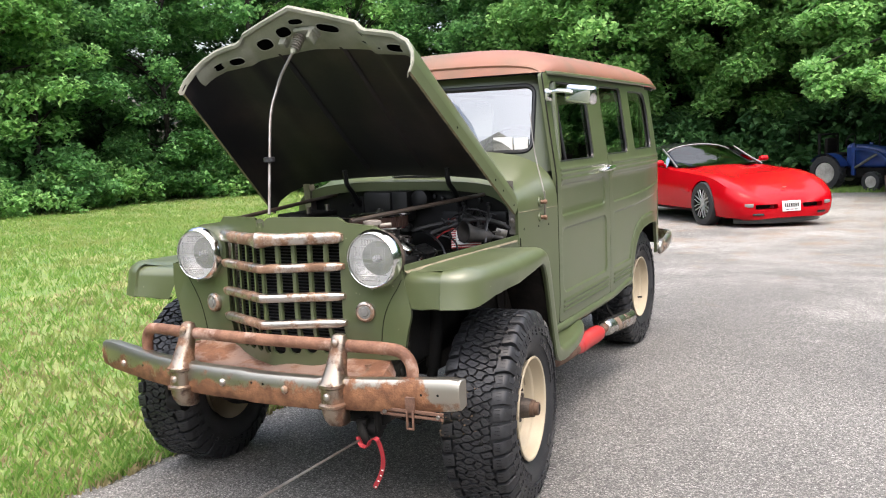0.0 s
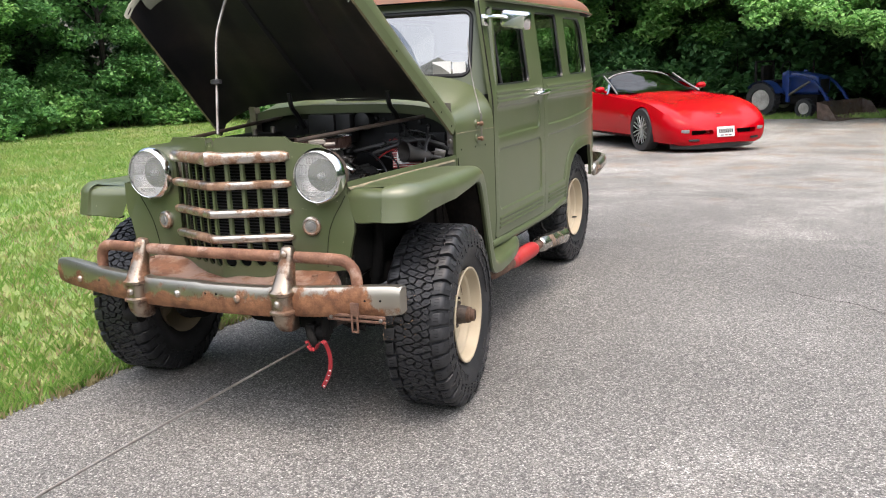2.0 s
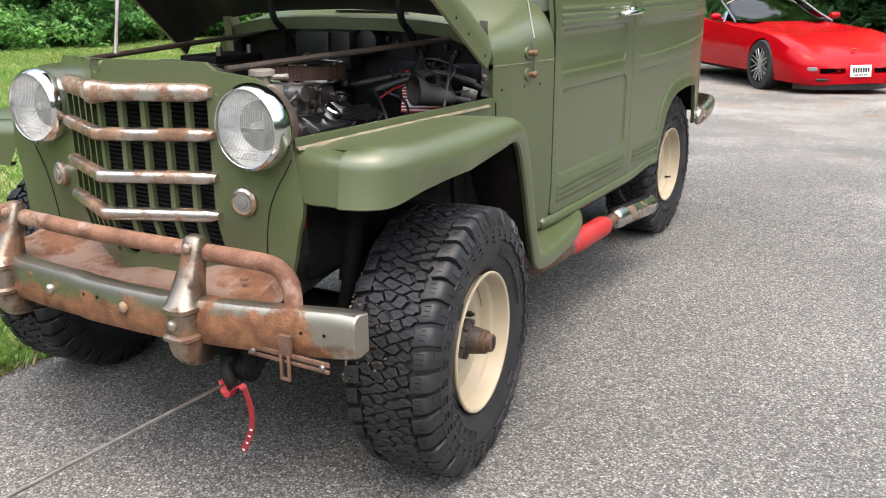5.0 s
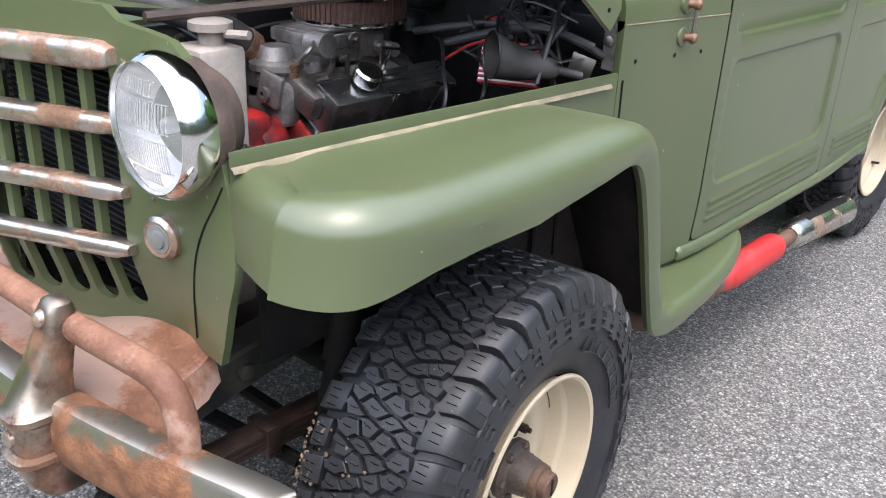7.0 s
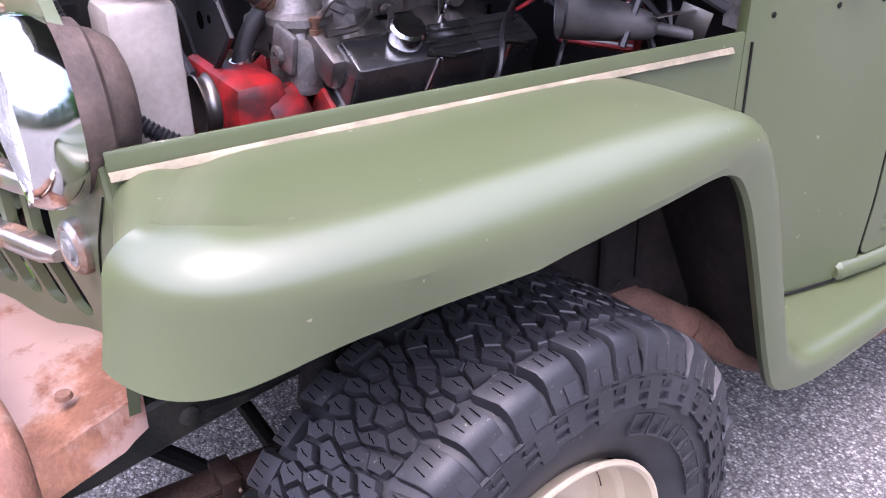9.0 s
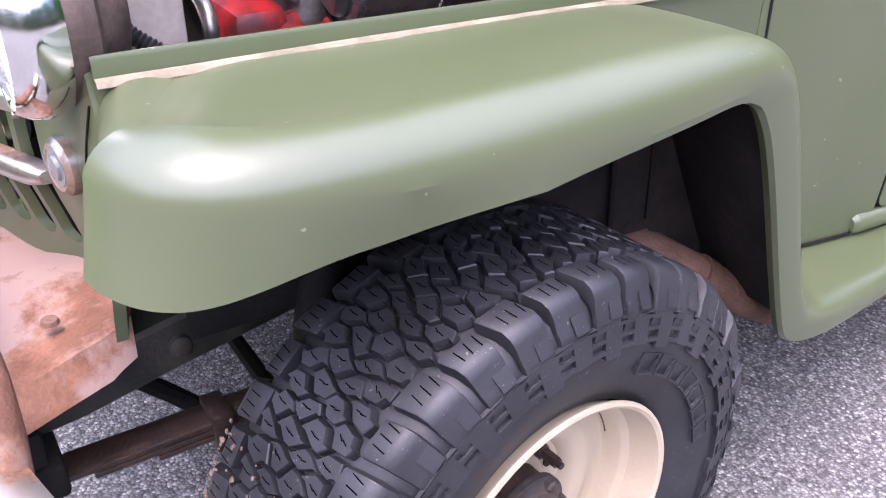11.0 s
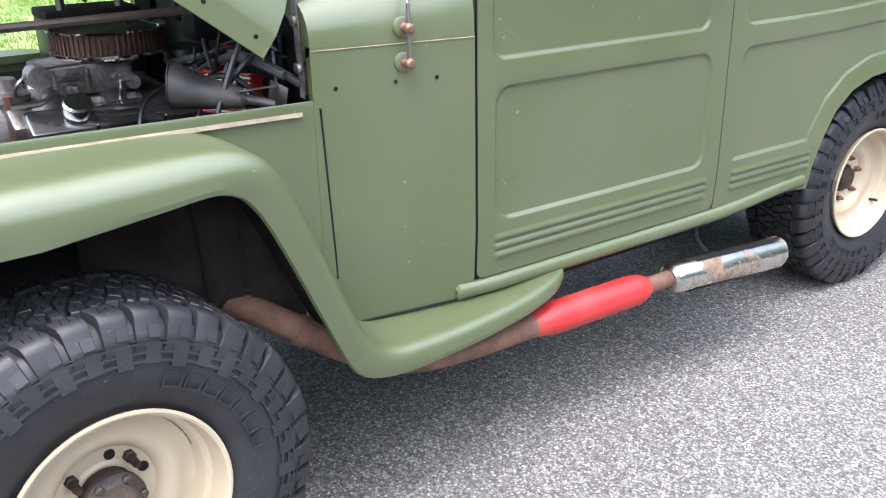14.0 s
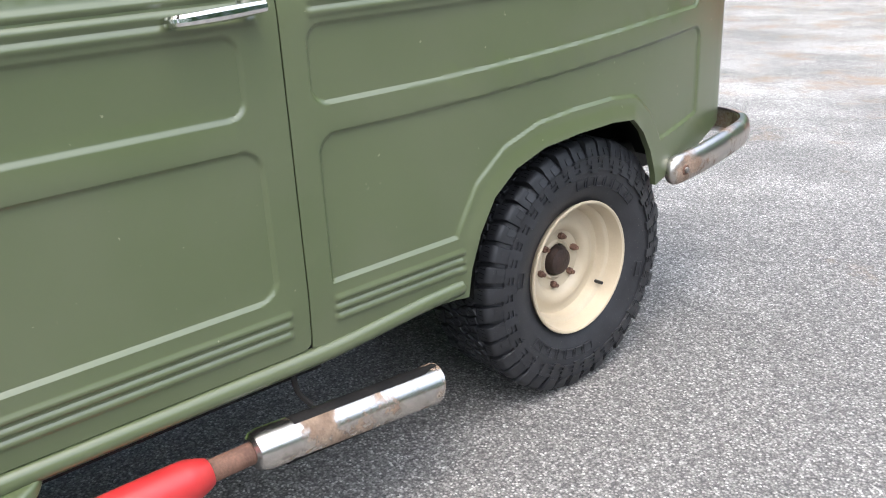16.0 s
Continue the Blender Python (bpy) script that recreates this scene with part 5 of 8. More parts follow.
def tread_cells():
    """Four rows of interlocking six-sided blocks between zigzag grooves; the corners are shared and shifted at random."""
    rnd, corner, cells = random.Random(7), {}, []
    count = PITCHES * 4
    lines = (-0.067, -0.034, 0.0, 0.034, 0.067)
    for b, v in enumerate(lines):
        for j in range(count):
            up = 1 if (j + b) % 2 == 0 else -1
            amp = 0.0075 if 0 < b < 4 else 0.0045
            corner[b, j] = (rnd.uniform(-0.0058, 0.0058), v + up * amp + rnd.uniform(-0.0046, 0.0046))
    for row in range(4):
        for k in range(count // 2):
            j0 = 2 * k + row % 2
            poly = []
            for b, js in ((row, (j0, j0 + 1, j0 + 2)), (row + 1, (j0 + 2, j0 + 1, j0))):
                for j in js:
                    du, v = corner[b, j % count]
                    poly.append((j * PITCH / 4 + du, v))
            cu, cv = sum(p[0] for p in poly) / 6, sum(p[1] for p in poly) / 6
            poly = [(cu + (u - cu) * 0.80, cv + (v - cv) * 0.82) for u, v in poly]
            # the two halves of a block are stepped against each other
            shove = rnd.choice((-1, 1)) * rnd.uniform(0.0022, 0.0045)
            cells.append([(u, v + d * shove) for (u, v), d in zip([poly[0], poly[1], poly[1], poly[2], poly[3], poly[4], poly[4], poly[5]], (1, 1, -1, -1, -1, -1, 1, 1))])
    return cells


CELLS = tread_cells()


def tread():
    rnd = random.Random(17)
    geos = [block(poly, -rnd.random() * 0.0008) for poly in CELLS]
    for i in range(PITCHES):
        a0 = 2 * math.pi * i / PITCHES
        for s in (1, -1):
            shift = 0.25 if s < 0 else 0.0
            u1, u2 = PITCH * (0.06 + shift), PITCH * (0.86 + shift)
            # shoulder blocks: every other one reaches farther in and stands proud, the next is cut back
            if i % 2:
                sec = [(0.071, 0.0), (0.104, 0.0), (0.1145, -0.003), (0.1205, -0.009)]
                sec = [(v, crown(v) + d) for v, d in sec] + [(0.1250, 0.3420), (0.1275, 0.338), (0.1300, 0.325)]
            else:
                sec = [(0.078, 0.0), (0.101, -0.001), (0.1100, -0.005), (0.1160, -0.012)]
                sec = [(v, crown(v) + d) for v, d in sec] + [(0.1215, 0.3420), (0.1250, 0.338), (0.1295, 0.325)]
            rings = []
            skew = 0.010 * s / R_TYRE
            for u, d in ((u1, -0.012), (u1 + 0.0018, -0.001), (u1 + 0.004, 0.0), (u2 - 0.004, 0.0), (u2 - 0.0018, -0.001), (u2, -0.012)):
                a = a0 + u / R_TYRE
                turn = [skew * max(0, (0.108 - v) / 0.04) for v, r in sec]
                rings.append([(s * v, (r + d) * math.cos(a + t), (r + d) * math.sin(a + t)) for (v, r), t in zip(sec, turn)] +
                             [(s * v, (r - 0.02) * math.cos(a + t), (r - 0.02) * math.sin(a + t)) for (v, r), t in reversed(list(zip(sec, turn)))])
            geos.append(flip(loft(rings), s))
            # a raised half on the outer face of each shoulder block
            for ra, rb, q0, q1, out in ((0.3315, 0.3500, 0.10, 0.46, 0.0030),):
                vs = []
                for t in (-0.006, out):
                    for r in (ra, rb):
                        x = (0.1285 if r < 0.34 else 0.1205 if i % 2 else 0.1170) + t
                        for q in (q0, q1):
                            a = a0 + PITCH * (q + shift) / R_TYRE
                            vs.append((s * x, r * math.cos(a), r * math.sin(a)))
                geos.append(flip((vs, [(4, 6, 7, 5), (0, 1, 5, 4), (1, 3, 7, 5), (3, 2, 6, 7), (2, 0, 4, 6)]), -s))
            # ladder band lower on the sidewall: upright bars and pairs of pockets between them
            low = 0.283 if i % 2 else 0.289
            for ra, rb, uu, ul in ((low, 0.3225, 0.0, 0.55), (0.2900, 0.2945, 0.55, 0.45), (0.3040, 0.3080, 0.55, 0.45), (0.3180, 0.3225, 0.55, 0.45)):
                rr = [(0.1255 + (0.324 - r) * 0.20, r, a0 + PITCH * (uu + q * ul + shift) / R_TYRE) for r in (ra, rb) for q in (0, 1)]
                vs = [(s * (x - t), r * math.cos(a), r * math.sin(a)) for t in (0.008, -0.0040) for x, r, a in rr]
                geos.append(flip((vs, [(4, 6, 7, 5), (0, 1, 5, 4), (1, 3, 7, 5), (3, 2, 6, 7), (2, 0, 4, 6)]), -s))
    return join(*geos)


def sipes():
    """Thin crooked cuts in the tops of the blocks."""
    rnd, geos = random.Random(9), []

    def slit(v0, u0, long, tilt, d=0.0006):
        vs = []
        for q, w in ((-1, -1), (1, -1), (1, 1), (-1, 1)):
            v, u = v0 + q * long / 2 * math.cos(tilt) - w * 0.0007 * math.sin(tilt), u0 + q * long / 2 * math.sin(tilt) + w * 0.0007 * math.cos(tilt)
            r, a = crown(v) + d, u / R_TYRE
            vs.append((v, r * math.cos(a), r * math.sin(a)))
        geos.append((vs, [(0, 1, 2, 3)]))

    for i in range(PITCHES):
        for s in (1, -1):
            for q in (0.24, 0.45, 0.66):
                slit(s * 0.093, PITCH * (i + q + (0.25 if s < 0 else 0)), 0.018, rnd.uniform(-0.1, 0.1))
    for poly in CELLS:
        cu, cv = sum(p[0] for p in poly) / 8, sum(p[1] for p in poly) / 8
        tilt = rnd.uniform(-0.4, 0.4)
        slit(cv - 0.0038, cu - 0.0006, 0.0085, tilt + 0.25)
        slit(cv + 0.0038, cu + 0.0030 * math.sin(tilt), 0.0085, tilt)
    return join(*geos)


def rim_geo():
    prof = [(0.110, 0.196), (0.114, 0.198), (0.118, 0.197), (0.119, 0.193), (0.116, 0.188), (0.106, 0.185), (0.080, 0.1815), (0.073, 0.1785), (0.069, 0.169), (0.065, 0.1665), (0.046, 0.1635), (0.039, 0.160),
            (0.036, 0.146), (0.043, 0.131), (0.046, 0.118), (0.039, 0.101), (0.023, 0.090), (0.019, 0.062), (0.025, 0.056), (0.023, 0.050), (0.0, 0.050)]
    v, f = lathe(prof, "x", 64)
    v2, f2 = lathe([(-0.117, 0.196), (-0.09, 0.182), (0.0, 0.158), (0.036, 0.153)], "x", 40)
    return join((v, [q for q in f if len(q) == 4]), (v2, [q for q in f2 if len(q) == 4]))


SIPES = mesh_of("sipes", *sipes(), 0)
TREAD, CARCASS, RIM = mesh_of("tread", *tread(), 30), mesh_of("tyre", *carcass()), mesh_of("wheel", *rim_geo(), 40)
MOULD = mesh_of("mould_line", *[q for q in (lambda g: (g[0], [f for f in g[1] if len(f) == 4]))(lathe([(0.1255, 0.3265), (0.1302, 0.3262), (0.1302, 0.3252), (0.1255, 0.3250)], "x", 96))])


HUB = mat("greasy_hub", (0.016, 0.010, 0.008), (0.042, 0.024, 0.017), 22, 0.55, 0.2, 0.5, 160, 0.4)


HUBCAST = mat("dusty_hub_casting", (0.030, 0.026, 0.024), (0.075, 0.056, 0.043), 24, 0.6, 0.2, 0.6, 150, 0.4)
DIAL = mat("rusty_hub_dial", (0.045, 0.026, 0.017), (0.10, 0.056, 0.034), 24, 0.65, 0.1, 0.5, 160, 0.4)


def letters(radius, start, widths, tall):
    """Raised hollow bars on the sidewall in the size of the moulded lettering."""
    out, a = [], start
    for w in widths:
        vs = []
        for t in (0.003, -0.0012):
            for inset in (0.0, 0.0028):
                for r, d in ((radius - tall / 2 + inset, inset), (radius - tall / 2 + inset, w - inset), (radius + tall / 2 - inset, w - inset), (radius + tall / 2 - inset, inset)):
                    q = a + d / radius
                    vs.append((0.1296 - t, r * math.cos(q), r * math.sin(q)))
        fs = []
        for k in range(4):
            m = (k + 1) % 4
            fs += [(8 + k, 8 + m, 12 + m, 12 + k), (k, m, 8 + m, 8 + k), (4 + m, 4 + k, 12 + k, 12 + m)]
        out.append((vs, fs))
        a += (w + 0.006) / radius
    return out


def wheel(at, s, front, spin):
    w = part("wheel", RIM, CREAM, wagon, "cream steel wheel with an all-terrain tyre", at @ (Matrix.Identity(4) if s > 0 else Matrix.Rotation(math.pi, 4, "Z")))
    tyre = part("tyre", CARCASS, RUBBER, w, "black all-terrain tyre")
    tagged(part("tread", TREAD, RUBBER, w, "chunky tread blocks"), kind="stuff")
    tagged(part("tread_cut", SIPES, HOLE, w, "fine cuts in the tread"), kind="stuff")
    part("mould_line", MOULD, RUBBER, w)
    for start in (0.14 + spin, 3.30 + spin):
        for g in letters(0.257, start, (0.030, 0.036, 0.034, 0.034, 0.034, 0.034, 0.036), 0.030):
            part("sidewall_mark", g, RUBBER, w)
    for turn in (2.38, 5.4):
        for g in letters(0.262, turn + spin, (0.046,), 0.022):
            part("sidewall_mark", g, RUBBER, w)
    for i in range(6):
        a = 2 * math.pi * i / 6 + 0.3
        c, d = 0.074 * math.cos(a), 0.074 * math.sin(a)
        if front:
            part("lug_hole", lathe([(0.0215, 0.010), (0.0240, 0.010)], "x", 14, pose(0.0, c, d)), BLACK, w)
        else:
            part("lug_nut", lathe([(0.018, 0.010), (0.034, 0.010), (0.036, 0.006), (0.044, 0.006)], "x", 6, pose(0, c, d)), RUST, w)
    if front:
        hub = part("hub", lathe([(-0.02, 0.049), (0.052, 0.049), (0.054, 0.054)], "x", 32), HUB, w, "greasy dark brown hub drum")
        flange = lathe([(0.053, 0.050), (0.054, 0.057), (0.064, 0.057), (0.067, 0.048), (0.074, 0.040), (0.104, 0.036), (0.112, 0.033)], "x", 32)
        part("hub_cover", flange, HUBCAST, hub, "dusty grey bolted hub cover")
        dial = part("hub_dial", lathe([(0.109, 0.033), (0.113, 0.0345), (0.124, 0.032), (0.126, 0.026), (0.139, 0.025), (0.142, 0.022), (0.1425, 0.001)], "x", 28), DIAL, hub, "rusty round hub dial with a slot")
        part("dial_slot", box((0.002, 0.005, 0.034), (0.1428, 0, 0)), BLACK, dial)
        for i in range(6):
            a = 2 * math.pi * i / 6
            part("hub_bolt", lathe([(0.062, 0.0090), (0.074, 0.0090), (0.077, 0.005)], "x", 6, pose(0, 0.048 * math.cos(a), 0.048 * math.sin(a))), HUBCAST, hub)
        for a in (0.85, 2.4, 3.45):
            nut = join(lathe([(0.022, 0.012), (0.032, 0.012), (0.034, 0.008), (0.040, 0.0085), (0.058, 0.0085)], "x", 6, pose(0, 0.074 * math.cos(a), 0.074 * math.sin(a))),
                       lathe([(0.056, 0.005), (0.066, 0.005)], "x", 10, pose(0, 0.074 * math.cos(a), 0.074 * math.sin(a))))
            part("lug_nut", nut, HUB, w)
        part("weld_seam", tube([(0.0435, 0.1625 * math.cos(a), 0.1625 * math.sin(a)) for a in (0.25 + 1.3 * k / 16 for k in range(17))], 0.0012, 6, 0), HUB, w, "dark crack between wheel disc and rim")
    else:
        part("hub", lathe([(0.0, 0.046), (0.03, 0.044), (0.042, 0.038), (0.05, 0.02), (0.051, 0.004)], "x", 28), HUB, w, "dark rusty rear hub")
    part("valve_stem", tube([(0.062, 0.132, -0.098), (0.092, 0.126, -0.094)] if not front else [(0.062, -0.142, 0.066), (0.092, -0.136, 0.064)], 0.0055, 8, 0), PLASTIC, w)
    return w


STEER = 6.2
muddy = wheel(Matrix.Translation((0.702, -0.013, 0.373)) @ Matrix.Rotation(radians(STEER), 4, "Z"), 1, True, 0.0)
mud_rnd = random.Random(41)
MUD = mat("dried_mud", (0.075, 0.050, 0.034), (0.18, 0.125, 0.085), 60, 0.95, 0, 0.6, 120, 0.4)
lumps = []
for k in range(120):
    a, v = 2.86 + mud_rnd.uniform(-0.30, 0.30), -0.118 + 0.14 * mud_rnd.random() ** 2.2
    r, size = crown(v) - 0.002, mud_rnd.uniform(0.0015, 0.0042)
    lump = lathe([(-0.5, 0.1), (-0.35, 0.8), (0.0, 1.0), (0.35, 0.75), (0.5, 0.1)], "z", 7)
    lump = [(x * mud_rnd.uniform(0.7, 1.3), y * mud_rnd.uniform(0.7, 1.3), z) for x, y, z in lump[0]], lump[1]
    lumps.append(moved(lump, Matrix.Translation((v, r * math.cos(a), r * math.sin(a))) @ Matrix.Rotation(a - math.pi / 2, 4, "X") @ Matrix.Diagonal((size, size, size, 1))))
tagged(part("mud", join(*lumps), MUD, muddy, "dried brown mud in the tread"), kind="stuff")
wheel(Matrix.Translation((-0.765, -0.005, 0.373)) @ Matrix.Rotation(radians(STEER), 4, "Z"), -1, True, 1.0)
wheel(pose(0.422, 2.672, 0.375), 1, False, 0.50)
wheel(pose(-0.422, 2.672, 0.375), -1, False, 2.0)

# ---- chassis, springs, exhaust ----
RAIL = mat("oily_dark_paint", (0.010, 0.012, 0.010), (0.030, 0.028, 0.022), 16, 0.5, 0, 0.3, 110, 0.4, spec=0.3)
for s in (1, -1):
    rail = []
    for y, lo, hi in ((-0.53, 0.500, 0.575), (-0.46, 0.508, 0.588), (-0.34, 0.535, 0.612), (-0.18, 0.566, 0.636), (0.0, 0.575, 0.660), (0.35, 0.570, 0.668), (1.5, 0.568, 0.668), (3.30, 0.568, 0.668)):
        rail.append([(s * x, y, z) for x, z in ((0.385, lo), (0.440, lo), (0.446, lo + 0.006), (0.446, hi - 0.006), (0.440, hi), (0.385, hi))])
    rail = part("frame_rail", flip(loft(rail), -s), RAIL, wagon, "grimy chassis rail that drops towards the front")
    for y, z, r in ((-0.335, 0.572, 0.016), (-0.285, 0.606, 0.011), (-0.23, 0.585, 0.008), (-0.14, 0.625, 0.008), (-0.05, 0.60, 0.010), (0.05, 0.64, 0.008)):
        part("rail_bolt", lathe([(0, r), (s * 0.006, r * 0.9), (s * 0.009, r * 0.5)], "x", 12, pose(s * 0.446, y, z)), RAIL, rail)
    spring = part("leaf_spring", join(*[box((0.05, 0.86 - 0.16 * i, 0.009), (s * 0.44, -0.12, 0.440 - 0.010 * i), 0.002) for i in range(4)]), HUB, wagon, "rusty leaf spring pack")
    part("shackle", join(lathe([(-0.035, 0.032), (0.035, 0.032)], "x", 18, pose(s * 0.44, -0.55, 0.43)), box((0.02, 0.06, 0.12), (s * 0.475, -0.545, 0.48), 0.008)), BLACK, spring)
    part("spring_clip", box((0.062, 0.03, 0.06), (s * 0.44, -0.30, 0.425), 0.004), HUB, spring)
    part("shock_absorber", join(tube([(s * 0.49, -0.13, 0.80), (s * 0.49, -0.17, 0.55)], 0.030, 12, 0), tube([(s * 0.49, -0.17, 0.56), (s * 0.47, -0.21, 0.36)], 0.020, 12, 0)), BLACK, wagon, "black shock absorber")
    part("brake_drum", lathe([(0.0, 0.13), (0.08, 0.14), (0.09, 0.12)], "x", 28, pose(s * 0.53, 0.005, 0.386, 0, 0 if s > 0 else 180, 0)), BLACK, wagon)
    part("steering_arm", tube([(s * 0.47, -0.25, 0.36), (s * 0.38, -0.30, 0.40), (s * 0.36, -0.42, 0.52)], 0.014, 8, 3), BLACK, wagon)
    house = [[(s * x, 2.655 + 0.43 * math.cos(a), 0.42 + 0.43 * math.sin(a)) for a in (0.5 + 2.6 * i / 13 for i in range(14))] for x in (0.57, 0.40, 0.20)]
    part("wheel_housing", loft(house, False), BLACK, wagon)
    part("brake_drum", lathe([(0.0, 0.13), (0.08, 0.14), (0.09, 0.12)], "x", 24, pose(s * 0.30, 2.655, 0.386, 0, 0 if s > 0 else 180, 0)), BLACK, wagon)
part("front_axle", join(tube([(-0.6, 0.005, 0.386), (0.6, 0.005, 0.386)], 0.040, 12, 0), lathe([(-0.1, 0.05), (-0.06, 0.12), (0.06, 0.12), (0.1, 0.05)], "x", 20, pose(-0.15, 0.005, 0.386))), BLACK, wagon)
part("rear_axle", join(tube([(-0.36, 2.655, 0.386), (0.36, 2.655, 0.386)], 0.042, 12, 0), lathe([(-0.1, 0.05), (-0.06, 0.13), (0.06, 0.13), (0.1, 0.05)], "x", 20, pose(0, 2.655, 0.386))), BLACK, wagon)
part("tie_rod", tube([(-0.55, -0.19, 0.37), (0.55, -0.19, 0.37)], 0.014, 8, 0), BLACK, wagon)
part("cross_member", box((0.74, 0.08, 0.07), (0, -0.38, 0.535), 0.01), BLACK, wagon)
part("underbody", join(box((1.08, 1.2, 0.06), (0, 1.55, 0.46), 0.02), box((0.5, 1.2, 0.06), (0, 2.7, 0.46), 0.02)), BLACK, wagon)
part("gearbox", box((0.34, 0.9, 0.26), (0, 0.85, 0.45), 0.06), BLACK, wagon)

pipe = part("exhaust_pipe", tube([(0.38, 0.05, 0.675), (0.45, 0.19, 0.635), (0.53, 0.31, 0.588), (0.60, 0.415, 0.525), (0.64, 0.53, 0.448), (0.645, 0.68, 0.375), (0.637, 0.85, 0.348), (0.632, 1.06, 0.343)], 0.030, 14, 6), RUST, wagon, "rusty exhaust pipe")
part("pipe_joint", lathe([(0, 0.034), (0.025, 0.034)], "y", 16, pose(0.608, 0.43, 0.515, -36, 0, -20)), RUST, pipe)
part("silencer", tube([(0.632, 1.05, 0.344), (0.632, 1.085, 0.345), (0.632, 1.13, 0.346), (0.632, 1.38, 0.343), (0.632, 1.42, 0.342), (0.632, 1.452, 0.342)], [0.030, 0.038, 0.043, 0.044, 0.041, 0.029], 18, 4), SPRAYRED, pipe, "bright red painted silencer")
part("tail_pipe", tube([(0.632, 1.43, 0.342), (0.632, 1.58, 0.34)], 0.024, 12, 0), RUST, pipe)
tip = []
for i, (y, r) in enumerate(((1.545, 0.030), (1.552, 0.040), (1.57, 0.0455), (1.8, 0.047), (1.98, 0.048), (2.028, 0.048))):
    tip.append([(0.632 + r * math.cos(a), y + (0.014 * math.sin(a) if i == 5 else 0), 0.340 - 0.08 * (y - 1.55) + r * math.sin(a)) for a in (2 * math.pi * j / 28 for j in range(28))])
v, f = loft(tip, True, (True, False))
v2, f2 = loft([[(0.632 + (x - 0.632) * 0.93, y, z + 0.0) for x, y, z in reversed(tip[5])], [(0.632 + (x - 0.632) * 0.9, y - 0.4, z + 0.03) for x, y, z in reversed(tip[5])]], True, (False, True))
tailtip = part("exhaust_tip", (v, f), rusted("stained_chrome", (0.54, 0.515, 0.48), (0.13, 0.085, 0.055), (0.25, 0.18, 0.125), 0.36, 0.26, 8), pipe, "slash-cut chrome exhaust tip with brown stains")
part("tip_bore", (v2, f2), BLACK, tailtip)
part("exhaust_hanger", tube([(0.60, 1.68, 0.47), (0.61, 1.68, 0.42), (0.63, 1.70, 0.385)], 0.007, 6, 3), BLACK, pipe)

# rear bumper
rings = []
half = [(0.567, 3.015), (0.568, 3.03), (0.569, 3.055), (0.568, 3.20), (0.553, 3.36), (0.525, 3.48), (0.46, 3.555), (0.33, 3.585), (0.0, 3.60)]
line = curve_points([(x, y, 0.0) for x, y in half] + [(-x, y, 0.0) for x, y in reversed(half[:-1])], 7)
for i, q in enumerate(line):
    d = (line[min(i + 1, len(line) - 1)] - line[max(i - 1, 0)]).normalized()
    n = Vector((d.y, -d.x, 0))
    e = max(0.12, math.sqrt(max(0, 1 - (1 - min(1, (q.y - 3.015) / 0.042)) ** 2)))
    z0 = 0.588 + 0.030 * step(3.0, 3.5, q.y)
    rings.append([q + n * a * (0.45 + 0.55 * e) + Vector((0, 0, z0 + b * e)) for a, b in ((0.0, 0.044), (0.010, 0.046), (0.020, 0.043), (0.028, 0.034), (0.033, 0.018), (0.035, 0.0), (0.033, -0.018), (0.028, -0.034), (0.020, -0.043), (0.010, -0.046), (0.0, -0.044), (0.018, -0.03), (0.022, 0.0), (0.018, 0.03))])
rear = part("rear_bumper", loft(rings), rusted("tarnished_chrome", (0.50, 0.475, 0.44), (0.14, 0.09, 0.06), (0.26, 0.19, 0.14), 0.38, 0.32, 7), wagon, "tarnished chrome rear bumper wrapping the corner")
part("bolt_recess", lathe([(0.0, 0.016), (0.0035, 0.0155), (0.0035, 0.002)], "x", 20, pose(0.602, 3.070, 0.590)), RUST, rear, "rusty ring round the bolt")
part("bumper_bolt", lathe([(0, 0.010), (0.007, 0.009), (0.010, 0.004)], "x", 16, pose(0.604, 3.070, 0.590)), STEEL, rear)

# ---- engine bay ----
BLACKCHROME = mat("black_chrome", (0.17, 0.17, 0.17), (0.26, 0.26, 0.255), 9, 0.16, 0.95, 0.04, 80, 0.2, rough2=0.34)
CASTING = mat("grimy_casting", (0.27, 0.255, 0.245), (0.10, 0.088, 0.08), 18, 0.5, 0.6, 0.5, 130, 0.3)
PAPER = mat("filter_paper", (0.05, 0.024, 0.017), (0.085, 0.042, 0.03), 60, 0.8, 0, 0.5, 200, 0.3)
HOSE = mat("old_rubber_hose", (0.022, 0.022, 0.024), (0.045, 0.044, 0.045), 12, 0.55, 0, 0.2, 150, 0.2)
engine = thing("engine", "grimy red V8 engine with black valve covers", "engine")
part("engine_block", join(box((0.30, 0.44, 0.28), (0, 0.22, 0.62), 0.03), moved(box((0.110, 0.40, 0.16), (0, 0, 0), 0.02), pose(0.118, 0.235, 0.775, 0, 30, 0)), moved(box((0.110, 0.40, 0.16), (0, 0, 0), 0.02), pose(-0.118, 0.235, 0.775, 0, -30, 0))), REDENG, engine, "oily red engine block")
part("timing_cover", box((0.26, 0.10, 0.26), (0, -0.06, 0.76), 0.03), REDENG, engine)
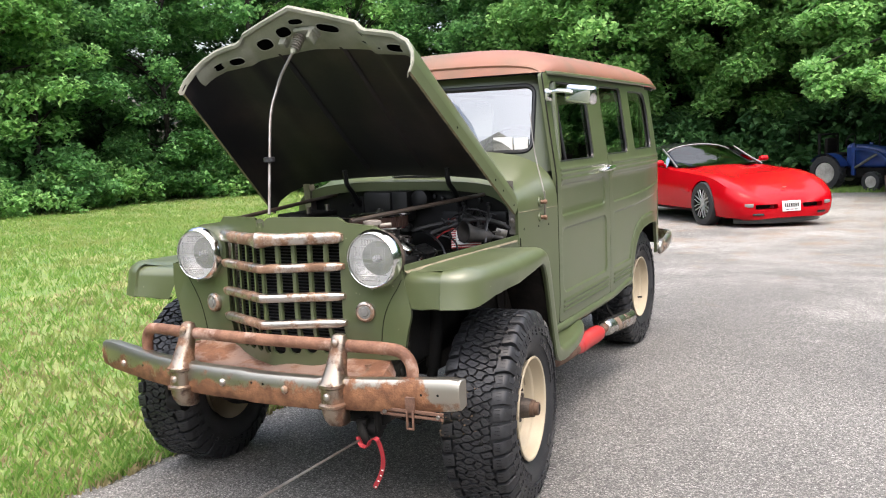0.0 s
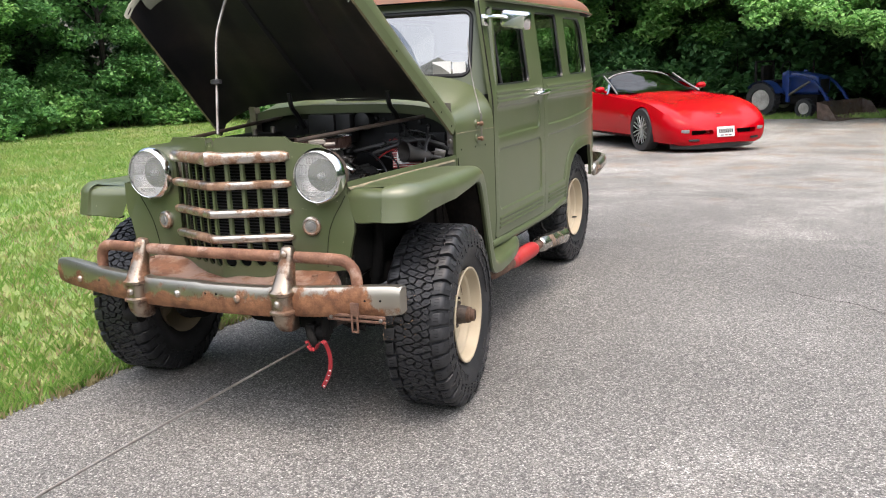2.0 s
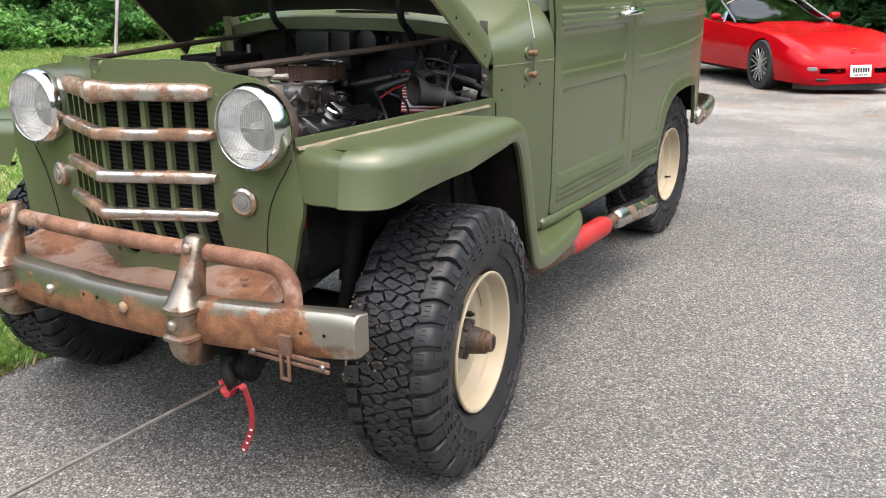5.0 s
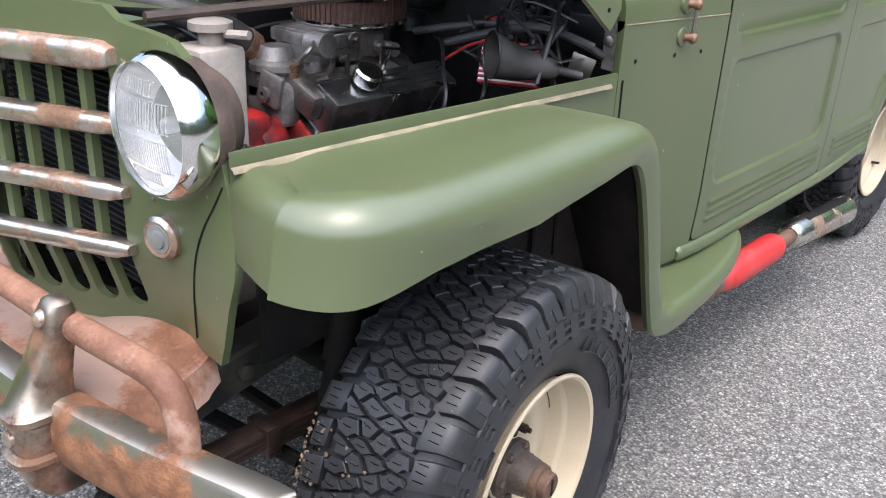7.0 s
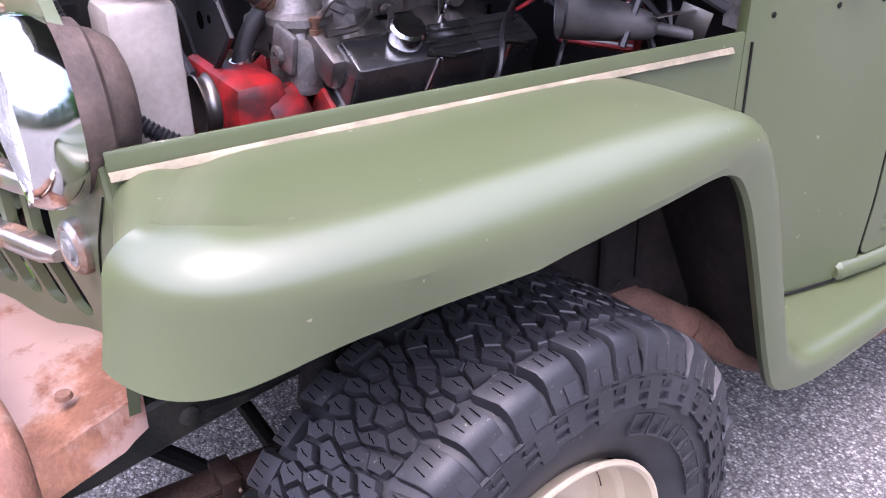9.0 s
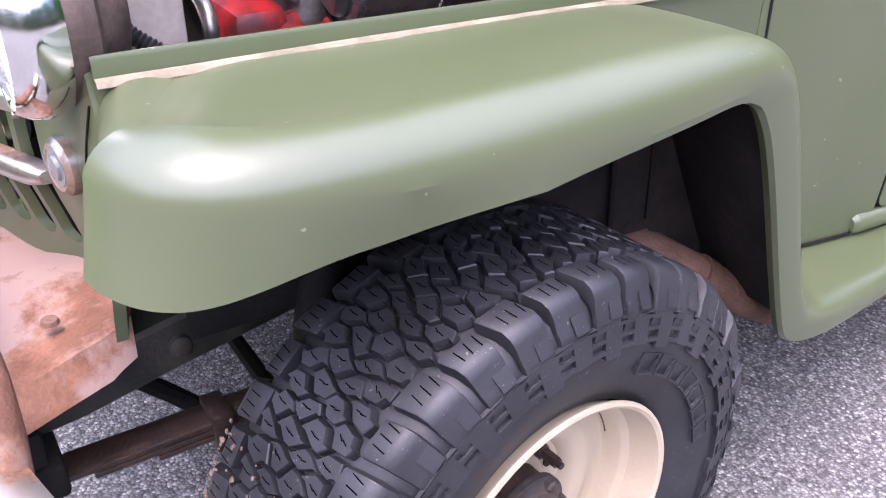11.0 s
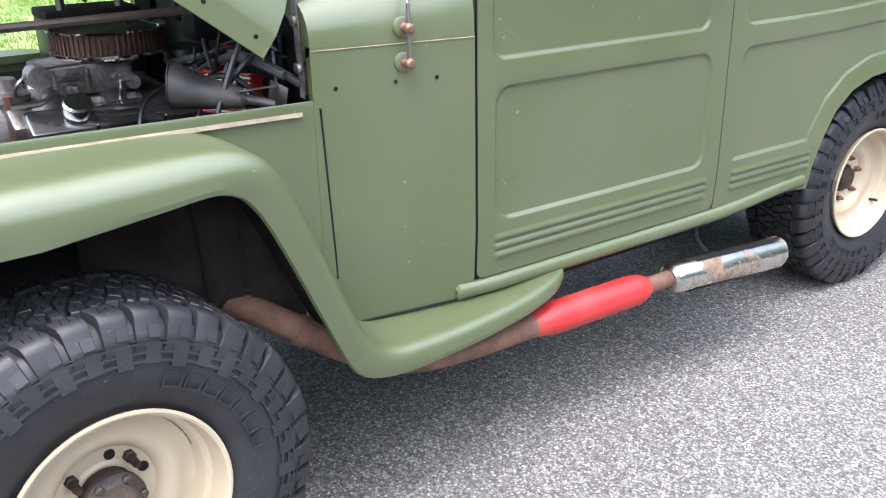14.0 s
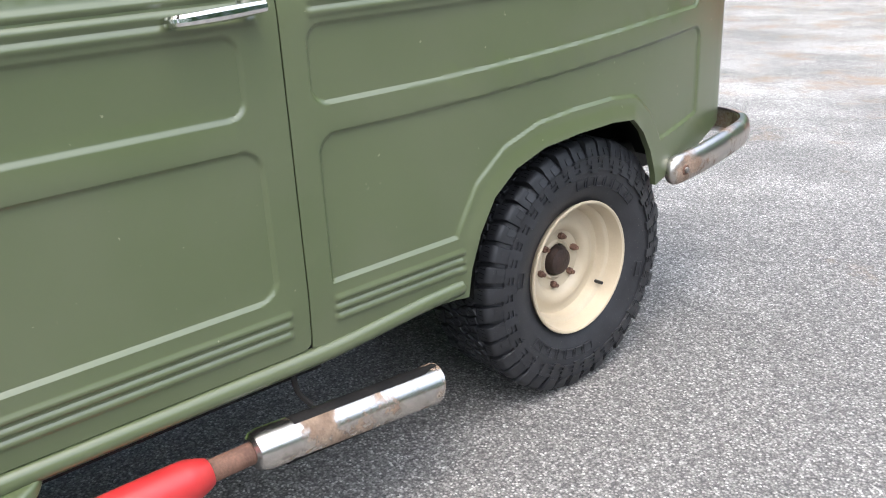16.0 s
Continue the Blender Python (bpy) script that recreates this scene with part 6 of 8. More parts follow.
for x, y, z, sx, sy, sz, r in ((0.01, -0.06, 0.835, 0.13, 0.07, 0.07, 15), (0.09, -0.02, 0.815, 0.09, 0.08, 0.09, -20), (0.03, -0.07, 0.79, 0.16, 0.06, 0.07, 0), (-0.03, -0.06, 0.85, 0.06, 0.06, 0.05, 25)):
    part("water_pump", moved(box((sx, sy, sz), (0, 0, 0), 0.014), pose(x, y, z, 10, r, 12)), REDENG, engine)
part("pump_port", lathe([(0, 0.022), (-0.012, 0.022), (-0.014, 0.012), (-0.004, 0.010)], "y", 16, pose(0.085, -0.065, 0.835, 30, 0, 20)), BLACK, engine)
manifold = part("intake_manifold", box((0.20, 0.40, 0.07), (0.0, 0.20, 0.915), 0.02), ALU, engine, "cast alloy intake manifold")
for sx in (1, -1):
    for y in (0.06, 0.14, 0.26, 0.34):
        part("intake_runner", moved(box((0.13, 0.055, 0.06), (0, 0, 0), 0.015), pose(sx * 0.12, y, 0.915, 0, sx * 22, 0)), ALU, manifold)
carb = part("carburettor", join(box((0.15, 0.19, 0.07), (0.02, 0.22, 0.985), 0.012), box((0.17, 0.08, 0.03), (0.02, 0.16, 1.0), 0.008), lathe([(0, 0.026), (0.05, 0.024)], "x", 14, pose(0.09, 0.11, 1.005)), lathe([(0, 0.016), (0.07, 0.016)], "x", 12, pose(0.07, 0.30, 0.975))), CASTING, engine, "cast alloy carburettor")
for y, z, r in ((0.13, 1.0, 0.018), (0.20, 1.005, 0.014), (0.27, 0.985, 0.012), (0.17, 0.97, 0.010)):
    part("linkage_lever", join(lathe([(0, r), (0.006, r)], "x", 14, pose(0.115, y, z)), box((0.005, 0.012, 0.05), (0.12, y + 0.01, z - 0.018), 0.002), lathe([(0, 0.006), (0.018, 0.006)], "x", 8, pose(0.115, y, z))), STEEL, carb)
part("fuel_line", tube([(0.10, 0.05, 0.955), (0.13, 0.07, 1.0), (0.11, 0.12, 1.02), (0.12, 0.20, 1.025)], 0.0045, 6, 5), STEEL, carb)
part("throttle_spring", tube([(0.12, 0.14, 0.97), (0.15, 0.10, 0.955), (0.16, 0.04, 0.955)], 0.006, 6, 4), STEEL, carb)
cleaner = part("air_cleaner", lathe([(-0.012, 0.09), (0.0, 0.128), (0.004, 0.131), (0.010, 0.131)], "z", 48, pose(0.0, 0.295, 1.022)), CHROME, engine, "round air cleaner with a chrome lid")
part("filter_element", lathe([(0.008, 0.122), (0.056, 0.122)], "z", 90, pose(0, 0.295, 1.022)), PAPER, cleaner)
pleat = mesh_of("filter_pleat", *box((0.005, 0.003, 0.044), (0.1235, 0, 0.033)))
for i in range(64):
    part("filter_pleat", pleat, PAPER, cleaner, "", Matrix.Translation((0, 0.295, 1.022)) @ Matrix.Rotation(2 * math.pi * i / 64, 4, "Z"))
part("cleaner_lid", lathe([(0.056, 0.131), (0.061, 0.132), (0.066, 0.124), (0.068, 0.09), (0.072, 0.08), (0.073, 0.02), (0.086, 0.010), (0.088, 0.001)], "z", 48, pose(0, 0.295, 1.022)), CHROME, cleaner, "chrome lid")
for s in (1, -1):
    m = pose(s * 0.175, 0.237, 0.893, 0, s * 30, 0)
    rings = []
    for z, w, l, r in ((-0.050, 0.060, 0.192, 0.006), (-0.044, 0.060, 0.192, 0.006), (-0.044, 0.050, 0.184, 0.008), (0.030, 0.040, 0.178, 0.008), (0.037, 0.037, 0.175, 0.008), (0.040, 0.032, 0.170, 0.008)):
        rings.append([(x, y, z) for x, y in rounded(-w, w, -l, l, r, 4)])
    cover = part("valve_cover", loft(rings), BLACKCHROME, engine, "shiny black valve cover", m)
    for q in (-0.018, 0.0, 0.018):
        part("cover_rib", box((0.006, 0.20, 0.004), (q, 0.06, 0.041), 0.0015), BLACKCHROME, cover)
    part("breather_cap", lathe([(0.036, 0.016), (0.046, 0.016), (0.047, 0.029), (0.050, 0.031), (0.072, 0.031), (0.077, 0.027), (0.078, 0.002)], "z", 32, pose(-s * 0.004, -0.075, 0)), CHROME, cover, "chrome breather cap")
    for y, x in ((-0.055, 0.060), (0.085, 0.060), (0.03, -0.052)):
        part("cover_wingbolt", join(tube([(s * x, y, -0.046), (s * x * 1.12, y, 0.074)], 0.004, 8, 0), tube([(s * x * 1.12 - 0.010, y - 0.020, 0.071), (s * x * 1.12 + 0.010, y + 0.020, 0.077)], 0.0036, 6, 0)), CHROME, cover)
    part("exhaust_manifold", tube([(s * 0.32, 0.02, 0.80), (s * 0.35, 0.10, 0.77), (s * 0.35, 0.25, 0.75), (s * 0.36, 0.42, 0.70)], 0.028, 10, 4), RUST, engine)
    for i in range(2):
        y = 0.22 + 0.12 * i
        part("plug_lead", tube([(s * 0.32, y, 0.83), (s * 0.345, y + 0.02, 0.91), (s * 0.30, y + 0.06, 0.965), (s * 0.16, 0.42, 0.99), (s * 0.04, 0.46, 1.0)], 0.0045, 6, 5), PLASTIC, engine)
part("distributor", lathe([(0, 0.04), (0.05, 0.045), (0.06, 0.05), (0.09, 0.045), (0.10, 0.02)], "z", 18, pose(0.02, 0.46, 0.93)), PLASTIC, engine)
# coolant hoses, thermostat and brackets at the front
part("radiator_hose", tube([(-0.31, -0.26, 1.05), (-0.12, -0.20, 1.09), (-0.005, -0.10, 1.061), (0.004, -0.03, 1.026), (0.004, 0.03, 0.985)], 0.030, 16, 7), HOSE, engine, "thick black coolant hose")
for y, z in ((0.008, 1.000), (0.020, 0.992)):
    part("hose_clamp", moved(lathe([(-0.006, 0.0325), (0.006, 0.0325)], "z", 24), pose(0.004, y, z, 55, 0, 0)), BRASS, engine, "brass-coloured hose clamp")
part("thermostat_housing", join(lathe([(-0.05, 0.046), (-0.01, 0.044), (0.0, 0.055), (0.012, 0.055), (0.02, 0.040), (0.045, 0.030)], "z", 22, pose(0.055, 0.045, 0.955)), box((0.12, 0.10, 0.09), (0.065, 0.05, 0.890), 0.016), moved(box((0.06, 0.014, 0.07), (0, 0, 0), 0.008), pose(0.10, -0.005, 0.925, 0, 15, 10))), CASTING, engine, "grimy alloy thermostat housing")
for x, y in ((0.015, 0.015), (0.10, 0.06), (0.03, 0.09)):
    part("housing_bolt", lathe([(0, 0.008), (0.012, 0.008)], "z", 6, pose(x, y, 0.966)), STEEL, engine)
part("lug_ear", lathe([(0.008, 0.016), (-0.008, 0.016), (-0.009, 0.007), (0.0, 0.007)], "y", 18, pose(0.092, -0.012, 0.915)), CASTING, engine)
part("sensor_plug", join(lathe([(0, 0.008), (0.012, 0.011), (0.018, 0.011), (0.018, 0.007), (0.03, 0.007), (0.03, 0.010), (0.036, 0.010), (0.037, 0.004)], "z", 12, pose(0.112, 0.045, 0.935))), BRASS, engine)
part("heater_hose", tube([(0.0, 0.005, 0.970), (-0.002, -0.025, 0.930), (0.002, -0.046, 0.885), (0.004, -0.052, 0.865)], 0.016, 12, 5), HOSE, engine, "short grey bypass hose")
part("hose_clamp", lathe([(-0.007, 0.0182), (0.007, 0.0182)], "z", 20, pose(0.003, -0.046, 0.888, 18, 0, 0)), CHROME, engine)
part("heater_hose", tube([(0.20, 0.40, 0.99), (0.26, 0.41, 1.01), (0.34, 0.43, 1.035), (0.43, 0.44, 1.05), (0.52, 0.49, 1.02)], 0.0095, 10, 6), HOSE, engine, "black heater hose")
part("heater_hose", tube([(0.10, 0.40, 1.0), (0.30, 0.46, 1.04), (0.45, 0.48, 1.035), (0.53, 0.52, 1.0)], 0.009, 10, 6), HOSE, engine)
bracket = [(-0.25, 1.00), (-0.10, 1.03), (0.05, 1.00), (0.085, 0.955), (0.02, 0.90), (-0.03, 0.862), (-0.08, 0.862), (-0.13, 0.93)]
plate = loft([[(x, -0.080 - 0.008 * q, z) for x, z in bracket] for q in (0, 1)])
brace = part("alternator_bracket", plate, BAY, engine, "black steel alternator bracket with holes")
for x, z, r in ((-0.045, 0.955, 0.015), (0.0, 0.965, 0.007), (-0.12, 1.0, 0.007)):
    part("bracket_hole", lathe([(0, r), (-0.001, r)], "y", 16, pose(x, -0.0882, z)), HOLE, brace)
part("bracket_bolt", lathe([(0, 0.012), (-0.010, 0.011), (-0.012, 0.004)], "y", 6, pose(-0.075, -0.088, 1.005)), STEEL, brace)
part("bracket_edge", tube([(x, -0.086, z) for x, z in bracket + bracket[:1]], 0.006, 6, 0), BAY, brace)
part("alternator", join(lathe([(-0.05, 0.05), (-0.045, 0.062), (0.045, 0.062), (0.05, 0.05)], "y", 24, pose(-0.10, -0.17, 0.85))), CASTING, engine)
for x, z, r in ((0.172, 0.885, 0.047), (0.0, 0.76, 0.085), (-0.2, 0.84, 0.06)):
    part("pulley", lathe([(0.012, r * 0.96), (0.010, r), (0.006, r * 0.9), (0.0, r * 0.86), (-0.006, r * 0.9), (-0.010, r), (-0.012, r * 0.97), (-0.008, r * 0.75), (0.004, r * 0.35), (0.004, 0.002)], "y", 36, pose(x, -0.170, z)), STEEL, engine, "grey steel belt pulley")
part("drive_belt", tube([(0.145, -0.172, 0.925), (0.02, -0.172, 0.985), (-0.18, -0.172, 0.90)], 0.006, 6, 0), RUBBER, engine)
part("drive_belt", tube([(0.19, -0.172, 0.842), (0.0, -0.172, 0.675)], 0.006, 6, 0), RUBBER, engine)

battery = thing("battery", "black car battery in the engine bay", "battery")
part("battery_case", box((0.17, 0.24, 0.19), (-0.43, 0.355, 0.97), 0.008), PLASTIC, battery)
part("battery_lid", box((0.172, 0.242, 0.025), (-0.43, 0.355, 1.075), 0.006), BLACK, battery)
for y in (0.28, 0.43):
    part("terminal", lathe([(0, 0.012), (0.03, 0.011)], "z", 12, pose(-0.37, y, 1.087)), STEEL, battery)
part("battery_tray", box((0.19, 0.26, 0.02), (-0.43, 0.355, 0.865), 0.004), BLACK, battery)

blower = thing("heater_motor", "black heater blower on the firewall", "heater")
part("blower_case", box((0.15, 0.10, 0.10), (-0.12, 0.52, 1.12), 0.015), BAY, blower)
part("blower_duct", box((0.09, 0.09, 0.14), (-0.01, 0.53, 1.10), 0.012), BAY, blower)
part("blower_motor", lathe([(0, 0.045), (-0.05, 0.043), (-0.06, 0.02)], "y", 20, pose(0.075, 0.575, 1.13)), BAY, blower)
for x, z, sx, sz in ((0.25, 0.98, 0.16, 0.18), (-0.25, 0.95, 0.2, 0.2), (0.44, 1.02, 0.10, 0.10)):
    part("firewall_plate", box((sx, 0.012, sz), (x, 0.580, z), 0.005), BAY, wagon)
for x, z in ((0.13, 1.14), (0.17, 1.13), (0.36, 1.12), (0.30, 1.06), (-0.33, 1.1), (0.21, 1.17), (0.40, 1.10), (0.50, 1.02), (0.52, 1.09)):
    part("firewall_bolt", lathe([(0, 0.012), (-0.012, 0.010), (-0.014, 0.004)], "y", 10, pose(x, 0.583, z)), BAY, wagon)
# ignition box, facing forward and up
AT = pose(0.352, 0.440, 0.962, -18, 0, 24)
ign = thing("ignition_box", "red finned ignition box with a white label", "ignition box")
part("ignition_case", moved(box((0.13, 0.040, 0.095), (0, 0.004, 0), 0.004), AT), REDENG, ign)
for i in range(9):
    part("ignition_fin", moved(box((0.132, 0.007, 0.0048), (0, -0.019, -0.042 + i * 0.0105), 0.001), AT), SPRAYRED, ign)
for i in range(8):
    part("fin_stripe", moved(box((0.130, 0.004, 0.0036), (0, -0.0178, -0.0368 + i * 0.0105)), AT), WHITE, ign)
part("ignition_label", moved(box((0.055, 0.004, 0.060), (-0.018, -0.0235, 0.0), 0.001), AT), WHITE, ign, "white label with dark printed bars")
for i in range(3):
    part("printed_bar", moved(box((0.04 - 0.008 * (i == 2), 0.002, 0.006), (-0.018, -0.0262, 0.015 - i * 0.013)), AT), BLACK, ign)
funnel = thing("funnel", "dirty black plastic funnel lying in the engine bay", "funnel")
AF = pose(0.412, 0.310, 1.003, 0, 4, 58)
rings = [[(x, r * math.cos(a), r * 0.92 * math.sin(a) + dz) for a in (2 * math.pi * j / 32 for j in range(32))] for x, r, dz in ((-0.010, 0.050, 0.006), (0.0, 0.049, 0.004), (0.03, 0.040, -0.004), (0.065, 0.033, -0.010), (0.095, 0.028, -0.012), (0.125, 0.022, -0.016), (0.135, 0.011, -0.018), (0.19, 0.009, -0.026))]
inner_f = [[(x + 0.001, y * 0.95, z * 0.95) for x, y, z in r] for r in rings[:6]]
part("funnel_cone", moved(join(loft(rings, True, (False, False)), loft(inner_f, True, (False, False))), AF), mat("dusty_black_plastic", (0.022, 0.021, 0.020), (0.075, 0.068, 0.062), 14, 0.55, 0, 0.1, 120, 0.2), funnel)
part("funnel_rim", moved(tube([Vector(p) for p in rings[0] + rings[0][:1]], 0.0022, 6, 0), AF), PLASTIC, funnel)
rnd = random.Random(4)
loom = thing("wiring", "tangle of dark wires in the engine bay", "wiring")
for i in range(22):
    a = (rnd.uniform(0.24, 0.50), rnd.uniform(0.34, 0.52), rnd.uniform(0.95, 1.05))
    b = (rnd.uniform(0.25, 0.50), rnd.uniform(0.42, 0.57), rnd.uniform(0.92, 1.08))
    mid = ((a[0] + b[0]) / 2 + rnd.uniform(-0.05, 0.05), (a[1] + b[1]) / 2, max(a[2], b[2]) + rnd.uniform(0.0, 0.04))
    part("wire", tube([a, mid, b], rnd.choice((0.0025, 0.0035, 0.006)), 6, 6), REDENG if i == 11 else PLASTIC, loom)
part("relay", box((0.03, 0.03, 0.04), (0.27, 0.47, 1.03), 0.004), SPRAYRED, loom, "small red relay")
part("bracket_strip", join(box((0.012, 0.08, 0.002), (0.50, 0.44, 0.998), 0.0005), moved(box((0.05, 0.002, 0.045), (0, 0, 0), 0.0005), pose(0.50, 0.482, 0.980, 0, 15, 20))), STEEL, loom, "bent steel bracket")
ring_geo = mesh_of("conduit_ring", *lathe([(-0.003, 0.009), (0, 0.0115), (0.003, 0.009)], "z", 10))
conduit = curve_points([(0.318, -0.375, 1.085), (0.332, -0.362, 1.045), (0.352, -0.345, 1.00), (0.378, -0.318, 0.955), (0.408, -0.278, 0.925), (0.440, -0.235, 0.905)], 9)
for i, q in enumerate(conduit):
    ahead = (conduit[min(i + 1, len(conduit) - 1)] - conduit[max(i - 1, 0)]).normalized()
    part("conduit_ring", ring_geo, PLASTIC, loom, "", Matrix.Translation(q) @ Vector((0, 0, 1)).rotation_difference(ahead).to_matrix().to_4x4())
STAY = mat("brown_stained_steel", (0.035, 0.026, 0.020), (0.06, 0.042, 0.032), 14, 0.5, 0, 0.2, 90, 0.3)
# stay rods from the radiator to the firewall
for pts in (((0.28, -0.365, 1.122), (0.41, 0.57, 1.152)), ((-0.28, -0.365, 1.122), (-0.41, 0.57, 1.152))):
    part("stay_rod", tube(pts, 0.0085, 8, 0), STAY, wagon, "dark stay rod across the engine bay")
part("bay_floor", box((0.9, 0.86, 0.02), (0, 0.14, 0.585)), BLACK, wagon)
for s in (1, -1):
    # dark flange of the cowl that the hood closes on
    line = [(0.500, 0.975), (0.500, 1.02), (0.498, 1.07), (0.496, 1.12), (0.492, 1.17), (0.486, 1.21)]
    strip = [[(s * 0.556, y + 0.014, z), (s * 0.525, y + 0.018, z), (s * 0.522, y + 0.06, z)] for y, z in line]
    fl = part("cowl_flange", loft(strip, False), STEEL if s < 0 else CASTING, wagon, "dusty flange along the cowl")
    for y, z in ((0.511, 1.127), (0.513, 1.035)):
        part("rubber_stop", lathe([(0.0, 0.011), (-0.008, 0.011), (-0.010, 0.006)], "y", 14, pose(s * 0.542, y, z)), STEEL, fl)

# ---- red sports car up the drive ----
CAR_RED = mat("red_car_paint", (0.36, 0.001, 0.006), None, 4, 0.25, 0, 0, 60, 0.0, coat=0.18, spec=0.12)
CAR_BLACK = mat("black_car_trim", (0.010, 0.010, 0.011), None, 5, 0.25, 0, 0, coat=0.3)
CAR_GLASS = glass_mat("tinted_car_glass", (0.22, 0.30, 0.28), 0.0, 0.5, 1.5)
SIDE_GLASS = glass_mat("dark_side_glass", (0.14, 0.18, 0.17), 0.0, 0.4, 1.2)
ALLOY = mat("grey_alloy", (0.62, 0.62, 0.64), None, 20, 0.3, 0.9)


def cut(geo, cutters, smooth=40.0):
    """The mesh of geo with the cutters taken out of it."""
    a, tools = bpy.data.objects.new("work", mesh_of("work", *geo, 0)), []
    scene.collection.objects.link(a)
    for c in cutters:
        t = bpy.data.objects.new("tool", mesh_of("tool", *c, 0))
        scene.collection.objects.link(t)
        tools.append(t)
        mod = a.modifiers.new("cut", "BOOLEAN")
        mod.object, mod.operation, mod.solver = t, "DIFFERENCE", "EXACT"
    me = bpy.data.meshes.new_from_object(a.evaluated_get(bpy.context.evaluated_depsgraph_get()))
    for o in (a, *tools):
        bpy.data.objects.remove(o)
    me.polygons.foreach_set("use_smooth", [True] * len(me.polygons))
    me.set_sharp_from_angle(angle=radians(smooth))
    me.materials.clear()
    return me


def spline(keys, v):
    """Smooth value between (place, value...) rows."""
    i = max(0, min(len(keys) - 2, sum(1 for k in keys if k[0] <= v) - 1))
    a, b, c, d = (keys[min(max(i + k, 0), len(keys) - 1)] for k in (-1, 0, 1, 2))
    t = min(max((v - b[0]) / (c[0] - b[0]), 0), 1)
    return [0.5 * (2 * b[k] + (c[k] - a[k]) * t + (2 * a[k] - 5 * b[k] + 4 * c[k] - d[k]) * t * t + (3 * b[k] - 3 * c[k] + d[k] - a[k]) * t ** 3) for k in range(1, len(b))]


car = thing("sports_car", "low red sports coupe with a black roof, parked", "car", m=Matrix.Translation((-0.09, 12.5, land(0, 12.5) + 0.03)) @ Matrix.Rotation(radians(40), 4, "Z") @ Matrix.Scale(1.05, 4))
# place along the car, centre height, shoulder height, half width, underside
CAR_KEYS = [(-0.99, 0.345, 0.32, 0.30, 0.150), (-0.975, 0.41, 0.39, 0.52, 0.135), (-0.93, 0.475, 0.46, 0.70, 0.125), (-0.82, 0.545, 0.545, 0.83, 0.115), (-0.60, 0.635, 0.655, 0.90, 0.115), (-0.30, 0.715, 0.755, 0.92, 0.12), (0.0, 0.775, 0.805, 0.925, 0.13),
        (0.40, 0.83, 0.825, 0.915, 0.18), (0.72, 0.862, 0.845, 0.905, 0.18), (1.2, 0.895, 0.875, 0.905, 0.18), (1.8, 0.93, 0.91, 0.92, 0.18), (2.3, 0.97, 0.955, 0.94, 0.19), (2.7, 1.0, 0.985, 0.945, 0.20), (3.2, 1.0, 0.98, 0.93, 0.24), (3.5, 0.97, 0.94, 0.88, 0.32), (3.58, 0.90, 0.87, 0.80, 0.42)]
rings = []
for i in range(70):
    v = -0.99 + 4.57 * (i / 69)
    zc, zf, w, zb = spline(CAR_KEYS, v)
    half = [(0.0, zb), (w * 0.80, zb), (w * 0.93, zb + 0.04), (w * 0.985, zb + (zf - zb) * 0.3), (w, zb + (zf - zb) * 0.55), (w * 0.985, zb + (zf - zb) * 0.75), (w * 0.94, zf - 0.035), (w * 0.86, zf - 0.005), (w * 0.72, zf),
            (w * 0.60, zf - 0.022), (w * 0.36, zc - 0.004), (0.0, zc)]
    rings.append([(x, v, z) for x, z in half] + [(-x, v, z) for x, z in reversed(half[1:-1])])
arches = [moved(lathe([(-0.30, 0.362), (0.30, 0.362)], "x", 36), pose(s * 0.95, y, 0.335)) for s in (1, -1) for y in (0.0, 2.655)]
mouth = [moved(box((0.36, 0.22, 0.070), (0, 0, 0), 0.02), pose(s * 0.38, -0.93, 0.315, 0, 0, s * 9)) for s in (1, -1)]
body = part("body", cut(loft(rings), arches + mouth), CAR_RED, car, "glossy red body")
for s in (1, -1):
    part("mouth_back", box((0.36, 0.02, 0.09), (s * 0.38, -0.83, 0.315)), BLACK, body)
    part("fog_lamp", moved(box((0.13, 0.05, 0.055), (0, 0, 0), 0.015), pose(s * 0.66, -0.925, 0.345, 0, 0, s * 32)), FROST, body, "clear front lamp")
    part("brake_duct", moved(box((0.17, 0.03, 0.035), (0, 0, 0), 0.012), pose(s * 0.53, -0.968, 0.205, 0, 0, s * 17)), CAR_BLACK, body)
    mirror = part("door_mirror", join(moved(lathe([(-0.09, 0.01), (-0.07, 0.045), (0, 0.06), (0.06, 0.05), (0.075, 0.02)], "x", 18), pose(s * 1.0, 1.28, 0.95) @ Matrix.Diagonal((1, 1.1, 0.9, 1))), tube([(s * 0.87, 1.30, 0.89), (s * 0.96, 1.28, 0.94)], 0.025, 8, 0)), CAR_RED, car)
    part("side_gill", box((0.01, 0.26, 0.11), (s * 0.915, 0.55, 0.55), 0.004), CAR_RED, body)
part("air_dam", loft([[(x, -0.94 + 0.30 * (abs(x) / 0.75) ** 3, z) for x in [0.75 * k / 12 for k in range(-12, 13)]] for z in (0.18, 0.06)], False), CAR_BLACK, car, "black rubber air dam")
part("under_tray", box((1.5, 3.9, 0.05), (0, 1.3, 0.19)), BLACK, car)
plate = part("number_plate", moved(box((0.305, 0.012, 0.155), (0, 0, 0), 0.004), pose(0.0, -1.0, 0.315, -6, 0, 0)), WHITE, car, "white number plate with dark bars")
for i in range(7):
    part("plate_bar", moved(box((0.022, 0.004, 0.062), (-0.108 + 0.036 * i, -0.008, 0.012)), pose(0, -1.0, 0.315, -6, 0, 0)), BLACK, plate)
